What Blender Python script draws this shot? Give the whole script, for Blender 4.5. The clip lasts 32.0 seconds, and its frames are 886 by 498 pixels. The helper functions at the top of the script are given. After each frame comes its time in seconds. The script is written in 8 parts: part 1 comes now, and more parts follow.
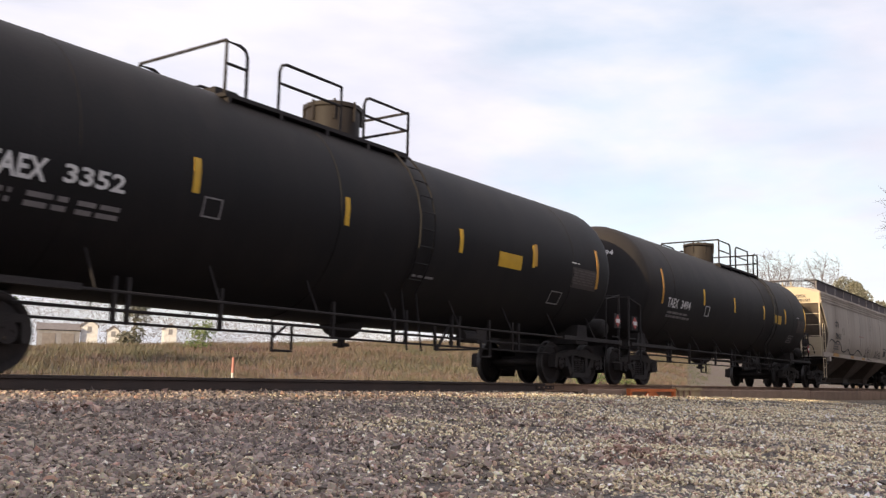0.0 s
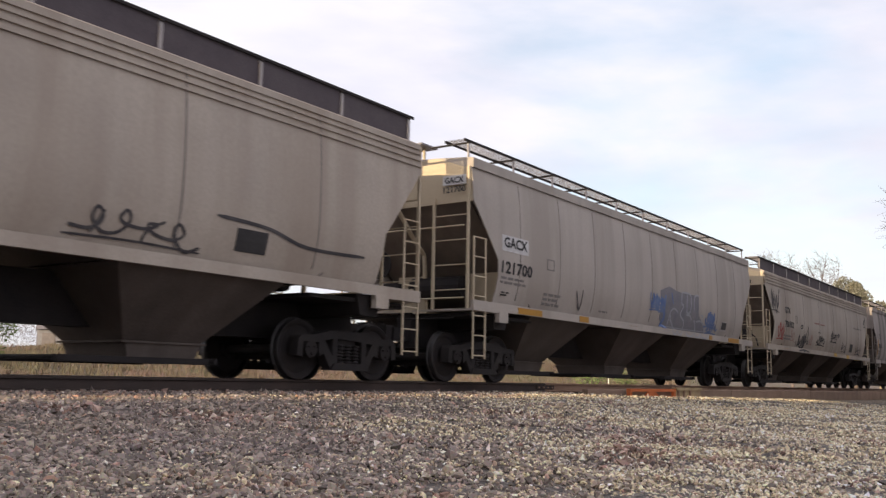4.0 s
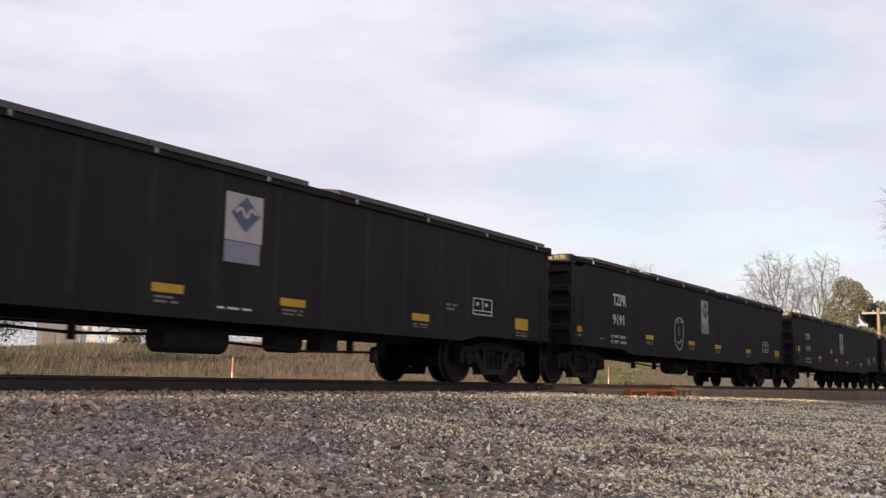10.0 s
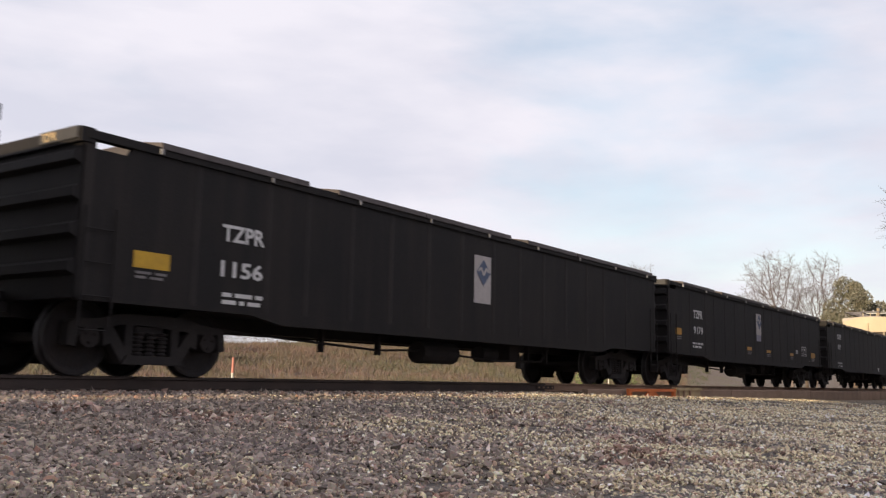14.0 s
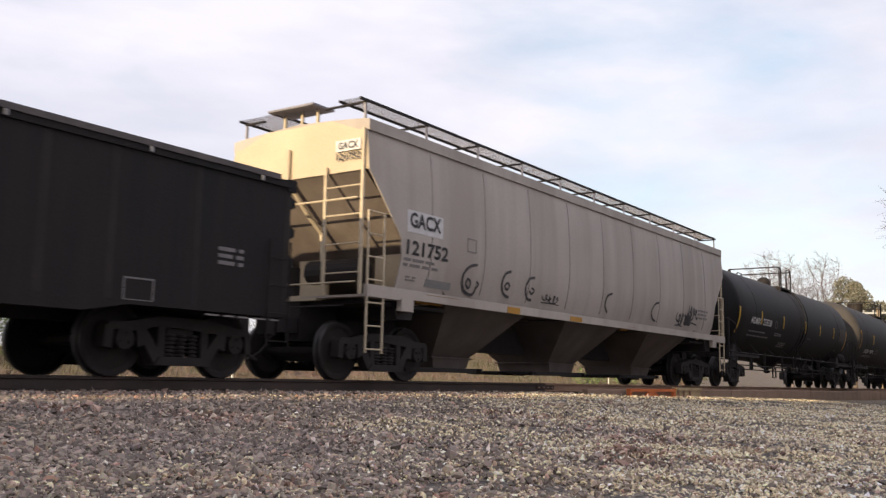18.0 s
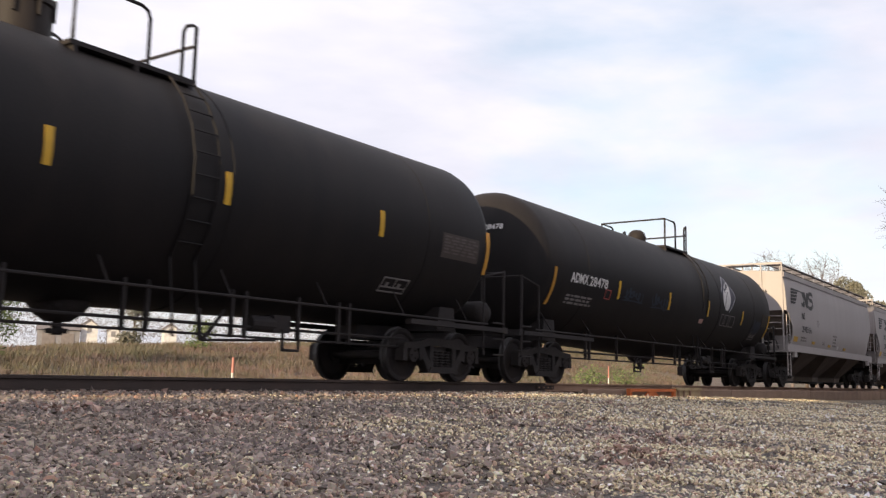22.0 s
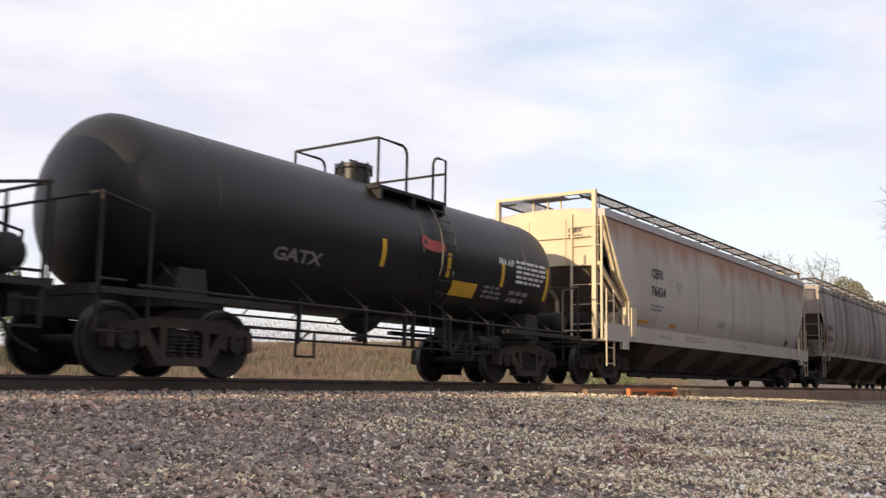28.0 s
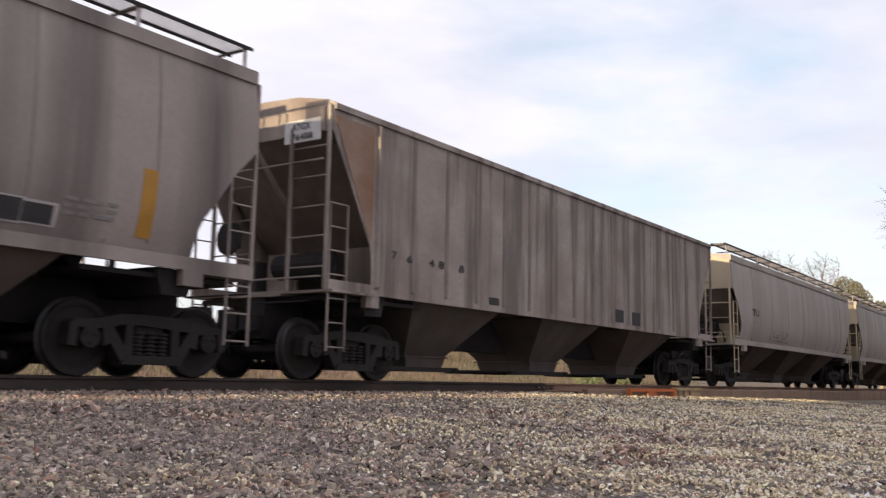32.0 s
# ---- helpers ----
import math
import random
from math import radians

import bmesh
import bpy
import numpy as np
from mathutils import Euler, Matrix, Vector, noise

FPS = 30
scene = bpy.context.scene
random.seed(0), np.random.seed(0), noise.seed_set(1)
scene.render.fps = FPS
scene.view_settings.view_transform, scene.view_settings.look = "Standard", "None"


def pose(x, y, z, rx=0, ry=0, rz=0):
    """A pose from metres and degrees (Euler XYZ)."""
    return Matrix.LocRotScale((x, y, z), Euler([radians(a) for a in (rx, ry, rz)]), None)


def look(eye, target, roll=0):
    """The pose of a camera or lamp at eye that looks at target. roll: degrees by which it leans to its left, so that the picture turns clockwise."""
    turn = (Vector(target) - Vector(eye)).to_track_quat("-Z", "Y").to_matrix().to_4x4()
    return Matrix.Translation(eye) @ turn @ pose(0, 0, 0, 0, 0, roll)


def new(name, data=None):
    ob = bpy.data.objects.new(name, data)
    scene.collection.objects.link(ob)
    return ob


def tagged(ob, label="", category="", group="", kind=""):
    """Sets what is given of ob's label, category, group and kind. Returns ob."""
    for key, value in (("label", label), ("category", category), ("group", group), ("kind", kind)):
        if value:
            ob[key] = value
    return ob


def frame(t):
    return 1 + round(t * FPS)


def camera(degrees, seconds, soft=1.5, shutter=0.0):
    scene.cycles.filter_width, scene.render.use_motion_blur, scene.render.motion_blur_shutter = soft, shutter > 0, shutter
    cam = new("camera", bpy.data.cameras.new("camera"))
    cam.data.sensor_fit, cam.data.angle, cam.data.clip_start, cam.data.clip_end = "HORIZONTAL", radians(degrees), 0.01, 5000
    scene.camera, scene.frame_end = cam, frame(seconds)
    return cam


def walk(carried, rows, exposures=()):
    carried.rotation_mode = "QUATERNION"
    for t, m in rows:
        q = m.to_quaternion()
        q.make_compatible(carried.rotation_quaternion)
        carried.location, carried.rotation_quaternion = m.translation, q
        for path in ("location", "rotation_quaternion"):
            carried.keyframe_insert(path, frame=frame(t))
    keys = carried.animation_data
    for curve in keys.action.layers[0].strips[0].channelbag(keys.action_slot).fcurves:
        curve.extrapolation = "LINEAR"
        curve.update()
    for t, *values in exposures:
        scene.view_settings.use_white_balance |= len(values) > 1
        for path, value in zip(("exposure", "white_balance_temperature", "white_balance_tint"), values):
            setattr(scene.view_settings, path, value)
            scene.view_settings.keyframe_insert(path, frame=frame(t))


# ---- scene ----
# The camera stands on a tripod beside the track, its lens about at the height of the rail top.
# World: x along the track, y away from the camera, z up; the far field lies near z = 0.
RT = 0.9            # rail top
EYE_Y = -10.72      # camera's distance from the track's centre line
cam = camera(51.0, 32.0, soft=1.3, shutter=0.14)
STAND = pose(0.0, EYE_Y, RT + 0.03, 90 + 8.03, -1.06, -55.15)
walk(cam, [(0.0, STAND), (32.0, STAND)], [(t, ev, 6750, 12.5) for t, ev in ((0.0, 0.24), (7.5, 0.24), (9.2, 0.06), (16.8, 0.06), (18.2, 0.2), (20.0, 0.2), (22.0, 0.24), (32.0, 0.24))])

# ---- world, sun ----
SUN_AZ, SUN_EL = -0.7, 11.0   # degrees: from the track towards the camera's side, and above the horizon
world = bpy.data.worlds.new("sky")
scene.world = world
world.use_nodes = True


def sky_nodes():
    nt = world.node_tree
    nt.nodes.clear()
    n = nt.nodes.new
    out, bg = n("ShaderNodeOutputWorld"), n("ShaderNodeBackground")
    sky = n("ShaderNodeTexSky")
    sky.sky_type, sky.sun_disc = "NISHITA", False
    sky.sun_elevation, sky.sun_rotation = radians(SUN_EL), radians(270 - SUN_AZ)
    sky.air_density, sky.dust_density = 1.0, 1.2
    tc, mp = n("ShaderNodeTexCoord"), n("ShaderNodeMapping")
    mp.inputs["Scale"].default_value = (1.0, 1.4, 4.2)
    mp.inputs["Rotation"].default_value = (0.1, 0.12, 0.5)
    nz = n("ShaderNodeTexNoise")
    nz.inputs["Scale"].default_value, nz.inputs["Detail"].default_value = 1.9, 7.0
    nz.inputs["Roughness"].default_value, nz.inputs["Distortion"].default_value = 0.52, 0.35
    rp = n("ShaderNodeValToRGB")
    rp.color_ramp.elements[0].position, rp.color_ramp.elements[1].position = 0.27, 0.50
    rp.color_ramp.elements[0].color = (0.42, 0.42, 0.42, 1)
    n2 = n("ShaderNodeTexNoise")
    n2.inputs["Scale"].default_value, n2.inputs["Detail"].default_value = 3.1, 6.0
    cr = n("ShaderNodeValToRGB")
    cr.color_ramp.elements[0].position, cr.color_ramp.elements[1].position = 0.33, 0.62
    cr.color_ramp.elements[0].color = (6.7, 7.0, 8.2, 1)
    cr.color_ramp.elements[1].color = (8.4, 8.45, 9.4, 1)
    up = n("ShaderNodeVectorMath")
    up.operation = "MULTIPLY"
    up.inputs[1].default_value = (1.9, 2.0, 2.0)
    mix = n("ShaderNodeMix")
    mix.data_type = "RGBA"
    ln = nt.links.new
    ln(tc.outputs["Generated"], mp.inputs["Vector"])
    ln(mp.outputs[0], nz.inputs["Vector"])
    ln(mp.outputs[0], n2.inputs["Vector"])
    ln(nz.outputs["Fac"], rp.inputs["Fac"])
    ln(n2.outputs["Fac"], cr.inputs["Fac"])
    ln(sky.outputs[0], up.inputs[0])
    ln(rp.outputs["Color"], mix.inputs[0])
    ln(up.outputs[0], mix.inputs[6])
    ln(cr.outputs["Color"], mix.inputs[7])
    ln(mix.outputs[2], bg.inputs["Color"])
    bg.inputs["Strength"].default_value = 0.1
    ln(bg.outputs[0], out.inputs["Surface"])


sky_nodes()
sun = new("sun", bpy.data.lights.new("sun", "SUN"))
sun.data.energy, sun.data.angle, sun.data.color = 5.0, radians(0.6), (1.0, 0.82, 0.54)
sun.matrix_world = look((-math.cos(radians(SUN_AZ)), -math.sin(radians(SUN_AZ)), math.tan(radians(SUN_EL))), (0, 0, 0))

# ---- materials ----
MATS = {}


def surface(name, color, rough=0.6, metal=0.0, other=None, scale=2.0, amount=0.5, fine=40.0, fine_amount=0.25, bump=0.2,
            streak=None, streak_amount=0.5, streak_scale=(3.0, 3.0, 0.25), streak_lo=0.45, streak_hi=0.65, random_value=0.0, islands=False, gloss=0.4, rust_band=None, tail=None):
    """A weathered surface: a base colour, a second one in patches, fine grain with relief, and streaks drawn down the object."""
    if name in MATS:
        return MATS[name]
    m = bpy.data.materials.new(name)
    m.use_nodes = True
    nt = m.node_tree
    n, ln = nt.nodes.new, nt.links.new
    b = nt.nodes["Principled BSDF"]
    b.inputs["Roughness"].default_value, b.inputs["Metallic"].default_value = rough, metal
    b.inputs["Specular IOR Level"].default_value = gloss
    tc = n("ShaderNodeTexCoord")
    co = tc.outputs["Object"]

    def noise_at(s, detail, vec=co, lo=0.35, hi=0.65):
        z = n("ShaderNodeTexNoise")
        z.inputs["Scale"].default_value, z.inputs["Detail"].default_value = s, detail
        ln(vec, z.inputs["Vector"])
        r = n("ShaderNodeMapRange")
        r.inputs[1].default_value, r.inputs[2].default_value = lo, hi
        ln(z.outputs["Fac"], r.inputs[0])
        return r.outputs[0]

    def mixed(fac, amount_, a, c):
        k = n("ShaderNodeMath")
        k.operation = "MULTIPLY"
        k.inputs[1].default_value = amount_
        ln(fac, k.inputs[0])
        x = n("ShaderNodeMix")
        x.data_type = "RGBA"
        ln(k.outputs[0], x.inputs[0])
        if isinstance(a, tuple):
            x.inputs[6].default_value = (*a, 1)
        else:
            ln(a, x.inputs[6])
        if isinstance(c, tuple):
            x.inputs[7].default_value = (*c, 1)
        else:
            ln(c, x.inputs[7])
        return x.outputs[2]

    other = other or tuple(c * 0.6 for c in color)
    col = mixed(noise_at(scale, 5.0), amount, tuple(color), tuple(other))
    grain = noise_at(fine, 4.0)
    col = mixed(grain, fine_amount, col, tuple(c * 0.55 for c in color))
    if streak:
        mp = n("ShaderNodeMapping")
        mp.inputs["Scale"].default_value = streak_scale
        ln(co, mp.inputs["Vector"])
        col = mixed(noise_at(1.0, 5.0, mp.outputs[0], streak_lo, streak_hi), streak_amount, col, tuple(streak))
    if random_value:
        src = n("ShaderNodeNewGeometry").outputs["Random Per Island"] if islands else n("ShaderNodeObjectInfo").outputs["Random"]
        h = n("ShaderNodeHueSaturation")
        r = n("ShaderNodeMapRange")
        r.inputs[3].default_value, r.inputs[4].default_value = 1 - random_value, 1 + random_value
        ln(src, r.inputs[0])
        ln(r.outputs[0], h.inputs["Value"])
        ln(col, h.inputs["Color"])
        col = h.outputs[0]
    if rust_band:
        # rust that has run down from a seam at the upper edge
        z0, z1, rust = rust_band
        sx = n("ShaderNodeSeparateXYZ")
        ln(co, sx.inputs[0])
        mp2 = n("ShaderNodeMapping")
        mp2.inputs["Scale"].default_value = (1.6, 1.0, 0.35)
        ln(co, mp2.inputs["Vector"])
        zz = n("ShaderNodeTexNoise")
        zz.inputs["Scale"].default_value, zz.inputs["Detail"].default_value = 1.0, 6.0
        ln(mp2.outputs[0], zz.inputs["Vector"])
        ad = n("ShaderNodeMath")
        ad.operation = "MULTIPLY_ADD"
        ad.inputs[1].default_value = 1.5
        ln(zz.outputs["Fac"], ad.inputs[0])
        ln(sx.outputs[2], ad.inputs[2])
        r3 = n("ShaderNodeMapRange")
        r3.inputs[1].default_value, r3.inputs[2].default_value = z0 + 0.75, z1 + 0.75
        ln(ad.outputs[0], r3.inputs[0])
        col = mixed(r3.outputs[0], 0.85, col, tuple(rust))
    if tail:
        # brake and road dirt that has gathered towards one end
        x0, x1, dirt = tail
        st = n("ShaderNodeSeparateXYZ")
        ln(co, st.inputs[0])
        zt = n("ShaderNodeTexNoise")
        zt.inputs["Scale"].default_value, zt.inputs["Detail"].default_value = 0.8, 6.0
        ln(co, zt.inputs["Vector"])
        at_ = n("ShaderNodeMath")
        at_.operation = "MULTIPLY_ADD"
        at_.inputs[1].default_value = 6.0
        ln(zt.outputs["Fac"], at_.inputs[0])
        ln(st.outputs[0], at_.inputs[2])
        r4 = n("ShaderNodeMapRange")
        r4.inputs[1].default_value, r4.inputs[2].default_value = x0 + 3.0, x1 + 3.0
        ln(at_.outputs[0], r4.inputs[0])
        col = mixed(r4.outputs[0], 0.8, col, tuple(dirt))
    ln(col, b.inputs["Base Color"])
    if bump:
        bp = n("ShaderNodeBump")
        bp.inputs["Strength"].default_value, bp.inputs["Distance"].default_value = bump, 0.01
        ln(grain, bp.inputs["Height"])
        ln(bp.outputs[0], b.inputs["Normal"])
    MATS[name] = m
    return m


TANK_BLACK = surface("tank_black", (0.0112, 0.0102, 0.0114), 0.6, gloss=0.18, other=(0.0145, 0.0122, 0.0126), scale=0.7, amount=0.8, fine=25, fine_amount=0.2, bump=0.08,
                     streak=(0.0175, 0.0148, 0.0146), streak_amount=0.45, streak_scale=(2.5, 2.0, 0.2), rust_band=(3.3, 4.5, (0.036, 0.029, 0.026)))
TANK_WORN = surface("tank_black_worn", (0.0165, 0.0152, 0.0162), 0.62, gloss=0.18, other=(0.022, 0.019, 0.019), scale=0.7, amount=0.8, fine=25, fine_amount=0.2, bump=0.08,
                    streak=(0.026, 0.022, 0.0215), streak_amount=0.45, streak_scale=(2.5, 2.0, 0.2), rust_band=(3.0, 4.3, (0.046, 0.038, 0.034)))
TANK_GLOSS = surface("tank_black_clean", (0.0085, 0.0082, 0.0095), 0.42, gloss=0.3, other=(0.016, 0.0145, 0.015), scale=0.8, amount=0.6, fine=25, fine_amount=0.2, bump=0.05)
TANK_DUSTY = surface("tank_head_dust", (0.085, 0.075, 0.068), 0.8, other=(0.045, 0.04, 0.038), scale=1.3, amount=0.8, bump=0.15)
GONDOLA_BLACK = surface("gondola_black", (0.0145, 0.013, 0.0138), 0.65, gloss=0.2, other=(0.022, 0.018, 0.017), scale=0.9, amount=0.7, fine=30, fine_amount=0.3, bump=0.15,
                        streak=(0.026, 0.021, 0.019), streak_amount=0.5, streak_scale=(3.5, 2.0, 0.3))
GONDOLA_RIB = surface("gondola_rib", (0.023, 0.0205, 0.0205), 0.7, gloss=0.2, other=(0.034, 0.028, 0.026), scale=1.5, amount=0.9, fine=30, fine_amount=0.3, bump=0.15)
CLIP = surface("worn_bright_clip", (0.34, 0.33, 0.34), 0.6, other=(0.2, 0.19, 0.19), scale=6.0, amount=0.7, bump=0.1)
GONDOLA_TOP = surface("worn_top_chord", (0.105, 0.088, 0.088), 0.7, other=(0.055, 0.046, 0.046), scale=2.5, amount=0.9, bump=0.2)
HOPPER_GREY = surface("hopper_grey", (0.485, 0.428, 0.382), 0.6, other=(0.40, 0.35, 0.305), scale=0.6, amount=0.7, fine=20, fine_amount=0.14, bump=0.06,
                      streak=(0.31, 0.262, 0.225), streak_amount=0.55, streak_scale=(1.6, 1.0, 0.12))
HOPPER_LIGHT = surface("hopper_light_grey", (0.440, 0.402, 0.392), 0.55, other=(0.395, 0.358, 0.348), scale=0.5, amount=0.6, fine=20, fine_amount=0.08, bump=0.04,
                       streak=(0.35, 0.312, 0.30), streak_amount=0.3, streak_scale=(1.2, 1.0, 0.1))
HOPPER_STAINED = surface("hopper_stained", (0.385, 0.322, 0.290), 0.7, other=(0.24, 0.197, 0.178), scale=0.7, amount=0.6, fine=18, fine_amount=0.2, bump=0.1,
                         streak=(0.112, 0.090, 0.083), streak_amount=0.9, streak_scale=(0.95, 0.6, 0.05), streak_lo=0.46, streak_hi=0.66)
HOPPER_DIRTY = surface("hopper_dirty", (0.43, 0.37, 0.34), 0.7, other=(0.28, 0.235, 0.212), scale=0.7, amount=0.6, fine=18, fine_amount=0.2, bump=0.1,
                       streak=(0.10, 0.083, 0.075), streak_amount=0.9, streak_scale=(0.95, 0.6, 0.05), streak_lo=0.46, streak_hi=0.66, tail=(-1.0, 6.0, (0.12, 0.097, 0.087)))
HOPPER_CREAM = surface("hopper_cream", (0.50, 0.43, 0.36), 0.6, other=(0.40, 0.34, 0.29), scale=0.7, amount=0.7, fine=20, fine_amount=0.22, bump=0.06,
                       streak=(0.30, 0.23, 0.18), streak_amount=0.5, streak_scale=(1.5, 1.0, 0.12))
HOPPER_OLD = surface("hopper_old", (0.42, 0.36, 0.32), 0.75, other=(0.26, 0.20, 0.17), scale=1.1, amount=0.8, fine=16, fine_amount=0.3, bump=0.15,
                     streak=(0.13, 0.10, 0.09), streak_amount=0.75, streak_scale=(3.0, 1.0, 0.2), streak_lo=0.48, streak_hi=0.62)
RUST = surface("rust", (0.20, 0.10, 0.06), 0.85, other=(0.11, 0.06, 0.045), scale=3.0, amount=0.9, fine=50, fine_amount=0.4, bump=0.4)
RUST_STAIN = surface("rust_stain", (0.26, 0.14, 0.085), 0.85, other=(0.36, 0.26, 0.2), scale=1.6, amount=0.9, bump=0.2)
UNDER = surface("grimy_steel", (0.030, 0.0268, 0.0280), 0.75, gloss=0.18, other=(0.043, 0.0365, 0.0350), scale=3.0, amount=0.8, fine=40, fine_amount=0.3, bump=0.3)
TRUCK_STEEL = surface("truck_casting", (0.027, 0.0242, 0.025), 0.75, gloss=0.2, other=(0.041, 0.035, 0.033), scale=2.5, amount=0.8, fine=40, fine_amount=0.3, bump=0.3)
TRUCK_BROWN = surface("rusty_truck_casting", (0.060, 0.043, 0.037), 0.8, gloss=0.2, other=(0.034, 0.027, 0.025), scale=2.5, amount=0.9, fine=40, fine_amount=0.3, bump=0.3)
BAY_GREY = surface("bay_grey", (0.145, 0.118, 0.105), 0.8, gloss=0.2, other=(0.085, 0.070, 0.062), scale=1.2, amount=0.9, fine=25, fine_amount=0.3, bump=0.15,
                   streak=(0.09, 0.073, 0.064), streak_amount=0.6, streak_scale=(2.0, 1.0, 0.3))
# slope sheets: paint darkened halfway, the overhang's shade put into the colour
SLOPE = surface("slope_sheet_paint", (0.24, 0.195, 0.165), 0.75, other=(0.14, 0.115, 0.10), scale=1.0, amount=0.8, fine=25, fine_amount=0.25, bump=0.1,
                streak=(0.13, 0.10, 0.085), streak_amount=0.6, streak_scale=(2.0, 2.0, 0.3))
GRATING = surface("galvanised_grating", (0.26, 0.245, 0.265), 0.65, other=(0.12, 0.112, 0.122), scale=3.0, amount=0.7, bump=0.2)
WHEEL = surface("wheel_steel", (0.029, 0.0258, 0.0268), 0.75, gloss=0.18, other=(0.040, 0.031, 0.028), scale=4.0, amount=0.8, fine=40, fine_amount=0.4, bump=0.25)
TREAD = surface("worn_tread", (0.07, 0.066, 0.066), 0.5, metal=0.6, scale=8.0, amount=0.3, bump=0.1)
YELLOW = surface("reflective_yellow", (0.62, 0.36, 0.03), 0.5, other=(0.45, 0.26, 0.03), scale=4.0, amount=0.6, bump=0.05)
ORANGE_Y = surface("reflective_amber", (0.50, 0.25, 0.04), 0.5, other=(0.36, 0.18, 0.03), scale=4.0, amount=0.6, bump=0.05)
WHITE = surface("white_lettering", (0.68, 0.66, 0.65), 0.6, other=(0.5, 0.48, 0.47), scale=5.0, amount=0.5, bump=0.0)
FADED = surface("faded_lettering", (0.22, 0.20, 0.20), 0.7, other=(0.14, 0.13, 0.13), scale=5.0, amount=0.6, bump=0.0)
BLACK = surface("black_lettering", (0.035, 0.033, 0.035), 0.6, other=(0.07, 0.065, 0.065), scale=5.0, amount=0.5, bump=0.0)
PALE = surface("pale_lettering", (0.26, 0.235, 0.225), 0.7, scale=5.0, amount=0.4, bump=0.0)
RED = surface("red_paint", (0.42, 0.07, 0.06), 0.6, other=(0.3, 0.09, 0.08), scale=5.0, amount=0.5, bump=0.0)
BLUE = surface("blue_paint", (0.10, 0.16, 0.34), 0.6, other=(0.22, 0.27, 0.4), scale=3.0, amount=0.7, bump=0.0)
SPRAY = surface("black_spray", (0.05, 0.045, 0.05), 0.7, other=(0.12, 0.11, 0.11), scale=4.0, amount=0.6, bump=0.0)
PINK = surface("faded_pink_spray", (0.42, 0.22, 0.19), 0.7, other=(0.4, 0.3, 0.27), scale=4.0, amount=0.7, bump=0.0)
SILVER = surface("silver_spray", (0.40, 0.40, 0.43), 0.6, other=(0.3, 0.3, 0.34), scale=4.0, amount=0.7, bump=0.0)
RAIL = surface("rail_rust", (0.36, 0.225, 0.155), 0.8, other=(0.25, 0.155, 0.105), scale=2.0, amount=0.8, fine=60, fine_amount=0.3, bump=0.2)
RAIL_DARK = surface("rail_dark", (0.062, 0.041, 0.034), 0.7, metal=0.0, other=(0.040, 0.029, 0.026), scale=2.0, amount=0.8, fine=60, fine_amount=0.3, bump=0.2)
RAIL_TOP = surface("rail_running_face", (0.40, 0.38, 0.37), 0.3, metal=0.9, scale=5.0, amount=0.3, bump=0.05)
TIE = surface("creosoted_timber", (0.075, 0.055, 0.042), 0.85, other=(0.13, 0.10, 0.08), scale=4.0, amount=0.7, fine=60, fine_amount=0.5, bump=0.5, random_value=0.25)
BARK = surface("bark", (0.15, 0.115, 0.095), 0.9, other=(0.09, 0.07, 0.06), scale=3.0, amount=0.8, bump=0.5)
HOPPER_RUSTED = surface("hopper_rust_streaked", (0.47, 0.42, 0.37), 0.6, other=(0.40, 0.35, 0.31), scale=0.6, amount=0.7, fine=20, fine_amount=0.22, bump=0.06,
                        streak=(0.30, 0.25, 0.22), streak_amount=0.4, streak_scale=(1.4, 1.0, 0.1), rust_band=(3.22, 3.80, (0.30, 0.125, 0.052)))

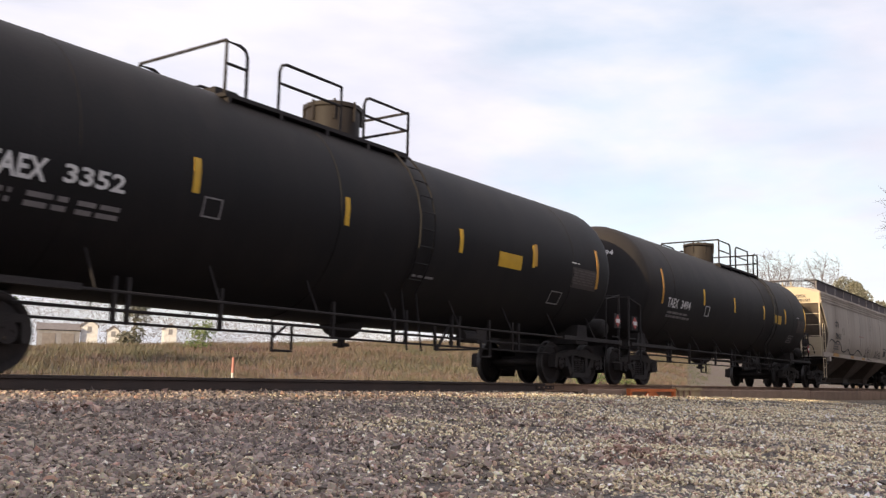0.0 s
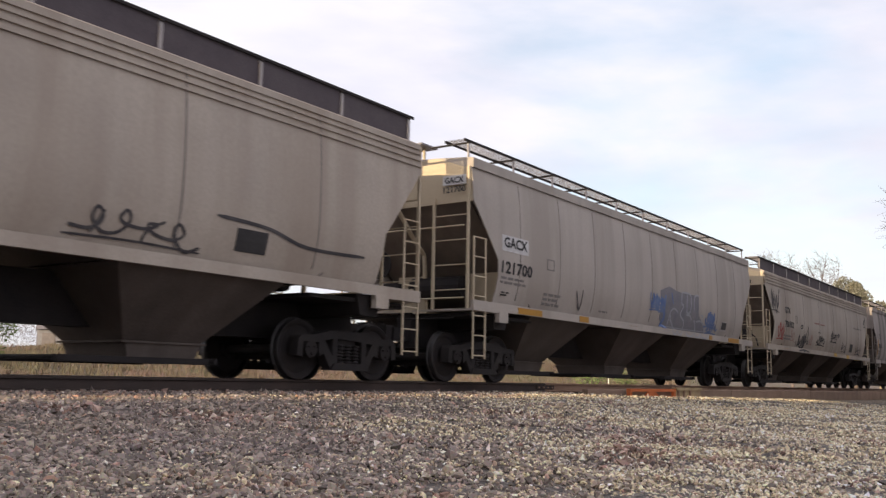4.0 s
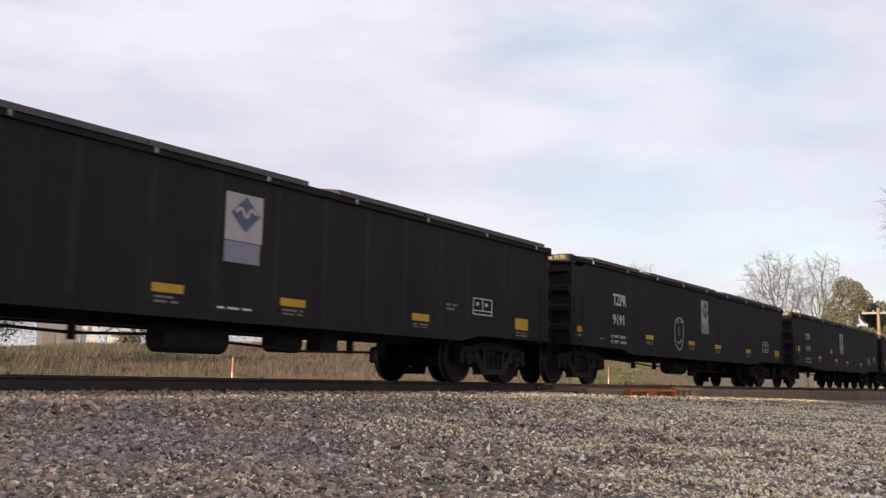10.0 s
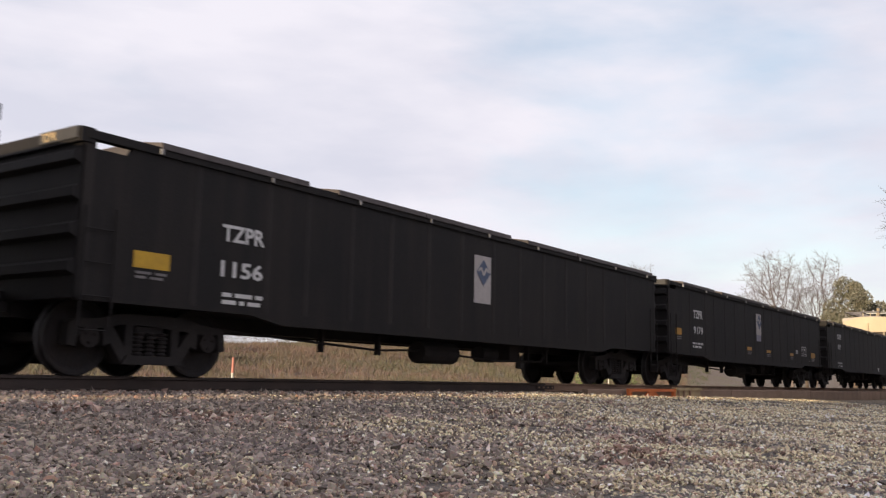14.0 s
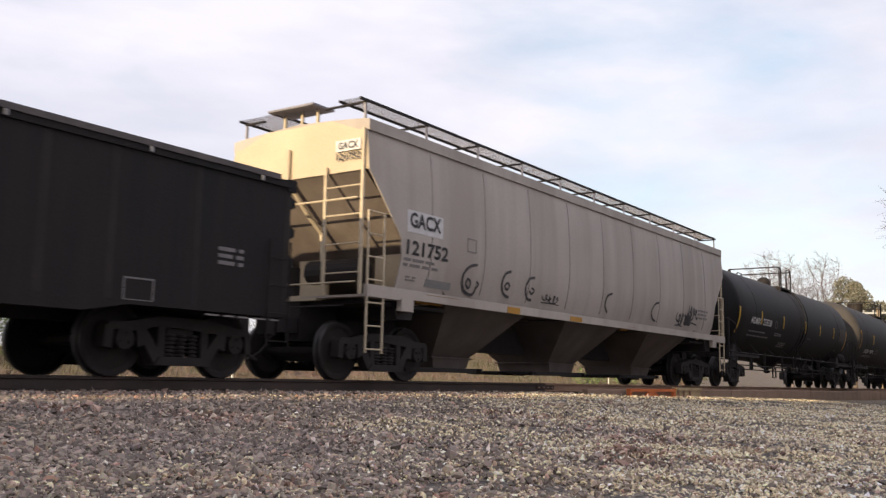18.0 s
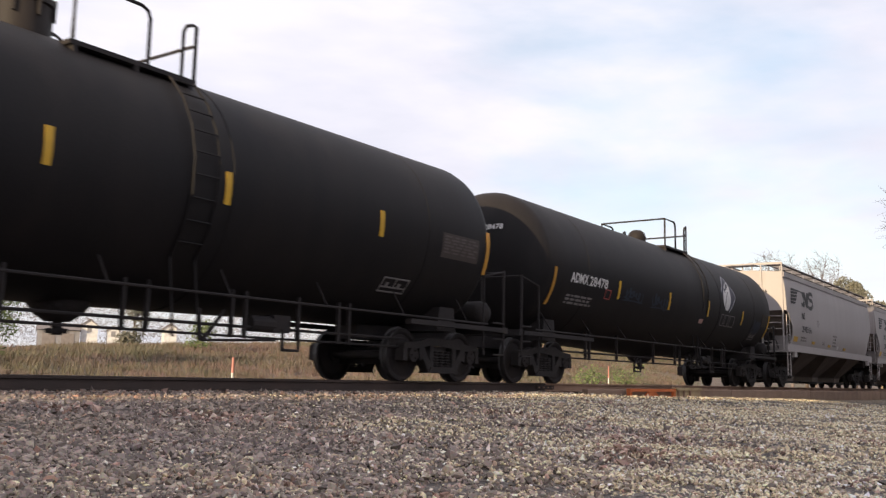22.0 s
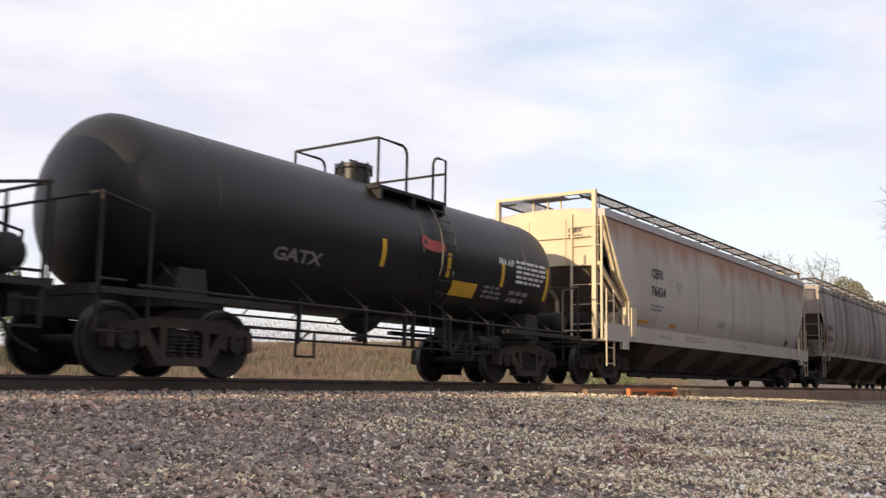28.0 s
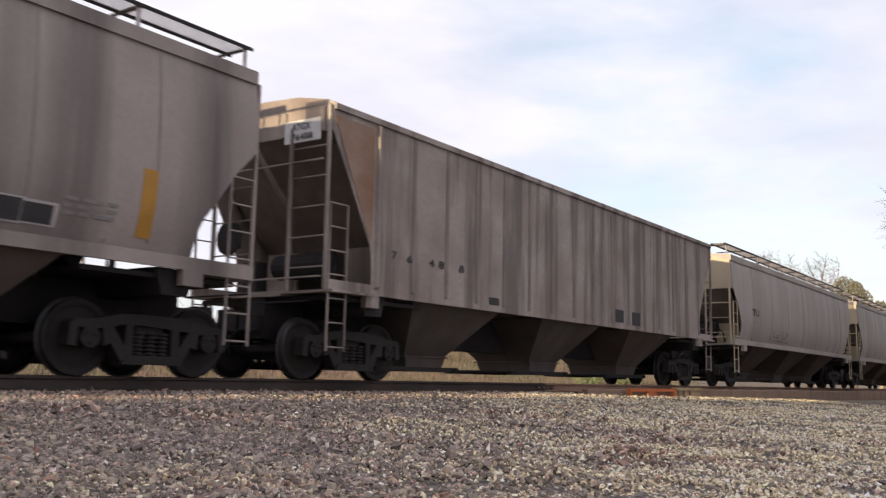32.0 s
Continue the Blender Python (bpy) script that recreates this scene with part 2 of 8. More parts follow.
# ---- mesh helpers ----
class Geo:
    """Collects the vertices and faces of one mesh."""

    def __init__(self):
        self.v, self.f, self.mi, self.now = [], [], [], 0

    def add(self, verts, faces):
        o = len(self.v)
        self.v.extend([tuple(p) for p in verts])
        self.f.extend([tuple(i + o for i in f) for f in faces])
        self.mi.extend([self.now] * len(faces))
        return self

    def hexa(self, p):
        return self.add(p, [(0, 3, 2, 1), (4, 5, 6, 7), (0, 1, 5, 4), (1, 2, 6, 5), (2, 3, 7, 6), (3, 0, 4, 7)])

    def box(self, x0, x1, y0, y1, z0, z1):
        return self.hexa([(x0, y0, z0), (x1, y0, z0), (x1, y1, z0), (x0, y1, z0), (x0, y0, z1), (x1, y0, z1), (x1, y1, z1), (x0, y1, z1)])

    def loft(self, rings, caps=True, closed=True):
        n, o = len(rings[0]), len(self.v)
        verts = [p for r in rings for p in r]
        faces = []
        for k in range(len(rings) - 1):
            for i in range(n if closed else n - 1):
                j = (i + 1) % n
                faces.append((k * n + i, k * n + j, (k + 1) * n + j, (k + 1) * n + i))
        if caps:
            faces += [tuple(reversed(range(n))), tuple(range((len(rings) - 1) * n, len(rings) * n))]
        return self.add(verts, faces)

    def rod(self, p, q, r, n=6, r2=None):
        p, q = Vector(p), Vector(q)
        w = (q - p).normalized()
        a = w.orthogonal().normalized()
        b = w.cross(a)
        r2 = r if r2 is None else r2
        ring = lambda c, rad: [c + rad * (math.cos(2 * math.pi * i / n) * a + math.sin(2 * math.pi * i / n) * b) for i in range(n)]
        return self.loft([ring(p, r), ring(q, r2)])

    def pipe(self, pts, r, n=6):
        """A bent tube through points, in one piece."""
        pts = [Vector(p) for p in pts]
        rings, a = [], None
        for i, p in enumerate(pts):
            w = (pts[min(i + 1, len(pts) - 1)] - pts[max(i - 1, 0)]).normalized()
            a = w.orthogonal() if a is None else a - w * a.dot(w)
            a = a.normalized() if a.length > 1e-6 else w.orthogonal().normalized()
            b = w.cross(a)
            rings.append([p + r * (math.cos(2 * math.pi * k / n) * a + math.sin(2 * math.pi * k / n) * b) for k in range(n)])
        return self.loft(rings)

    def prism(self, outline, y0, y1):
        """An outline in x and z, drawn out along y."""
        return self.loft([[(x, y0, z) for x, z in outline], [(x, y1, z) for x, z in outline]])

    def lathe(self, profile, n=24, axis="y", at=(0, 0, 0), caps=True):
        """A profile of (radius, along) turned about an axis."""
        rings = []
        for r, a in profile:
            ring = []
            for i in range(n):
                c, s = r * math.cos(2 * math.pi * i / n), r * math.sin(2 * math.pi * i / n)
                p = {"y": (c, a, s), "x": (a, c, s), "z": (c, s, a)}[axis]
                ring.append((p[0] + at[0], p[1] + at[1], p[2] + at[2]))
            rings.append(ring)
        return self.loft(rings, caps=caps)

    def mesh(self, name, *mats, smooth=False, fix=True):
        me = bpy.data.meshes.new(name)
        me.from_pydata(self.v, [], self.f)
        for m in mats:
            me.materials.append(m)
        if len(mats) > 1:
            me.polygons.foreach_set("material_index", self.mi)
        if fix:
            bm = bmesh.new()
            bm.from_mesh(me)
            bmesh.ops.recalc_face_normals(bm, faces=bm.faces)
            bm.to_mesh(me)
            bm.free()
        if smooth:
            me.polygons.foreach_set("use_smooth", [True] * len(me.polygons))
            me.set_sharp_from_angle(angle=radians(38))
        me.update()
        return me


def put(name, me, parent=None, label="", at=None):
    ob = new(name, me)
    if parent is not None:
        ob.parent = parent
    if at is not None:
        ob.matrix_basis = at
    if label:
        ob["label"] = label
    return ob


def part(name, geo, mat, parent, label="", smooth=False):
    mats = mat if isinstance(mat, (list, tuple)) else [mat]
    return put(name, geo.mesh(name, *mats, smooth=smooth), parent, label)


SHARED = {}


def shared(key, make):
    if key not in SHARED:
        SHARED[key] = make()
    return SHARED[key]


# ---- ground: one sheet to the horizon ----
def ground_z(x, y):
    """Height of the ground: a ballast bed, a gravel verge towards the camera, a ditch and a rising field beyond."""
    drop = 0.20 + 0.012 * max(0.0, min(x - 17.0, 30.0))
    if y < 0:
        d = -y
        if d < 1.5:
            z = RT - drop
        elif d < 4.2:
            z = RT - drop - (d - 1.5) * 0.07
        else:
            z = RT - drop - 0.19 - (d - 4.2) * 0.035
        z += 0.13 * math.exp(-((x - 4.6) ** 2 + (y + 8.0) ** 2) / 0.35) + 0.05 * math.exp(-((x - 3.2) ** 2 + (y + 7.2) ** 2) / 0.5) + (0.05 * noise.noise((x * 0.7, y * 0.7, 0.0)) + 0.035 * noise.noise((x * 1.9, y * 1.9, 4.0)) + 0.018 * noise.noise((x * 4.3, y * 4.3, 9.0))) * min(1.0, max(0.0, (d - 1.4) * 0.7))
        z = max(z, RT - 0.72 if d > 9.5 else -5)
        return z
    if y < 1.6:
        return RT - 0.2
    if y < 3.5:
        return RT - 0.2 - (y - 1.6) * 0.25
    if y < 9:
        return RT - 0.675 - (y - 3.5) * 0.02
    rise = 2.1 + 0.048 * max(-12.0, min(x - 32.0, 70.0))
    t = min(1.0, (y - 9) / 33)
    return RT - 0.785 + rise * t * t * (3 - 2 * t) + 0.15 * noise.noise((x * 0.15, min(y, 42.0) * 0.15, 3.0)) * t


def build_ground():
    xs = [-900, -400, -150, -60, -30, -15] + [-8 + 0.35 * i for i in range(100)] + [28, 30, 33, 36, 40, 45, 50, 60, 75, 95, 130, 200, 350, 700, 1500, 3000]
    ys = [-900, -300, -100, -40, -20, -14] + [-12 + 0.3 * i for i in range(46)] + [2.0, 2.6, 3.5, 5, 7, 9, 12, 16, 20, 25, 30, 36, 44, 52, 60, 90, 150, 300, 700, 1500, 3000]
    g = Geo()
    nx = len(xs)
    g.add([(x, y, ground_z(x, y)) for y in ys for x in xs],
          [(j * nx + i, j * nx + i + 1, (j + 1) * nx + i + 1, (j + 1) * nx + i) for j in range(len(ys) - 1) for i in range(nx - 1)])
    return tagged(put("ground", g.mesh("ground", ground_material(), smooth=True, fix=False)), "gravel verge and ballast beside the track, dry field beyond", "ground", kind="structure")


def ground_material():
    m = bpy.data.materials.new("gravel_and_field")
    m.use_nodes = True
    nt = m.node_tree
    n, ln = nt.nodes.new, nt.links.new
    b = nt.nodes["Principled BSDF"]
    b.inputs["Roughness"].default_value = 0.95
    co = n("ShaderNodeTexCoord").outputs["Object"]
    vo = n("ShaderNodeTexVoronoi")
    vo.inputs["Scale"].default_value = 26.0
    ln(co, vo.inputs["Vector"])
    ramp = n("ShaderNodeValToRGB")
    e = ramp.color_ramp.elements
    e[0].position, e[0].color = 0.0, (0.05, 0.042, 0.038, 1)
    e[1].position, e[1].color = 1.0, (0.22, 0.19, 0.16, 1)
    mid = e.new(0.55)
    mid.color = (0.12, 0.10, 0.088, 1)
    sp = n("ShaderNodeSeparateColor")
    ln(vo.outputs["Color"], sp.inputs[0])
    ln(sp.outputs[0], ramp.inputs["Fac"])
    nz = n("ShaderNodeTexNoise")
    nz.inputs["Scale"].default_value, nz.inputs["Detail"].default_value = 0.5, 6.0
    ln(co, nz.inputs["Vector"])
    dirt = n("ShaderNodeMix")
    dirt.data_type = "RGBA"
    rr = n("ShaderNodeMapRange")
    rr.inputs[1].default_value, rr.inputs[2].default_value, rr.inputs[4].default_value = 0.45, 0.7, 0.7
    ln(nz.outputs["Fac"], rr.inputs[0])
    ln(rr.outputs[0], dirt.inputs[0])
    ln(ramp.outputs["Color"], dirt.inputs[6])
    dirt.inputs[7].default_value = (0.15, 0.115, 0.085, 1)
    field = n("ShaderNodeMix")
    field.data_type = "RGBA"
    sx = n("ShaderNodeSeparateXYZ")
    ln(co, sx.inputs[0])
    fr = n("ShaderNodeMapRange")
    fr.inputs[1].default_value, fr.inputs[2].default_value = 2.6, 4.5
    ln(sx.outputs[1], fr.inputs[0])
    ln(fr.outputs[0], field.inputs[0])
    ln(dirt.outputs[2], field.inputs[6])
    straw = n("ShaderNodeMix")
    straw.data_type = "RGBA"
    straw.inputs[6].default_value = (0.165, 0.124, 0.098, 1)
    straw.inputs[7].default_value = (0.165, 0.14, 0.09, 1)
    r2 = n("ShaderNodeMapRange")
    r2.inputs[1].default_value, r2.inputs[2].default_value = 0.5, 0.62
    ln(nz.outputs["Fac"], r2.inputs[0])
    ln(r2.outputs[0], straw.inputs[0])
    ln(straw.outputs[2], field.inputs[7])
    ln(field.outputs[2], b.inputs["Base Color"])
    bp = n("ShaderNodeBump")
    bp.inputs["Strength"].default_value, bp.inputs["Distance"].default_value = 0.8, 0.03
    ln(vo.outputs["Distance"], bp.inputs["Height"])
    ln(bp.outputs[0], b.inputs["Normal"])
    return m


build_ground()


# ---- the track ----
RAIL_PROFILE = [(-0.07, -0.18), (0.07, -0.18), (0.07, -0.168), (0.012, -0.15), (0.010, -0.045), (0.037, -0.035), (0.037, -0.006), (0.028, 0.0),
                (-0.028, 0.0), (-0.037, -0.006), (-0.037, -0.035), (-0.010, -0.045), (-0.012, -0.15), (-0.07, -0.168)]


def build_track():
    track = tagged(new("railway_track"), "single rusty railway track on timber sleepers in stone ballast", "railway track", kind="structure")
    track.location = (0, 0, RT)
    for side in (-1, 1):
        y = side * 0.755
        # two lengths of rail that meet at a joint: a dark one and a rusty one
        for xs, mat in (([-80, -10, 5, 18.2], RAIL_DARK), ([18.21, 40, 80, 160, 400, 1200], RAIL)):
            g = Geo()
            g.loft([[(x, y + a, c) for a, c in RAIL_PROFILE] for x in xs])
            for k in range(len(g.f)):
                if k < (len(xs) - 1) * len(RAIL_PROFILE) and k % len(RAIL_PROFILE) == 7:
                    g.mi[k] = 1
            part("rail", g, [mat, RAIL_TOP], track)
        bar = part("joint_bar", Geo().box(17.8, 18.6, y - 0.035, y - 0.013, -0.13, -0.05), RAIL_DARK, track)
        for k in range(4):
            part("bolt", Geo().rod((17.9 + 0.2 * k, y - 0.06, -0.09), (17.9 + 0.2 * k, y - 0.036, -0.09), 0.018, 6), RAIL, bar)
    tie = Geo().box(-0.115, 0.115, -1.3, 1.3, -0.36, -0.185).mesh("tie", TIE)
    plate = Geo().box(-0.09, 0.09, -0.17, 0.17, -0.186, -0.172).mesh("tie_plate", RUST)
    for i in range(190):
        x = -8 + 0.5 * i + random.uniform(-0.03, 0.03)
        t = put("tie", tie, track, at=pose(x, random.uniform(-0.05, 0.03), random.uniform(-0.006, 0.004), 0, 0, random.uniform(-1.5, 1.5)))
        if i < 100:
            for side in (-1, 1):
                put("tie_plate", plate, t, at=pose(0, side * 0.755, 0))
    return track


build_track()


# ---- ballast stones ----
def stone_variants(n, rng, flat):
    phi = (1 + 5 ** 0.5) / 2
    base = np.array([(-1, phi, 0), (1, phi, 0), (-1, -phi, 0), (1, -phi, 0), (0, -1, phi), (0, 1, phi), (0, -1, -phi), (0, 1, -phi), (phi, 0, -1), (phi, 0, 1), (-phi, 0, -1), (-phi, 0, 1)], float)
    base /= np.linalg.norm(base[0])
    out = []
    for _ in range(n):
        v = base * rng.uniform(0.55, 1.25, (12, 1)) + rng.normal(0, 0.15, (12, 3))
        out.append(v * rng.uniform(0.75, 1.2, 3) * (1.0, 1.0, flat))
    return out


STONE_FACES = np.array([(0, 11, 5), (0, 5, 1), (0, 1, 7), (0, 7, 10), (0, 10, 11), (1, 5, 9), (5, 11, 4), (11, 10, 2), (10, 7, 6), (7, 1, 8),
                        (3, 9, 4), (3, 4, 2), (3, 2, 6), (3, 6, 8), (3, 8, 9), (4, 9, 5), (2, 4, 11), (6, 2, 10), (8, 6, 7), (9, 8, 1)])


OCTA = np.array([(1, 0, 0), (-1, 0, 0), (0, 1, 0), (0, -1, 0), (0, 0, 1), (0, 0, -1)], float)
OCTA_FACES = np.array([(0, 2, 4), (2, 1, 4), (1, 3, 4), (3, 0, 4), (2, 0, 5), (1, 2, 5), (3, 1, 5), (0, 3, 5)])


def scatter_stones(name, label, spots, sizes, mat, seed, flat=0.75, sink=0.25, simple=False):
    """Angular stones strewn over the ground, joined into one mesh."""
    rng = np.random.default_rng(seed)
    n = len(spots)
    if simple:
        faces0, k = OCTA_FACES, 6
        kinds = np.array([(OCTA * rng.uniform(0.6, 1.3, (6, 1)) + rng.normal(0, 0.22, (6, 3))) * (1.15, 1.0, flat) for _ in range(40)])
    else:
        faces0, k = STONE_FACES, 12
        kinds = np.array(stone_variants(40, rng, flat))
    v = kinds[rng.integers(0, 40, n)]
    a, b = rng.uniform(0, 6.28, (n, 1)), rng.normal(0, 0.95, (n, 1))
    ca, sa, cb, sb = np.cos(a), np.sin(a), np.cos(b), np.sin(b)
    t = v[:, :, 0] * sa + v[:, :, 1] * ca
    w = np.stack([v[:, :, 0] * ca - v[:, :, 1] * sa, t * cb - v[:, :, 2] * sb, t * sb + v[:, :, 2] * cb], axis=2)
    s = np.array(sizes)
    at = np.array([(x, y, ground_z(x, y)) for x, y in spots])
    at[:, 2] += s * (0.5 - sink) * flat * rng.uniform(0.2, 1.5, n)
    verts = w * (s * 0.5)[:, None, None] + at[:, None, :]
    faces = (np.arange(n)[:, None, None] * k + faces0[None]).reshape(-1, 3)
    me = bpy.data.meshes.new(name)
    me.vertices.add(n * k)
    me.vertices.foreach_set("co", verts.ravel())
    me.loops.add(len(faces) * 3)
    me.loops.foreach_set("vertex_index", faces.ravel().astype(np.int32))
    me.polygons.add(len(faces))
    me.polygons.foreach_set("loop_start", np.arange(0, len(faces) * 3, 3, dtype=np.int32))
    me.polygons.foreach_set("loop_total", np.full(len(faces), 3, dtype=np.int32))
    me.update(calc_edges=True)
    me.shade_flat()
    me.materials.append(mat)
    return tagged(put(name, me), label, "ballast", kind="stuff")


def stone_material(name, stops, drift=None, patches=0.75, grain=60.0):
    """Stones or blades, each with a tone of its own; drift gives two tints that dust and rust lay over them in patches."""
    m = bpy.data.materials.new(name)
    m.use_nodes = True
    nt = m.node_tree
    n, ln = nt.nodes.new, nt.links.new
    b = nt.nodes["Principled BSDF"]
    b.inputs["Roughness"].default_value = 0.9
    b.inputs["Specular IOR Level"].default_value = 0.3
    ramp = n("ShaderNodeValToRGB")
    e = ramp.color_ramp.elements
    e[0].position, e[0].color = stops[0][0], (*stops[0][1], 1)
    e[1].position, e[1].color = stops[-1][0], (*stops[-1][1], 1)
    for p, c in stops[1:-1]:
        k = e.new(p)
        k.color = (*c, 1)
    ln(n("ShaderNodeNewGeometry").outputs["Random Per Island"], ramp.inputs["Fac"])
    co = n("ShaderNodeTexCoord").outputs["Object"]
    nz = n("ShaderNodeTexNoise")
    nz.inputs["Scale"].default_value, nz.inputs["Detail"].default_value = grain, 4.0
    ln(co, nz.inputs["Vector"])
    mx = n("ShaderNodeMix")
    mx.data_type, mx.blend_type = "RGBA", "MULTIPLY"
    mx.inputs[0].default_value = 0.5
    ln(ramp.outputs["Color"], mx.inputs[6])
    ln(nz.outputs["Color"], mx.inputs[7])
    h = n("ShaderNodeHueSaturation")
    h.inputs["Saturation"].default_value, h.inputs["Value"].default_value = 0.9, 1.35
    ln(mx.outputs[2], h.inputs["Color"])
    col = h.outputs[0]
    if drift:
        n2 = n("ShaderNodeTexNoise")
        n2.inputs["Scale"].default_value, n2.inputs["Detail"].default_value, n2.inputs["Roughness"].default_value = patches, 4.0, 0.65
        ln(co, n2.inputs["Vector"])
        r2 = n("ShaderNodeMapRange")
        r2.inputs[1].default_value, r2.inputs[2].default_value = 0.38, 0.62
        ln(n2.outputs["Fac"], r2.inputs[0])
        tint = n("ShaderNodeMix")
        tint.data_type = "RGBA"
        tint.inputs[6].default_value, tint.inputs[7].default_value = (*drift[0], 1), (*drift[1], 1)
        ln(r2.outputs[0], tint.inputs[0])
        mul = n("ShaderNodeMix")
        mul.data_type, mul.blend_type = "RGBA", "MULTIPLY"
        mul.inputs[0].default_value = 1.0
        ln(col, mul.inputs[6])
        ln(tint.outputs[2], mul.inputs[7])
        col = mul.outputs[2]
    ln(col, b.inputs["Base Color"])
    bp = n("ShaderNodeBump")
    bp.inputs["Strength"].default_value, bp.inputs["Distance"].default_value = 0.4, 0.005
    ln(nz.outputs["Fac"], bp.inputs["Height"])
    ln(bp.outputs[0], b.inputs["Normal"])
    return m


def build_ballast():
    rng = np.random.default_rng(5)
    ahead = (math.cos(radians(34.85)), math.sin(radians(34.85)))
    heaps = {"coarse": ([], []), "fine": ([], []), "far_coarse": ([], []), "far_fine": ([], []), "rusty": ([], [])}

    def patch(near, far, per_m2, size, spread, far_off):
        area = 0.52 * (far * far - near * near)
        for _ in range(int(area * per_m2)):
            z = math.sqrt(rng.uniform(near * near, far * far))
            lat = rng.uniform(-0.52, 0.52) * z
            x = z * ahead[0] + lat * ahead[1]
            y = EYE_Y + z * ahead[1] - lat * ahead[0]
            if y > -0.86:
                continue
            # the verge away from the ballast shoulder is finer gravel
            edge = 0.5 + 0.5 * math.tanh((0.71 * (x - 3.5) - (y + 8.5)) * 0.45 + 1.5 * noise.noise((x * 0.5, y * 0.5, 7)) + 0.8 * noise.noise((x * 1.7, y * 1.7, 3)))
            s = size * rng.lognormal(0, spread)
            rust = max(0.0, noise.noise((x * 0.8, y * 0.8, 21)) - 0.18) * 1.8 + max(0.0, y + 3.0) * 0.10
            for px, py, pr, pw in ((6.1, -3.9, 0.45, 1.6), (5.1, -2.95, 0.25, 1.6), (6.7, -7.8, 0.3, 1.3), (8.6, -7.2, 0.45, 0.7)):
                rust += pw * math.exp(-((x - px) ** 2 + (y - py) ** 2) / (pr * pr))
            if rng.uniform() < rust * (0.55 if x < 16 else 0.25):
                k = "rusty"
            elif rng.uniform() < edge:
                k, s = "fine", s * 0.7
            else:
                k = "coarse"
            if far_off and k != "rusty":
                k = "far_" + k
            heaps[k][0].append((x, y))
            heaps[k][1].append(s)

    patch(3.6, 5.4, 1750, 0.031, 0.30, False)
    patch(5.4, 8.0, 1250, 0.0345, 0.30, True)
    patch(8.0, 12.0, 700, 0.040, 0.30, True)
    patch(12.0, 20.0, 300, 0.047, 0.27, True)
    patch(20.0, 36.0, 75, 0.060, 0.27, True)
    drift = ((0.94, 0.90, 0.90), (1.04, 0.98, 0.90))
    grey = stone_material("ballast_stone", [(0.0, (0.138, 0.117, 0.106)), (0.35, (0.243, 0.204, 0.182)), (0.7, (0.355, 0.297, 0.254)), (0.92, (0.491, 0.408, 0.339)), (0.96, (0.460, 0.261, 0.193)), (1.0, (0.815, 0.752, 0.669))], drift)
    warm = stone_material("fine_gravel", [(0.0, (0.286, 0.233, 0.163)), (0.45, (0.676, 0.560, 0.384)), (0.85, (0.880, 0.826, 0.568)), (0.95, (0.880, 0.880, 0.825)), (1.0, (0.880, 0.880, 0.880))], drift)
    rusty = stone_material("rust_dusted_stone", [(0.0, (0.143, 0.092, 0.072)), (0.5, (0.339, 0.221, 0.170)), (0.9, (0.574, 0.404, 0.327)), (1.0, (0.837, 0.782, 0.652))], drift)
    scatter_stones("ballast_stones", "angular grey ballast stones heaped beside the rail", *heaps["coarse"], grey, 11)
    scatter_stones("fine_gravel", "fine tan gravel of the verge", *heaps["fine"], warm, 12, flat=0.75)
    scatter_stones("ballast_stones", "angular grey ballast stones heaped beside the rail", *heaps["far_coarse"], grey, 15, simple=True)
    scatter_stones("fine_gravel", "fine tan gravel of the verge", *heaps["far_fine"], warm, 16, flat=0.75, simple=True)
    scatter_stones("rusty_stones", "rust-dusted reddish ballast stones in patches", *heaps["rusty"], rusty, 18, simple=True)


build_ballast()


# ---- things by the track ----
ORANGE = surface("orange_paint", (0.74, 0.20, 0.06), 0.55, other=(0.58, 0.14, 0.045), scale=3.0, amount=0.7, bump=0.1)
CREAM_PAINT = surface("cream_paint", (0.55, 0.42, 0.24), 0.6, other=(0.36, 0.25, 0.14), scale=3.0, amount=0.8, bump=0.1)


TIMBER = surface("rusty_brown_timber", (0.37, 0.245, 0.172), 0.85, other=(0.26, 0.17, 0.12), scale=1.5, amount=0.8, fine=40, fine_amount=0.35, bump=0.4, random_value=0.18)


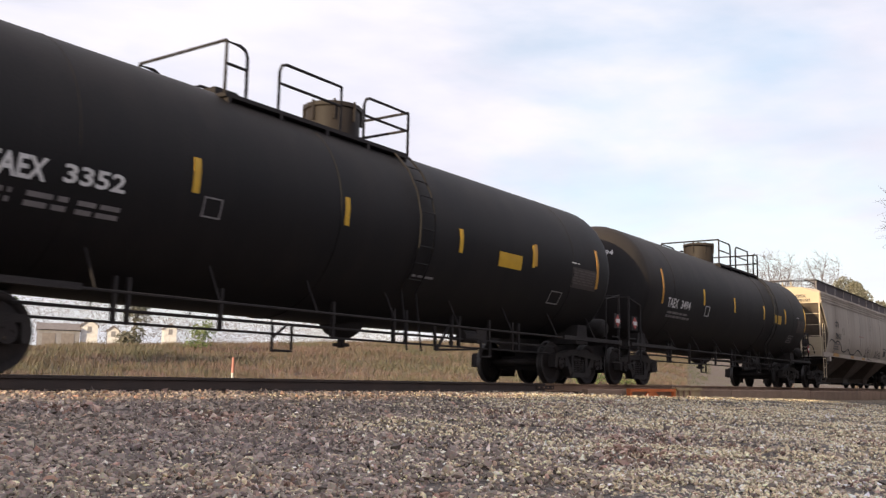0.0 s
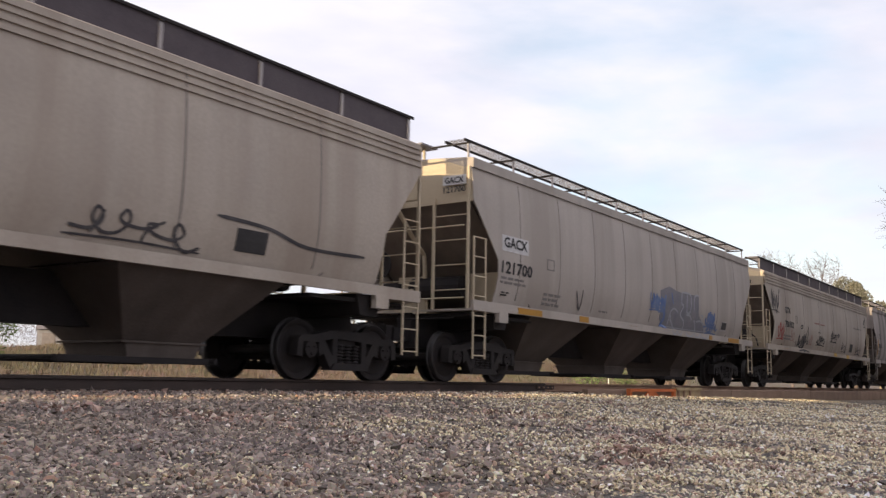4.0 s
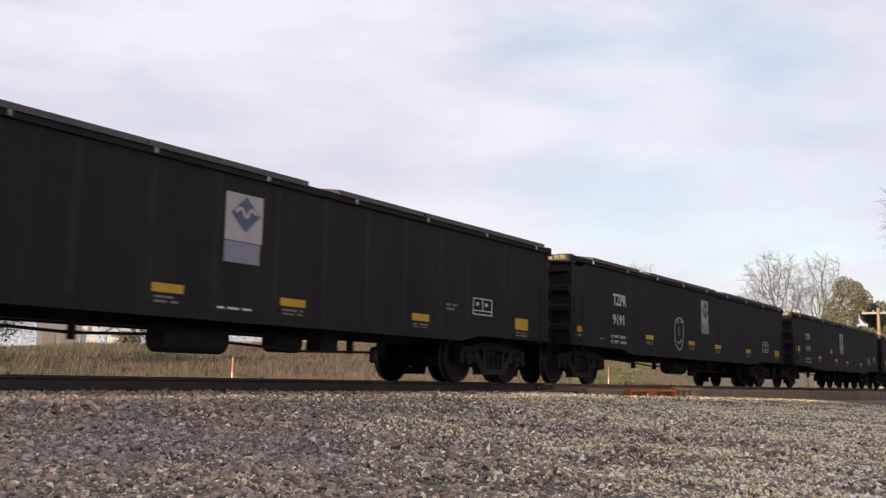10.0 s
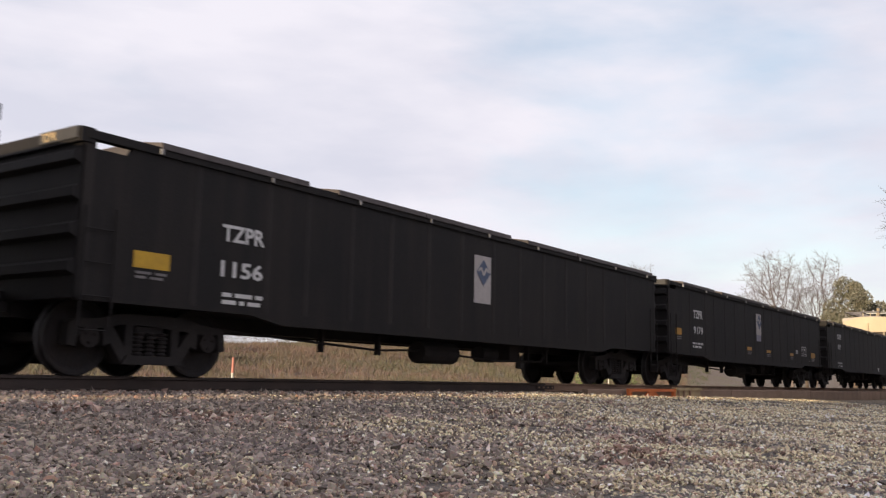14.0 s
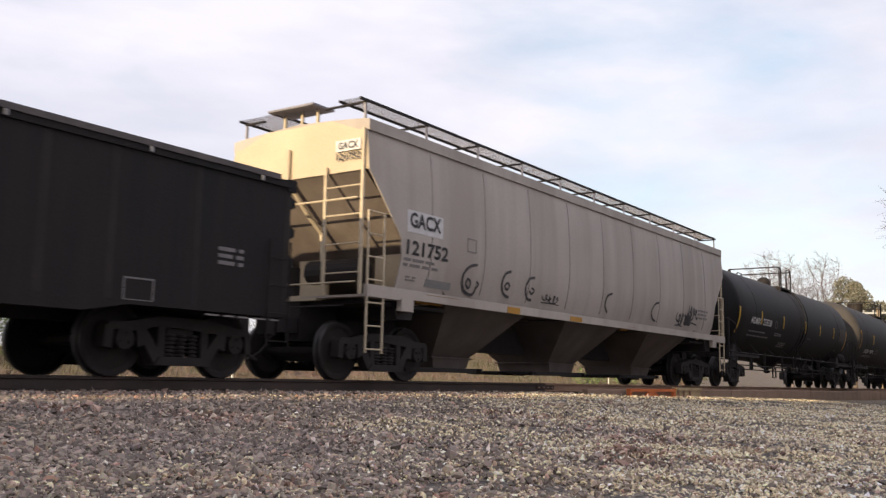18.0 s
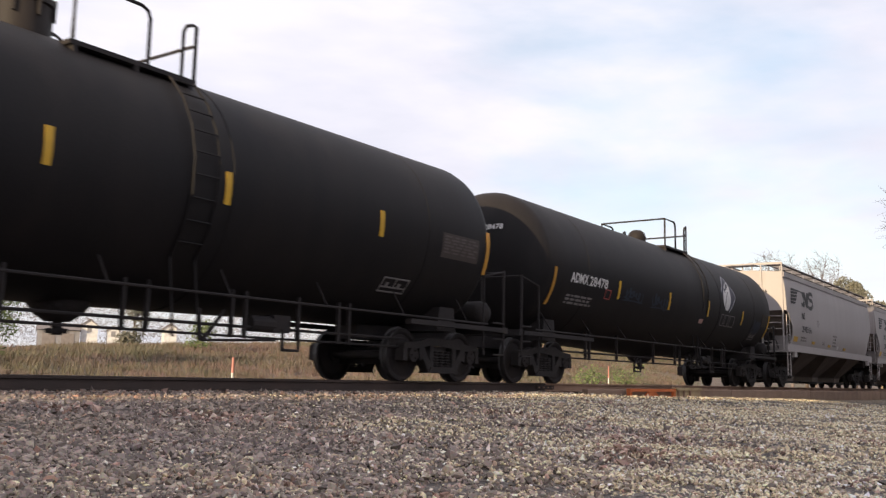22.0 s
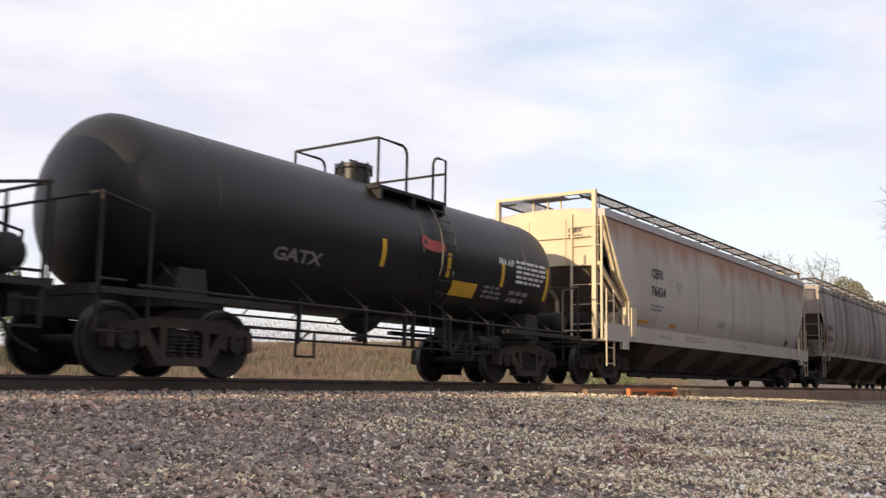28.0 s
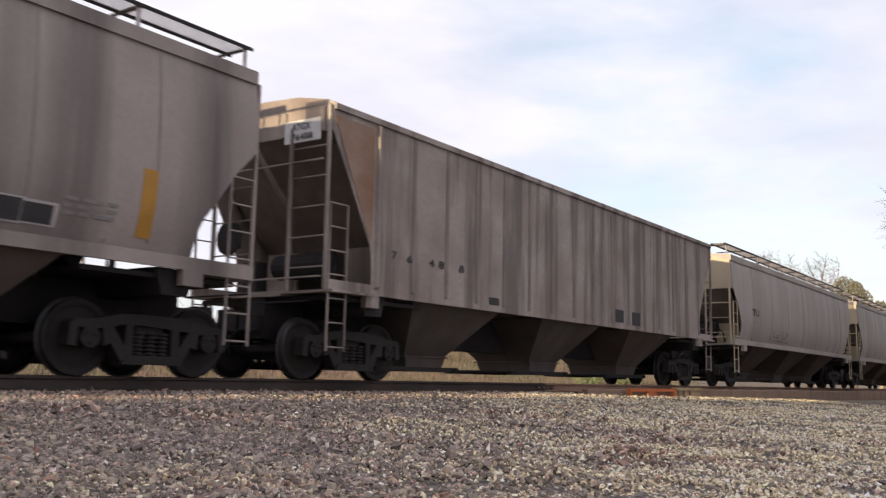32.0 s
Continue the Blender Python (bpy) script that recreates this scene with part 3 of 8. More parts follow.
def build_stored_rail():
    # squared timbers laid end to end along the sleeper ends
    r = random.Random(41)
    x = 18.9
    while x < 84:
        L = r.uniform(4.2, 5.4)
        dy, dz = r.uniform(-0.012, 0.012), r.uniform(-0.012, 0.006)
        top = RT - 0.10 - 0.0012 * (x - 19) + dz
        g = Geo().loft([[(a, -1.46 + dy, -1.0 + RT), (a, -1.47 + dy, top - 0.02), (a, -1.45 + dy, top), (a, -1.33 + dy, top), (a, -1.32 + dy, RT - 1.0)] for a in (x, x + L - 0.02)])
        tagged(put("edging_timber", g.mesh("edging_timber", TIMBER)), "rusty brown squared timber laid along the sleeper ends", "timber", "edging timbers")
        x += L
    # an orange steel frame leaning on the rails, and a cream beam beyond it
    fr = tagged(new("steel_frame"), "orange painted steel channel frame lying against the rail", "steel frame")
    fr.location = (20.66, -1.66, RT)
    L = 2.92
    part("lower_beam", Geo().box(0, L, -0.05, 0.05, -0.36, -0.28), ORANGE, fr)
    part("upper_beam", Geo().box(0, L, -0.05, 0.05, -0.16, -0.09), ORANGE, fr)
    for x in (0.0, L - 0.12):
        part("end_upright", Geo().box(x, x + 0.12, -0.045, 0.045, -0.279, -0.161), ORANGE, fr)
    part("middle_plate", Geo().prism([(1.0, -0.279), (1.8, -0.279), (1.6, -0.161), (1.2, -0.161)], -0.03, 0.03), ORANGE, fr)
    part("web", Geo().box(0.121, L - 0.121, 0.031, 0.048, -0.279, -0.161), RAIL, fr)
    be = tagged(new("painted_beam"), "cream painted steel beam beside the rail", "steel beam")
    be.location = (23.6, -1.66, RT)
    part("flange", Geo().box(0, 1.9, -0.07, 0.07, -0.13, -0.05), CREAM_PAINT, be)
    part("web", Geo().box(0, 1.9, -0.02, 0.02, -0.299, -0.131), CREAM_PAINT, be)
    part("flange", Geo().box(0, 1.9, -0.07, 0.07, -0.38, -0.30), CREAM_PAINT, be)
    for x in (0.12, 0.55, 1.0):
        part("stiffener", Geo().box(x, x + 0.06, -0.068, -0.021, -0.299, -0.131), RAIL, be)


build_stored_rail()


def build_stake(x, y, top, tall, r=0.035):
    st = tagged(new("marker_stake"), "slim white marker stake with a faded red top", "marker stake", "marker stakes")
    st.location = (x, y, top - tall)
    part("shaft", Geo().rod((0, 0, -0.2), (0, 0, tall * 0.66), r, 8), surface("stake_white", (0.78, 0.76, 0.73), 0.6), st)
    part("top_band", Geo().rod((0, 0, tall * 0.661), (0, 0, tall), r * 1.05, 8, r * 0.8), surface("stake_orange", (0.66, 0.27, 0.23), 0.6), st, "faded red top")


def build_pole(x, y, tall):
    po = tagged(new("utility_pole"), "weathered tan utility pole with a pale crossarm", "utility pole")
    po.location = (x, y, ground_z(x, y))
    part("shaft", Geo().rod((0, 0, -0.4), (0, 0, tall), 0.16, 10, 0.12), POLE_WOOD, po)
    part("crossarm", Geo().box(0.13, 0.25, -1.3, 1.3, tall - 0.46, tall - 0.30), PALE_ARM, po, "pale painted crossarm")
    for yy in (-1.15, -0.4, 0.4, 1.15):
        part("insulator", Geo().lathe([(0.02, tall - 0.3), (0.05, tall - 0.29), (0.05, tall - 0.2), (0.07, tall - 0.17), (0.05, tall - 0.12), (0.01, tall - 0.1)], 8, "z", (0.19, yy, 0)), PALE_ARM, po)


POLE_WOOD = surface("pole_wood", (0.40, 0.31, 0.21), 0.85, other=(0.30, 0.23, 0.16), scale=2.0, amount=0.8, bump=0.3)
PALE_ARM = surface("pale_arm", (0.40, 0.41, 0.42), 0.7, other=(0.5, 0.5, 0.48), scale=3.0, amount=0.6, bump=0.1)
build_pole(84.0, 3.8, 7.3)
build_stake(12.2, 2.6, RT + 0.38, 0.85, 0.025)
build_stake(30.5, 3.4, RT + 0.62, 1.2, 0.022)


# ---- field, grass and trees ----
def grass_material(name, a, b, c):
    return stone_material(name, [(0.0, a), (0.5, b), (1.0, c)])


def scatter_grass(name, label, n, near, far, lo, hi, height, mat, seed, clump=True, blades=15):
    """Tufts of bent blades over the field beyond the track, by distance from the camera's side and by bearing."""
    rng = np.random.default_rng(seed)
    spots = []
    for _ in range(n):
        q = math.sqrt(rng.uniform(near * near, far * far))
        x, y = q * rng.uniform(lo, hi), EYE_Y + q
        if clump and noise.noise((x * 0.12, y * 0.12, seed)) < rng.uniform(-0.5, 0.3):
            continue
        spots.append((x, y, ground_z(x, y), height * rng.uniform(0.6, 1.25) * (0.8 + 0.6 * noise.noise((x * 0.2, y * 0.2, 5))), 0.0045 * (1 + q / 22)))
    x, y, z, grow, wide = [np.repeat(c, blades) for c in np.array(spots).T]
    m = len(x)
    a = rng.uniform(0, 6.28, m)
    bx, by = x + rng.normal(0, 0.2, m), y + rng.normal(0, 0.2, m)
    dx, dy = np.cos(a), np.sin(a)
    lean, tall = grow * rng.uniform(0.2, 1.0, m), grow * rng.uniform(0.5, 1.0, m)
    mx, my = bx + dx * lean * 0.4, by + dy * lean * 0.4
    ox, oy = dy * wide, dx * wide
    v = np.stack([np.stack(c, 1) for c in ((bx - ox, by + oy, z - 0.05), (bx + ox, by - oy, z - 0.05), (mx + ox * 0.8, my - oy * 0.8, z + tall * 0.6), (mx - ox * 0.8, my + oy * 0.8, z + tall * 0.6), (bx + dx * lean, by + dy * lean, z + tall))], 1)
    tri = (np.arange(m)[:, None, None] * 5 + np.array([(0, 1, 2), (0, 2, 3), (3, 2, 4)])[None]).reshape(-1, 3)
    me = bpy.data.meshes.new(name)
    me.vertices.add(m * 5)
    me.vertices.foreach_set("co", v.ravel())
    me.loops.add(len(tri) * 3)
    me.loops.foreach_set("vertex_index", tri.ravel().astype(np.int32))
    me.polygons.add(len(tri))
    me.polygons.foreach_set("loop_start", np.arange(0, len(tri) * 3, 3, dtype=np.int32))
    me.polygons.foreach_set("loop_total", np.full(len(tri), 3, dtype=np.int32))
    me.update(calc_edges=True)
    me.materials.append(mat)
    return tagged(put(name, me), label, "grass", kind="stuff")


STRAW = stone_material("straw", [(0.0, (0.170, 0.132, 0.110)), (0.5, (0.196, 0.154, 0.129)), (1.0, (0.226, 0.180, 0.150))], ((1.06, 0.92, 0.88), (0.84, 0.94, 0.72)), 0.16, 3.0)
GREEN_GRASS = stone_material("green_grass", [(0.0, (0.095, 0.100, 0.060)), (0.5, (0.130, 0.134, 0.080)), (1.0, (0.170, 0.168, 0.105))], None, 0.16, 3.0)
scatter_grass("dry_grass", "tall dry brown grass over the field", 21000, 16, 66, 0.5, 2.7, 0.55, STRAW, 3, clump=False)
scatter_grass("green_grass", "patches of green grass among the straw", 4200, 14.5, 50, 0.5, 2.9, 0.42, GREEN_GRASS, 8)
scatter_grass("verge_grass", "short grass beside the track", 1500, 13.6, 17, 0.5, 3.2, 0.32, STRAW, 14, clump=False)


def bare_tree(x, y, crown, half, fork, seed, label, base=None, points=1400, step=0.36, tip=0.016, bark=None):
    """A leafless tree whose limbs have grown into a crown: crown is its middle over the foot, half its half sizes, fork the height of the first fork."""
    rng = np.random.default_rng(seed)
    tree = tagged(new("bare_tree"), label, "tree", "trees by the track")
    tree.location = (x, y, ground_z(x, y) if base is None else base)
    d = rng.normal(0, 1, (points, 3))
    d /= np.linalg.norm(d, axis=1)[:, None]
    goals = np.array(crown) + d * np.array(half) * rng.uniform(0.05, 1, (points, 1)) ** 0.55 * (1 + 0.12 * np.sin(d[:, :1] * 5 + seed) + 0.10 * np.sin(d[:, 2:] * 7 + seed))
    lean = np.array((crown[0], crown[1])) * 0.35
    n0 = max(3, int(fork / 0.7))
    nodes = [np.array((lean[0] * k / n0, lean[1] * k / n0, -0.3 + (fork + 0.3) * k / n0)) for k in range(n0 + 1)]
    parent = [-1] + list(range(n0))
    for _ in range(110):
        if not len(goals):
            break
        P = np.array(nodes)
        dist = np.linalg.norm(goals[:, None, :] - P[None], axis=2)
        near = dist.argmin(axis=1)
        grown = 0
        for k in set(near.tolist()):
            pull = goals[near == k] - P[k]
            pull = (pull / np.linalg.norm(pull, axis=1)[:, None]).mean(axis=0) + rng.normal(0, 0.10, 3)
            q = P[k] + step * pull / max(1e-6, np.linalg.norm(pull))
            if np.linalg.norm(P - q, axis=1).min() > step * 0.3:
                nodes.append(q)
                parent.append(k)
                grown += 1
        P = np.array(nodes)
        goals = goals[np.linalg.norm(goals[:, None, :] - P[None], axis=2).min(axis=1) > step * 1.5]
        if not grown:
            break
    n = len(nodes)
    area, kids = np.zeros(n), np.zeros(n, int)
    for k in range(n - 1, 0, -1):
        if kids[k] == 0:
            area[k] = tip ** 2.15
        area[parent[k]] += area[k]
        kids[parent[k]] += 1
    rad = (area ** (1 / 2.15)).tolist()
    nodes = [Vector(p.tolist()) for p in nodes]
    limb_of, limbs, trunk_g, twig_g = {}, [], Geo(), Geo()
    for k in range(1, n):
        p = parent[k]
        if k <= n0:
            g = trunk_g
        else:
            # every branch that leaves the trunk starts a limb of its own
            if p <= n0:
                limbs.append(Geo())
                limb_of[k] = len(limbs) - 1
            else:
                limb_of[k] = limb_of[p]
            g = limbs[limb_of[k]] if rad[k] > tip * 1.9 else twig_g
        g.rod(nodes[p], nodes[k], min(rad[p], rad[k] * 1.35), 7 if rad[k] > 0.08 else 4 if rad[k] > 0.03 else 3, rad[k])
        if k > n0 and rad[k] < tip * 2.2:
            # sprays of fine twigs that fork once
            out = (nodes[k] - nodes[p]).normalized()
            for _ in range(3):
                w = (out * 0.8 + Vector(rng.normal(0, 0.5, 3).tolist())).normalized()
                q = nodes[k] + w * float(rng.uniform(0.25, 0.6))
                twig_g.rod(nodes[k], q, tip * 0.75, 3, tip * 0.5)
                for _ in range(2):
                    w2 = w * 0.8 + Vector(rng.normal(0, 0.45, 3).tolist())
                    twig_g.rod(q, q + w2 * float(rng.uniform(0.2, 0.5)), tip * 0.5, 3, tip * 0.35)
    bark = bark or BARK
    part("trunk", trunk_g, bark, tree)
    for g in limbs:
        if g.v:
            put("limb", g.mesh("limb", bark, fix=False), tree)
    tw = put("branchwork", twig_g.mesh("branchwork", bark, fix=False), tree)
    tw["kind"] = "stuff"
    return tree


def leaf_tree(x, y, height, width, seed, mat, label, base=None, n=2600, leaf=0.16, name="leafy_tree", lift=0.22):
    r = random.Random(seed)
    tree = tagged(new(name), label, "tree", "trees by the track")
    z0 = ground_z(x, y) if base is None else base
    tree.location = (x, y, z0)
    g = Geo().rod((0, 0, -0.2), (0.1, 0, height * 0.5), height * 0.025, 7, height * 0.012)
    clumps = []
    for _ in range(16):
        a, rr, hh = r.uniform(0, 6.28), r.uniform(0.1, 0.85) ** 0.7, r.uniform(lift, 0.92)
        taper = 1.0 - 0.55 * abs(hh - 0.5) * 1.6
        c = Vector((math.cos(a) * rr * width / 2 * taper, math.sin(a) * rr * width / 2 * taper, hh * height))
        clumps.append((c, r.uniform(0.14, 0.26) * width))
        g.rod((0.05, 0, max(height * 0.12, c.z * 0.55)), c, height * 0.008, 4, 0.01)
    part("trunk", g, BARK, tree)
    verts, faces = [], []
    for _ in range(n):
        c, rad = r.choice(clumps)
        d = Vector((r.gauss(0, 1), r.gauss(0, 1), r.gauss(0, 1))).normalized() * rad * r.uniform(0.35, 1.0) ** 0.6
        p = c + d
        u = Vector((r.gauss(0, 1), r.gauss(0, 1), r.gauss(0, 1))).normalized()
        v = u.orthogonal().normalized()
        s = leaf * r.uniform(0.5, 1.5)
        o = len(verts)
        verts += [tuple(p - u * s), tuple(p + v * s * 0.5), tuple(p + u * s), tuple(p - v * s * 0.5)]
        faces.append((o, o + 1, o + 2, o + 3))
    me = bpy.data.meshes.new("crown")
    me.from_pydata(verts, [], faces)
    me.materials.append(mat)
    put("crown", me, tree)
    return tree


OLIVE = grass_material("olive_leaves", (0.115, 0.112, 0.078), (0.185, 0.176, 0.125), (0.27, 0.25, 0.18))
WOOD_LEAF = grass_material("wood_leaves", (0.075, 0.075, 0.052), (0.125, 0.12, 0.085), (0.19, 0.175, 0.13))
FRESH = grass_material("fresh_leaves", (0.07, 0.10, 0.03), (0.13, 0.17, 0.05), (0.22, 0.26, 0.09))
BUFF = grass_material("buff_twigs", (0.20, 0.18, 0.175), (0.27, 0.24, 0.235), (0.35, 0.31, 0.31))
PALE_BARK = surface("pale_bark", (0.20, 0.165, 0.155), 0.9, other=(0.14, 0.115, 0.108), scale=2.0, amount=0.8, bump=0.3)
bare_tree(92.0, 12.8, (0.3, 1.7, 9.4), (3.0, 3.0, 3.8), 4.2, 3, "bare leafless tree with a round crown against the sky", bark=PALE_BARK)
bare_tree(92.5, 11.0, (0.3, -0.9, 9.0), (3.0, 2.8, 3.7), 4.2, 8, "bare leafless tree with a forked trunk against the sky", bark=PALE_BARK)
bare_tree(112.0, 36.5, (0.2, 0.2, 7.9), (2.4, 2.4, 3.0), 4.2, 21, "slim bare tree beyond the track", bark=PALE_BARK, points=450)
bare_tree(48.0, -6.4, (0.2, 1.35, 8.4), (2.4, 2.3, 2.0), 4.0, 31, "bare tree beside the verge, its branches reaching over", base=0.3, points=300, tip=0.015)
leaf_tree(91.0, 7.2, 10.8, 4.6, 5, OLIVE, "hazy olive-tan evergreen tree beside the track", n=15000, leaf=0.13, lift=0.3)
leaf_tree(97.0, 6.0, 9.6, 4.6, 6, OLIVE, "hazy olive-tan evergreen tree beside the track", n=12000, leaf=0.13, lift=0.3)
leaf_tree(96.0, 12.6, 7.9, 2.6, 16, OLIVE, "slender olive shrub between the bare trees", n=4000, leaf=0.12, lift=0.3)
leaf_tree(40.5, 36.5, 2.0, 2.6, 7, FRESH, "fresh green bush in the dry field", n=900, leaf=0.1, name="green_bush", lift=0.1)
leaf_tree(22.6, 30.0, 4.6, 4.2, 9, FRESH, "tall green shrub at the foot of the dry field", n=3600, leaf=0.10, name="green_bush", lift=0.05)
leaf_tree(72.5, 86.5, 6.6, 4.6, 26, OLIVE, "hazy green tree standing beyond the field", n=5000, leaf=0.16, lift=0.12)
leaf_tree(46.0, 11.5, 1.5, 2.6, 10, FRESH, "low green bush beside the track", n=700, leaf=0.08, name="green_bush", lift=0.1)
leaf_tree(61.0, 16.0, 1.7, 2.8, 13, FRESH, "low green bush beside the track", n=700, leaf=0.08, name="green_bush", lift=0.1)


def build_far_wood():
    """A hazy line of bare woods and scrub beyond the field."""
    r = random.Random(17)
    verts, faces = [], []
    for _ in range(80000):
        x = r.uniform(70, 330)
        y = 150 + r.uniform(-14, 14) - x * 0.06
        top = 9.0 - 0.025 * max(0.0, min(x - 110, 150)) + 3.5 * noise.noise((x * 0.05, 0, 2)) + 2.5 * noise.noise((x * 0.21, 0, 9))
        p = Vector((x, y, ground_z(x, y) + top * r.uniform(0, 1) ** 0.8))
        u = Vector((r.gauss(0, 0.5), r.gauss(0, 0.5), r.gauss(0, 1))).normalized()
        v = u.orthogonal().normalized()
        s = r.uniform(0.2, 0.6)
        o = len(verts)
        verts += [tuple(p - u * s), tuple(p + v * s * 0.12), tuple(p + u * s), tuple(p - v * s * 0.12)]
        faces.append((o, o + 1, o + 2, o + 3))
    me = bpy.data.meshes.new("far_wood")
    me.from_pydata(verts, [], faces)
    me.materials.append(BUFF)
    tagged(put("far_wood", me), "hazy line of bare woodland beyond the field", "woodland", kind="stuff")


build_far_wood()


def build_shade_wood():
    """Unseen wood added behind and beside the camera; shades near track from low sun."""
    r = random.Random(23)
    verts, faces = [], []
    for k in range(40000):
        if k < 26000:
            y, x = r.uniform(-70, 0.5), -62 + r.uniform(-5, 5)
        else:
            # this added row on the right holds sky light off the far cars
            y, x = -20 + r.uniform(-4, 3), r.uniform(24, 112)
        # tops step down at y = -1.6 so the car ends keep their sun
        top = 12.0 + 1.5 * noise.noise((x * 0.1, 0, 6)) if k >= 26000 else (22.0 if y < -1.6 else 12.2) + 1.0 * noise.noise((y * 0.3, 0, 4)) + 0.5 * noise.noise((y * 1.1, 1, 4))
        p = Vector((x, y, top * r.uniform(0, 1) ** 0.6))
        u = Vector((r.gauss(0, 1), r.gauss(0, 1), r.gauss(0, 1))).normalized()
        v = u.orthogonal().normalized()
        s = r.uniform(0.35, 0.8)
        o = len(verts)
        verts += [tuple(p - u * s), tuple(p + v * s * 0.7), tuple(p + u * s), tuple(p - v * s * 0.7)]
        faces.append((o, o + 1, o + 2, o + 3))
    me = bpy.data.meshes.new("roadside_wood")
    me.from_pydata(verts, [], faces)
    me.materials.append(WOOD_LEAF)
    tagged(put("roadside_wood", me), "dense wood beside the track behind the camera", "woodland", kind="stuff")


build_shade_wood()


def build_far_buildings():
    grey, white, roof = surface("shed_grey", (0.28, 0.27, 0.28), 0.7), surface("house_white", (0.74, 0.72, 0.70), 0.7), surface("house_roof", (0.24, 0.21, 0.20), 0.8)
    sh = tagged(new("shed"), "long low grey shed beyond the field", "shed")
    sh.matrix_world = pose(81.0, 115.5, ground_z(81, 115.5), 0, 0, -33)
    part("wall", Geo().box(-2.9, 2.9, -2.5, 2.5, -0.5, 2.6), grey, sh)
    part("roof", Geo().loft([[(x, -2.9, 2.61), (x, 2.9, 2.61), (x, 0, 3.7)] for x in (-3.1, 3.1)]), roof, sh)
    for k in range(2):
        part("door", Geo().box(-2.2 + 2.6 * k, -0.4 + 2.6 * k, -2.56, -2.505, 0, 2.1), roof, sh)
    # gables turned to the track
    for x, y, w, zg in ((84.6, 113.3, 1.15, 3.2), (87.3, 111.3, 0.8, 2.5), (93.9, 106.4, 0.9, 2.7)):
        ho = tagged(new("farm_house"), "small white gabled house with a dark roof beyond the field", "house", "far houses")
        ho.matrix_world = pose(x, y, ground_z(x, y), 0, 0, -33)
        part("wall", Geo().loft([[(-w, b, -0.5), (w, b, -0.5), (w, b, zg), (0, b, zg + 0.75 * w), (-w, b, zg)] for b in (-2.0, 2.0)]), white, ho)
        for e in (-1, 1):
            part("roof", Geo().loft([[(0, b, zg + 0.75 * w + 0.02), (e * (w + 0.2), b, zg - 0.13), (e * (w + 0.2), b, zg + 0.03), (0, b, zg + 0.75 * w + 0.2)] for b in (-2.2, 2.2)]), roof, ho)
        part("window", Geo().box(-0.3, 0.3, -2.04, -2.005, zg - 0.9, zg - 0.1), grey, ho)


build_far_buildings()

# ---- the train ----
WHEEL_R = 0.457
SPEED, GAIN = 11.30, 0.0252     # metres per second, and half of its growth per second


def run(t):
    """How far the train has run at t seconds."""
    return SPEED * t + GAIN * t * t


CARS = []      # (car, place along the train)
WHEELS = []    # (wheel set, its pose on the truck, place along the train)


def wheel_mesh():
    g = Geo()
    for s in (-1, 1):
        y = lambda a: s * a
        prof = [(0.02, y(0.885)), (0.10, y(0.885)), (0.125, y(0.86)), (0.13, y(0.83)), (0.36, y(0.80)), (0.385, y(0.83)), (0.43, y(0.842))]
        g.now = 0
        g.lathe(prof + [(0.452, y(0.84)), (0.4525, y(0.838)), (0.35, y(0.72)), (0.14, y(0.74)), (0.12, y(0.70)), (0.02, y(0.70))], 32)
        g.now = 1
        g.lathe([(0.450, y(0.8425)), (0.457, y(0.836)), (0.459, y(0.745)), (0.484, y(0.735)), (0.486, y(0.72)), (0.45, y(0.715))], 36, caps=False)
    g.now = 0
    g.rod((0, -0.95, 0), (0, 0.95, 0), 0.075, 12)
    # a cast mark and three bolts on each bearing end cap
    for s in (-1, 1):
        g.rod((0, s * 0.95, 0), (0, s * 1.10, 0), 0.13, 14)
        for k in range(3):
            a = k * 2.094
            g.rod((0.07 * math.cos(a), s * 1.10, 0.07 * math.sin(a)), (0.07 * math.cos(a), s * 1.125, 0.07 * math.sin(a)), 0.02, 6)
    return g.mesh("wheel_set", WHEEL, TREAD, smooth=True)


def side_frame_mesh(mat):
    g = Geo()
    y0, y1 = -0.09, 0.09
    # arched upper chord, sagging lower chord, pedestal jaws over the bearings, and two columns round the spring nest
    upper = [(-1.16, 0.12), (-1.12, 0.20), (-0.80, 0.22), (-0.45, 0.30), (0.45, 0.30), (0.80, 0.22), (1.12, 0.20), (1.16, 0.12), (0.80, 0.10), (0.42, 0.17), (-0.42, 0.17), (-0.80, 0.10)]
    for k in range(len(upper) // 2 - 1):
        a, b, c, d = upper[k], upper[k + 1], upper[-2 - k], upper[-1 - k]
        g.prism([a, b, c, d], y0, y1)
    g.prism([(-0.72, 0.12), (-0.58, 0.14), (-0.30, -0.24), (-0.44, -0.30)], y0, y1)
    g.prism([(0.72, 0.12), (0.58, 0.14), (0.30, -0.24), (0.44, -0.30)], y0, y1)
    g.prism([(-0.46, -0.31), (0.46, -0.31), (0.38, -0.20), (-0.38, -0.20)], y0 - 0.03, y1 + 0.03)
    g.box(-0.40, -0.29, y0, y1, -0.21, 0.18)
    g.box(0.29, 0.40, y0, y1, -0.21, 0.18)
    for s in (-1, 1):
        g.prism([(s * 1.16, 0.16), (s * 1.18, -0.10), (s * 1.07, -0.12), (s * 1.05, 0.16)], y0, y1)
        g.prism([(s * 0.72, 0.14), (s * 0.70, -0.10), (s * 0.60, -0.06), (s * 0.60, 0.14)], y0, y1)
    return g.mesh("side_frame", mat, smooth=False)


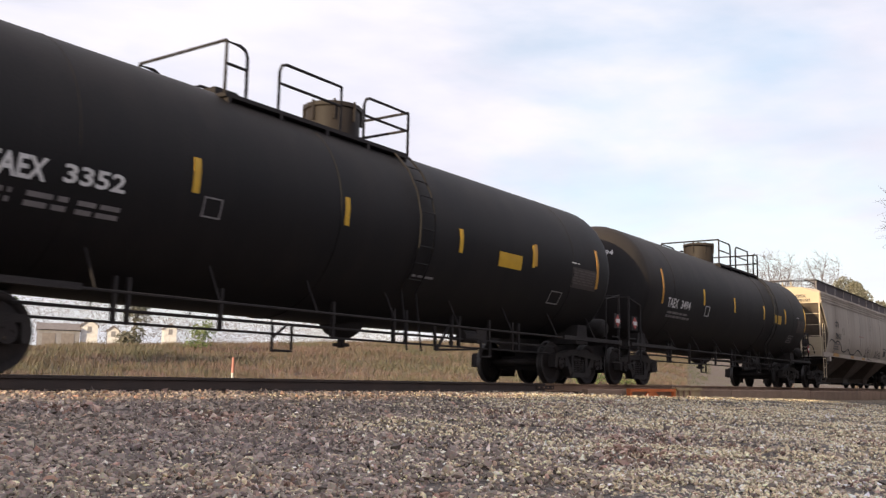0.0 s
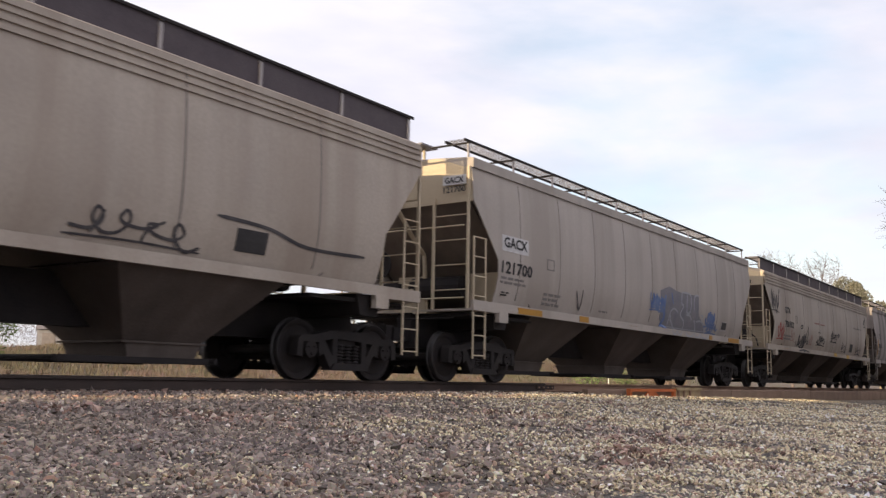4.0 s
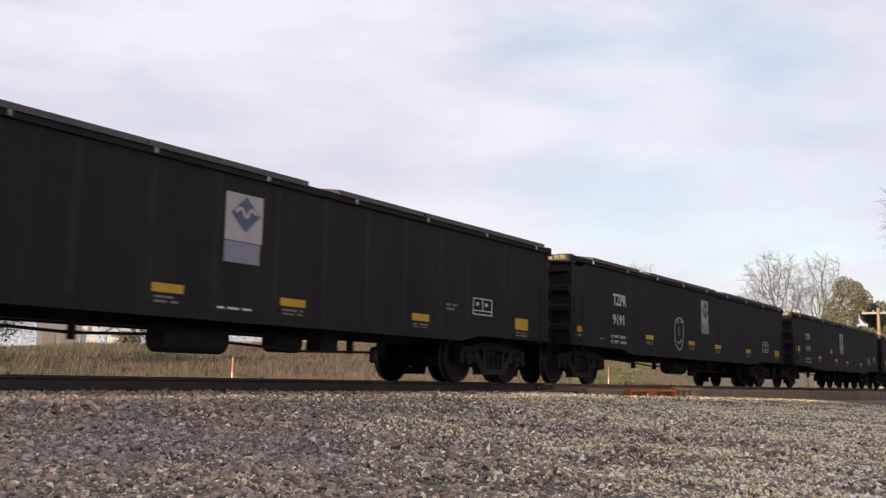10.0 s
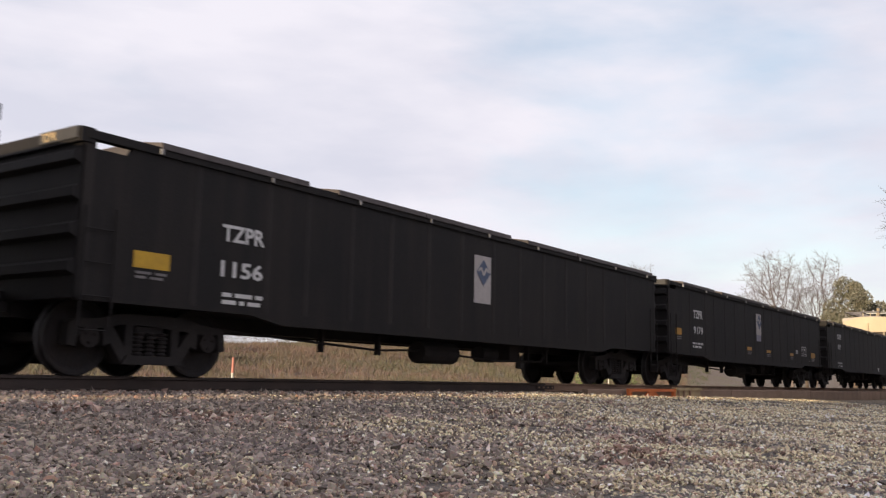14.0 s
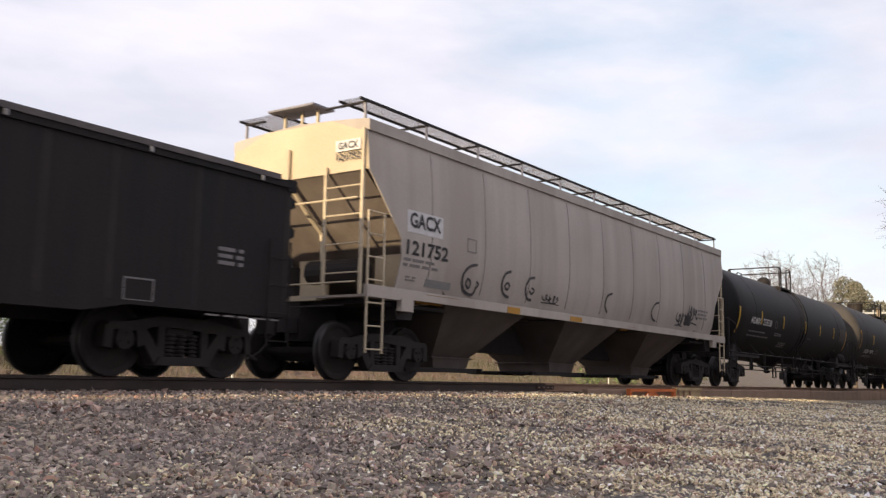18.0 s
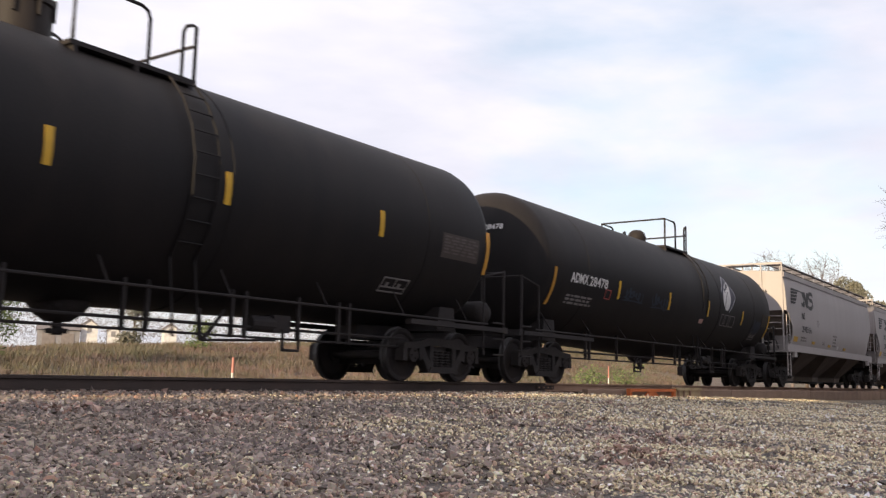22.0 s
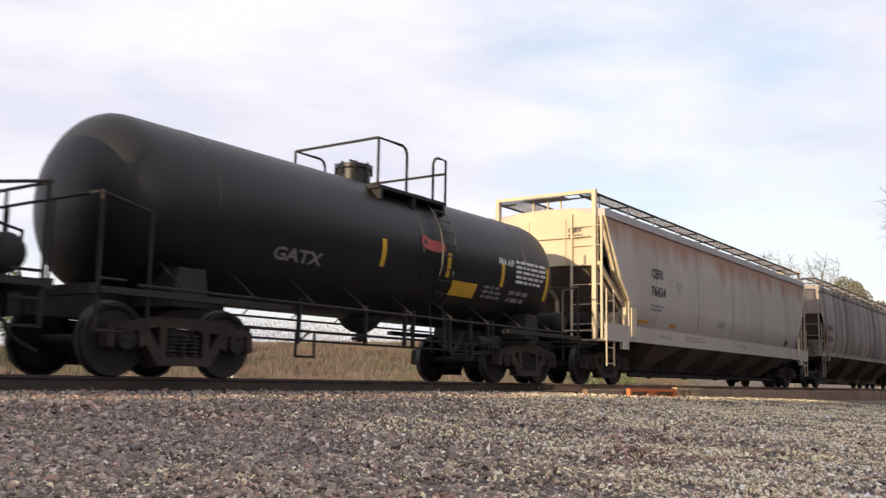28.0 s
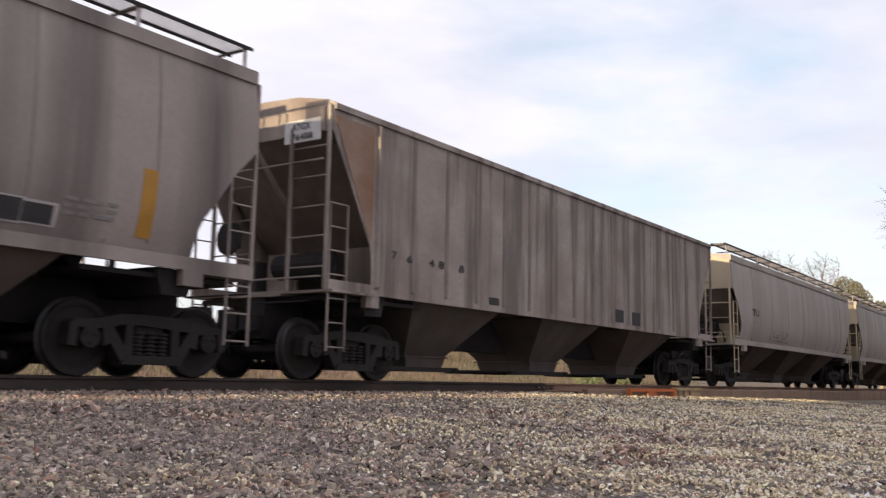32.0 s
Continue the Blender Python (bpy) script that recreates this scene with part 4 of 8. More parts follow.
def spring_mesh():
    prof = []
    for k in range(6):
        z = -0.20 + k * 0.05
        prof += [(0.045, z), (0.072, z + 0.012), (0.072, z + 0.03), (0.045, z + 0.042)]
    return Geo().lathe(prof, 10, "z").mesh("spring", UNDER)


def add_truck(car, x, place, casting=None):
    """A two-axle truck: a bolster with its side frames, spring nests and wheel sets."""
    bolster = shared("bolster", lambda: Geo().box(-0.20, 0.20, -1.02, 1.02, 0.02, 0.16).box(-0.28, 0.28, -0.45, 0.45, 0.1, 0.3).box(-0.72, -0.66, -0.72, 0.72, -0.16, -0.06)
                     .box(0.66, 0.72, -0.72, 0.72, -0.16, -0.06).rod((0, 0, 0.25), (0, 0, 0.42), 0.2, 14).mesh("truck", UNDER))
    t = put("truck", bolster, car, "grimy cast steel truck", pose(x, 0, WHEEL_R))
    casting = casting or TRUCK_STEEL
    frame_mesh, spring, wheels = shared("side_frame_" + casting.name, lambda: side_frame_mesh(casting)), shared("spring", spring_mesh), shared("wheels", wheel_mesh)
    for s in (-1, 1):
        put("side_frame", frame_mesh, t, at=pose(0, s * 1.0, 0))
        for dx in (-0.18, 0.0, 0.18):
            put("spring", spring, t, at=pose(dx, s * 1.03, 0))
    for dx in (-0.89, 0.89):
        w = put("wheel_set", wheels, t, "dark wheel set with worn treads", at=pose(dx, 0, 0))
        WHEELS.append((w, dx, place + x))


def coupler_mesh():
    g = Geo().box(-0.05, 0.42, -0.11, 0.11, -0.12, 0.12).box(0.36, 0.62, -0.16, 0.05, -0.16, 0.16).box(0.56, 0.72, -0.02, 0.16, -0.15, 0.15).rod((0.52, -0.1, -0.2), (0.52, -0.1, 0.2), 0.04, 8)
    return g.mesh("coupler", UNDER)


def hose_mesh():
    pts = [(0.0, -0.22, 0.82)]
    for k in range(9):
        a = math.pi * k / 8
        pts.append((0.25 + 0.37 * (1 - math.cos(a)) / 2 * 1.2, -0.3, 0.62 - 0.34 * math.sin(a * 0.5)))
    return Geo().pipe(pts, 0.028, 7).mesh("air_hose", UNDER)


def new_car(label, category, u, z=RT):
    car = tagged(new(category.replace(" ", "_")), label, category, "freight cars of the train")
    car.location = (u, 0, z)
    CARS.append((car, u))
    return car


def running_gear(car, u, length, inset, bolsters=False, casting=None, sill_low=0.62):
    for s in (-1, 1):
        add_truck(car, s * (length / 2 - inset), u, casting)
        put("coupler", shared("coupler", coupler_mesh), car, at=pose(s * (length / 2 - 0.02), 0, 0.86, 0, 0, 0 if s > 0 else 180))
        put("air_hose", shared("hose", hose_mesh), car, at=pose(s * (length / 2 - 0.05), 0, 0, 0, 0, 0 if s > 0 else 180))
    if bolsters:
        part("centre_sill", Geo().box(-length / 2 + 0.05, length / 2 - 0.05, -0.16, 0.16, sill_low, 1.28), UNDER, car)
        for s in (-1, 1):
            x = s * (length / 2 - inset)
            part("body_bolster", Geo().loft([[(x + a, y, z) for a, z in ((-0.3, 1.33), (0.3, 1.33), (0.2, 1.0), (-0.2, 1.0))] for y in (-1.45, 1.45)]), UNDER, car)
            part("shear_plate", Geo().box(min(x - s * 1.3, x + s * 1.0), max(x - s * 1.3, x + s * 1.0), -1.4, 1.4, 1.20, 1.26), UNDER, car)
    else:
        part("centre_sill", Geo().box(-length / 2 + 0.05, length / 2 - 0.05, -0.16, 0.16, 0.68, 0.98), UNDER, car)


# -- writing and marks, laid on a curved side --
def letters(string, height):
    """The outline of a string as points and faces, its lower left corner at 0, 0, scaled to a letter height."""
    cu = bpy.data.curves.new("text", "FONT")
    cu.body, cu.size, cu.fill_mode, cu.resolution_u = string, 1.0, "FRONT", 2
    cu.offset = 0.026
    ob = bpy.data.objects.new("text", cu)
    me = bpy.data.meshes.new_from_object(ob)
    v = [(p.co.x, p.co.y) for p in me.vertices]
    f = [tuple(p.vertices) for p in me.polygons]
    bpy.data.objects.remove(ob)
    bpy.data.meshes.remove(me)
    bpy.data.curves.remove(cu)
    if not v:
        return [], [], 0
    x0, y0 = min(p[0] for p in v), min(p[1] for p in v)
    k = height / max(1e-6, max(p[1] for p in v) - y0)
    return [((x - x0) * k, (y - y0) * k) for x, y in v], f, (max(p[0] for p in v) - x0) * k


STRETCH = 1.033    # the marks are laid out on cars of a nominal length, a little shorter than these


class Skin:
    """A car's near side: gives the place on it for a length and a height, a little proud."""

    def __init__(self, side, stretch=STRETCH):
        self.side, self.stretch = side, stretch

    def at(self, x, z, proud=0.008):
        y, ny, nz = self.side(z, x * self.stretch)
        return (x * self.stretch, y + ny * proud, z + nz * proud)

    def text(self, g, string, x, z, height, width=None, end=None):
        v, f, w = letters(string, height)
        k = 1.0 if width is None else width / max(w, 1e-6)
        g.add([self.at(x + a * k, z + b, 0.012) for a, b in v], f)
        return w * k

    def bar(self, g, x0, x1, z0, z1, proud=0.007, lean=0.0):
        n = max(1, int(abs(z1 - z0) / 0.12))
        m = 1
        rows = []
        for k in range(n + 1):
            z = z0 + (z1 - z0) * k / n
            d = lean * (z - z0)
            rows.append([self.at(x0 + d, z, proud), self.at(x1 + d, z, proud)])
        back = [[self.at(x0 + lean * (z0 + (z1 - z0) * k / n - z0), z0 + (z1 - z0) * k / n, -0.004), self.at(x1 + lean * (z0 + (z1 - z0) * k / n - z0), z0 + (z1 - z0) * k / n, -0.004)] for k in range(n + 1)]
        g.loft([[a[0], a[1], b[1], b[0]] for a, b in zip(rows, back)])

    def frame_box(self, g, x0, x1, z0, z1, w=0.02):
        self.bar(g, x0, x1, z0, z0 + w)
        self.bar(g, x0, x1, z1 - w, z1)
        self.bar(g, x0, x0 + w, z0 + w, z1 - w)
        self.bar(g, x1 - w, x1, z0 + w, z1 - w)

    def small_print(self, g, x0, z, width, rows=2, h=0.05, gap=0.05, seed=1):
        r = random.Random(seed)
        for k in range(rows):
            x = x0
            zz = z - k * (h + gap)
            while x < x0 + width * r.uniform(0.8, 1.0):
                w = r.uniform(0.08, 0.3)
                self.bar(g, x, min(x + w, x0 + width), zz, zz + h)
                x += w + 0.06

    def stroke(self, g, pts, w=0.05):
        """A sprayed line through points of (x, z)."""
        fine = []
        for i in range(len(pts) - 1):
            p0, p1, p2, p3 = pts[max(i - 1, 0)], pts[i], pts[i + 1], pts[min(i + 2, len(pts) - 1)]
            for k in range(5):
                t = k / 5
                fine.append(tuple(0.5 * (2 * p1[j] + (p2[j] - p0[j]) * t + (2 * p0[j] - 5 * p1[j] + 4 * p2[j] - p3[j]) * t * t + (3 * p1[j] - p0[j] - 3 * p2[j] + p3[j]) * t ** 3) for j in (0, 1)))
        fine.append(pts[-1])
        verts, faces = [], []
        for i, (x, z) in enumerate(fine):
            a, b = fine[max(i - 1, 0)], fine[min(i + 1, len(fine) - 1)]
            dx, dz = b[0] - a[0], b[1] - a[1]
            d = math.hypot(dx, dz) or 1.0
            ww = w * (0.5 if i in (0, len(fine) - 1) else 1.0) / 2
            verts += [self.at(x - dz / d * ww, z + dx / d * ww, 0.010), self.at(x + dz / d * ww, z - dx / d * ww, 0.010)]
            if i:
                faces.append((2 * i - 2, 2 * i - 1, 2 * i + 1, 2 * i))
        g.add(verts, faces)

    def scribble(self, g, x, z, w, h, seed, n=5, thick=0.05):
        """A sprayed tag that cannot be read: one looping line with crossing slashes."""
        r = random.Random(seed)
        pts = []
        steps = n * 7
        turn = r.uniform(0, 6.28)
        for k in range(steps + 1):
            f = k / steps
            turn += r.uniform(0.7, 1.25)
            amp = 0.30 + 0.18 * math.sin(f * 9.0 + seed)
            cx = x + w * (0.08 + 0.84 * f)
            pts.append((cx + math.cos(turn) * w / n * 0.32, z + h * (0.5 + 0.16 * math.sin(f * 5 + seed)) + math.sin(turn) * h * amp))
        self.stroke(g, pts, thick)
        for k in range(max(1, n // 2)):
            a = x + w * r.uniform(0.1, 0.8)
            self.stroke(g, [(a, z + h * r.uniform(0.0, 0.2)), (a + w * 0.04, z + h * 0.5), (a + w * r.uniform(0.05, 0.2), z + h * r.uniform(0.85, 1.05))], thick * 0.9)
        self.stroke(g, [(x, z - h * 0.06), (x + w * 0.5, z + h * 0.0), (x + w, z - h * 0.08)], thick * 0.7)


def ladder(g, x0, x1, y, z0, z1, step=0.36, r=0.013, plane="xz"):
    if plane == "xz":
        g.rod((x0, y, z0), (x0, y, z1), r * 1.5, 4).rod((x1, y, z0), (x1, y, z1), r * 1.5, 4)
        k = z0 + 0.06
        while k < z1:
            g.rod((x0, y, k), (x1, y, k), r, 5)
            k += step
    else:
        g.rod((y, x0, z0), (y, x0, z1), r * 1.5, 4).rod((y, x1, z0), (y, x1, z1), r * 1.5, 4)
        k = z0 + 0.06
        while k < z1:
            g.rod((y, x0, k), (y, x1, k), r, 5)
            k += step
    return g


FASCIA = surface("dull_violet_steel", (0.085, 0.068, 0.078), 0.75, other=(0.12, 0.10, 0.105), scale=2.0, amount=0.7, bump=0.1)
# rib colour darkened so that grazing sun shows less on the ribs
RIB = surface("dirty_rib", (0.21, 0.175, 0.155), 0.8, other=(0.30, 0.25, 0.22), scale=1.5, amount=0.8, bump=0.1)
SEAM = surface("dirty_seam", (0.17, 0.15, 0.135), 0.8, other=(0.28, 0.25, 0.23), scale=1.2, amount=0.9, bump=0.0)


# -- covered hopper --
def covered_hopper(label, u, length, paint, top=3.96, board_in=-0.50, board_up=0.54, tuck=(2.5, 0.20, 2.4),  sill=1.42, bulge=1.60, ribs=0, bays=3, inset=1.15, board="open", cut=((3.03, 0.0), (2.7, 0.35), (2.0, 0.85), (1.8, 0.93)), seams=8, end_paint=None,
                   stripe=None, smooth_side=True, band=0.06, lips=0, frame_posts=False, end_low=None, casting=None, shift=-0.3, rack=(-1.65, 0.78), bay_half=(1.38, 0.63), box_paint=None, roof_paint=None, sill_low=0.62):
    car = new_car(label, "covered hopper", u)
    h = length / 2
    end_paint = end_paint or paint
    ze = cut[0][0]
    zl_end = end_low or ze

    def side(z, x=0.0):
        """Half width and outward normal at a height: bulged for curved sides."""
        if not smooth_side:
            return (-bulge, -1.0, 0.0)
        if z < tuck[0]:
            # the lower part turns under towards the sill
            q = (tuck[0] - z) / 1.1
            y, d = bulge - tuck[1] * q ** tuck[2], tuck[1] * tuck[2] * q ** (tuck[2] - 1) / 1.1
        elif z < 2.5:
            y, d = bulge, 0.0
        else:
            t = (z - 2.5) / 1.75
            y = bulge - 0.10 * t * t - 0.05 * t ** 4
            d = (-0.20 * t - 0.20 * t ** 3) / 1.75
        k = math.hypot(1.0, d)
        return (-y, -1 / k, -d / k)

    skin = Skin(lambda z, x: (-bulge, -1.0, 0.0) if sill - 0.1 <= z <= sill + band else side(z))

    def start(z):
        """How far the side sheet is cut back from the end at a height."""
        if z >= ze:
            return 0.0
        for (za, a), (zb_, b) in zip(cut, cut[1:]):
            if zb_ <= z:
                return a + (b - a) * (za - z) / (za - zb_)
        return cut[-1][1]

    zs = sorted({sill, sill + 0.3, top} | {z for z, _ in cut} | {ze + (top - ze) * k / 4 for k in range(4)} | {sill + 0.3 + (ze - sill - 0.3) * k / 10 for k in range(10)})
    for s in (1, -1):
        g = Geo()
        n = 24
        outer = [[(-h + start(z) + (length - 2 * start(z)) * i / n, s * side(z)[0], z) for i in range(n + 1)] for z in zs]
        inner = [[(x, y + s * 0.025, z) for x, y, z in row] for row in outer]
        for rows in (outer, inner):
            g.loft(rows, caps=False, closed=False)
        for i in (0, n):
            g.loft([[a[i], b[i]] for a, b in zip(outer, inner)], caps=False, closed=False)
        part("side_sheet", g, paint, car, smooth=True)
    # side sill with its jacking pads, roof, ends
    g = Geo()
    for s in (-1, 1):
        g.box(-h, h, s * (bulge - 0.035) - 0.035, s * (bulge - 0.035) + 0.035, sill - 0.10, sill + band)
        for e in (-1, 1):
            g.box(e * (h - 1.02) - 0.16, e * (h - 1.02) + 0.16, s * (bulge - 0.03) - 0.05, s * (bulge - 0.03) + 0.05, sill - 0.30, sill - 0.098)
            g.box(e * (h - 0.5) - 0.5, e * (h - 0.5) + 0.5, s * 0.9 - 0.7, s * 0.9 + 0.7, sill - 0.13, sill - 0.09)
    part("side_sill", g, paint, car)
    g = Geo()
    ytop = -side(top)[0]
    # the eave lip: a tall flat strip where an open grating runs above it
    low_, high_ = (-0.02, 0.16) if board in ("open", "rails") else (-0.07, 0.02)
    edge_ = [(ytop + 0.04, top + low_), (ytop + 0.04, top + high_), (ytop - 0.12, top + max(0.10, high_ + 0.02)), (0.75, top + 0.23)]
    prof = [(-a, b) for a, b in edge_] + [(0, top + 0.27)] + edge_[::-1]
    g.loft([[(x, a, b) for a, b in prof] for x in (-h + 0.01, h - 0.01)])
    part("roof", g, roof_paint or paint, car)
    for e in (-1, 1):
        g = Geo()
        x = e * h
        yy = lambda z: min(-side(z)[0], 1.38) if end_low else -side(z)[0]
        g.loft([[(x, -yy(z), z), (x, yy(z), z), (x - e * 0.03, yy(z), z), (x - e * 0.03, -yy(z), z)] for z in (zl_end, (zl_end + top) / 2, top)])
        g.loft([[(x - e * a, -0.75, top + b), (x - e * a, 0.75, top + b), (x - e * a, 1.4, top - 0.02), (x - e * a, -1.4, top - 0.02)] for a, b in ((0.0, 0.22), (0.03, 0.22))])
        end = part("end_sheet", g, end_paint, car)
        for y in (-1.3, -0.5, 0.5, 1.3) if frame_posts or ribs else ():
            part("end_post", Geo().box(x - 0.034, x + 0.034, y - 0.05, y + 0.05, zl_end, top - 0.01), end_paint, end)
        g = Geo()
        xs, xi = x - e * 0.03, x - e * 2.45
        w = bulge - 0.14
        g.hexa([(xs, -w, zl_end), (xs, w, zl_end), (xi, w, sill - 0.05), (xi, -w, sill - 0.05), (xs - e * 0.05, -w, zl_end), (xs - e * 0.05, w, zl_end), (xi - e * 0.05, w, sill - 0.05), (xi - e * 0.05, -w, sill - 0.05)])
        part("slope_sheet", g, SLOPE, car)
        # struts under the slope sheet, corner posts, platform, tank of the brake gear
        for s in (-1, 1):
            if e < 0:
                part("bolster_web", Geo().box(x - e * 1.5 - 0.03, x - e * 1.5 + 0.03, s * 0.9 - 0.35, s * 0.9 + 0.35, sill - 0.05, sill + 0.75), end_paint, car)
        slope_at = lambda d: zl_end + (sill - 0.05 - zl_end) * (d - 0.03) / 2.42
        pts = [(x + e * 0.05, 0.15, zl_end + 0.5), (x + e * 0.05, 0.15, zl_end - 0.02), (x - e * 0.45, 0.15, slope_at(0.45) - 0.16), (x - e * 0.85, 0.15, slope_at(0.85) - 0.15), (x - e * 0.95, 0.15, sill)]
        part("vent_pipe", Geo().pipe(pts, 0.045, 8), end_paint, car)
        part("end_deck", Geo().box(x - e * 1.7, x, -0.55, 0.55, sill - 0.16, sill - 0.08), end_paint, car)
        g = Geo()
        if e > 0:
            g.rod((x - 1.75, -0.2, sill + 0.1), (x - 1.75, 0.5, sill + 0.1), 0.14, 12)
        else:
            g.rod((x - e * 0.95, -0.75, sill + 0.42), (x - e * 0.95, 0.45, sill + 0.42), 0.21, 14).box(x - e * 0.7 - 0.12, x - e * 0.7 + 0.12, 0.6, 0.95, sill - 0.05, sill + 0.5)
            g.pipe([(x - e * 0.95, -0.8, sill + 0.42), (x - e * 0.7, -1.0, sill + 0.3), (x - e * 0.6, -1.1, sill)], 0.025)
        part("brake_reservoir", g, UNDER, car)
        for s in (-1, 1):
            g = Geo()
            ys = s * (bulge - 0.03)
            ladder(g, x - e * 0.03, x - e * 0.43, ys, 0.42, min(ze - 0.05, 2.65) if not frame_posts else 2.2)
            part("side_ladder", g, end_paint, car)
        for yr, zr in ((-1.49, top), (-0.72, ze + 0.1)) if board != "rails" else ((-1.47, top + 0.5), (-0.72, top + 0.5), (1.47, top + 0.5)):
            post = part("end_post", Geo().box(x + e * 0.05 - 0.02, x + e * 0.05 + 0.02, yr - 0.025, yr + 0.025, sill - 0.1, zr), end_paint, car)
        k = sill + 0.25
        while k < ze:
            part("end_rung", Geo().rod((x + e * 0.05, -1.48, k), (x + e * 0.05, -0.72, k), 0.012, 5), end_paint, car)
            k += 0.46
        for z in (ze - 0.45, sill + 0.1):
            part("grab_iron", Geo().rod((x + e * 0.06, -1.4, z), (x + e * 0.06, 1.4, z), 0.016, 5), end_paint, car)
        part("uncoupling_lever", Geo().rod((x + e * 0.2, -1.3, sill - 0.28), (x + e * 0.2, 0.0, sill - 0.28), 0.014, 5), UNDER, car)
    # hopper bays with their gates, and the ridge plates between them
    pods = bays > 4
    span = 2.67 if pods else (length - 3.2) / bays if bays > 3 else 0.265 * length
    a, b = (1.02, 0.34) if pods else bay_half
    zt_, zl = sill - 0.08, 0.44 if pods else 0.46
    for k in range(bays):
        c = span * (k - (bays - 1) / 2) + shift
        g = Geo()
        ring = lambda dx, dy, z: [(c - dx, -dy, z), (c + dx, -dy, z), (c + dx, dy, z), (c - dx, dy, z)]
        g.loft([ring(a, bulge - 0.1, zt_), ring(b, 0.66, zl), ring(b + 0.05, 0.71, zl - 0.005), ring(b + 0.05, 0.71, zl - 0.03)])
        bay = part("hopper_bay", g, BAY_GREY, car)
        if k < bays - 1:
            m = c + span / 2
            w = bulge - 0.36
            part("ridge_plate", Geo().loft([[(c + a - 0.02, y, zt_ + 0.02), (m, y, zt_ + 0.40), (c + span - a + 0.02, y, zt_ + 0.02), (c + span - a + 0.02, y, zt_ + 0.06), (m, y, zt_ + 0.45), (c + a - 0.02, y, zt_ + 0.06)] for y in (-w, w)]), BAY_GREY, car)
        if pods:
            part("outlet_pipe", Geo().rod((c - span / 2, -0.85, 0.25), (c + span / 2, -0.85, 0.25), 0.05, 8).rod((c - 0.1, -0.85, 0.25), (c + 0.12, -0.85, 0.25), 0.08, 8)
                 .pipe([(c + 0.95, -0.72, 0.80), (c + 0.82, -0.84, 0.55), (c + 0.95, -0.88, 0.36), (c + 1.2, -0.86, 0.26)], 0.035, 6), UNDER, bay)
            part("outlet_valve", Geo().box(c - b - 0.04, c + b + 0.04, -0.60, 0.60, 0.31, 0.409), UNDER, bay)
            continue
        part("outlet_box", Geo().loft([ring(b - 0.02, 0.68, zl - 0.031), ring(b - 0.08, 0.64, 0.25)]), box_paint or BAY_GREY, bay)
        g = Geo().box(c + rack[0], c + rack[1], -0.84, -0.75, 0.17, 0.249).box(c + rack[0], c + rack[1], 0.75, 0.84, 0.17, 0.249).box(c - b, c + b, -0.749, 0.749, 0.20, 0.245)
        g.rod((c + rack[1] - 0.1, -0.92, 0.22), (c + rack[1] - 0.1, 0.92, 0.22), 0.04, 8).rod((c + rack[0] + 0.1, -0.86, 0.22), (c + rack[0] + 0.1, 0.86, 0.22), 0.03, 6)
        part("outlet_gate", g, UNDER, bay)
    # running boards on brackets, and the trough hatches
    zb = top + board_up
    if board != "none":
        for s in (-1, 1):
            y0, y1 = (-1.40, board_in) if s < 0 else (-1.36, -0.92)
            n_l = int((y1 - y0) / 0.046)
            g = Geo()
            k = -h + 0.05
            while k < h - 0.05:
                g.box(k, k + 0.008, min(s * y0, s * y1) + 0.016, max(s * y0, s * y1) - 0.016, zb - 0.007, zb)
                k += 0.06
            for q in range(1, n_l):
                yy_ = y0 + (y1 - y0) * q / n_l
                g.box(-h - 0.02, h + 0.02, s * yy_ - 0.003, s * yy_ + 0.003, zb - 0.008, zb - 0.001)
            walk_ = part("running_board", g, GRATING, car)
            for yy_ in (y0, y1):
                part("edge_angle", Geo().box(-h - 0.02, h + 0.02, s * yy_ - 0.014, s * yy_ + 0.014, zb - 0.04, zb + 0.002), UNDER, walk_, "dark steel edge")
        for e in (-1, 1):
            g = Geo().box(min(e * (h + 0.18), e * (h - 0.35)), max(e * (h + 0.18), e * (h - 0.35)), board_in + 0.01, 0.55, zb - 0.035, zb - 0.002)
            board_ = part("crossover_board", g, GRATING, car)
            for yy in (-0.35, 0.0, 0.4):
                part("board_strut", Geo().box(e * (h - 0.1) - 0.02, e * (h - 0.1) + 0.02, yy - 0.02, yy + 0.02, top + 0.2, zb - 0.036), end_paint, board_)
        nb = int(length / 1.65)
        bracket = Geo().box(-0.025, 0.025, -0.012, 0.012, top + 0.04, zb - 0.0715).mesh("board_bracket", HOPPER_LIGHT)
        # arms get the dark gear colour to stand for shade below the grating
        arms = {-1: Geo().box(-0.025, 0.025, -0.03, 1.36 + board_in, zb - 0.07, zb - 0.041).mesh("bracket_arm", UNDER), 1: Geo().box(-0.025, 0.025, -0.03, 0.44, zb - 0.07, zb - 0.041).mesh("bracket_arm", UNDER)}
        for k in range(nb + 1):
            x = -h + 0.12 + k * (length - 0.24) / nb
            for s in (-1, 1):
                stand = put("board_bracket", bracket, car, at=pose(x, s * 1.36, 0, 0, 0, 0 if s < 0 else 180))
                put("bracket_arm", arms[s], stand, at=pose(0, 0, 0))
    if board == "plate":
        g = Geo()
        for s in (-1, 1):
            g.box(-h + 0.05, h - 0.05, s * 1.33 - 0.008, s * 1.33 + 0.008, top + 0.12, zb - 0.035)
        part("board_fascia", g, FASCIA, car)
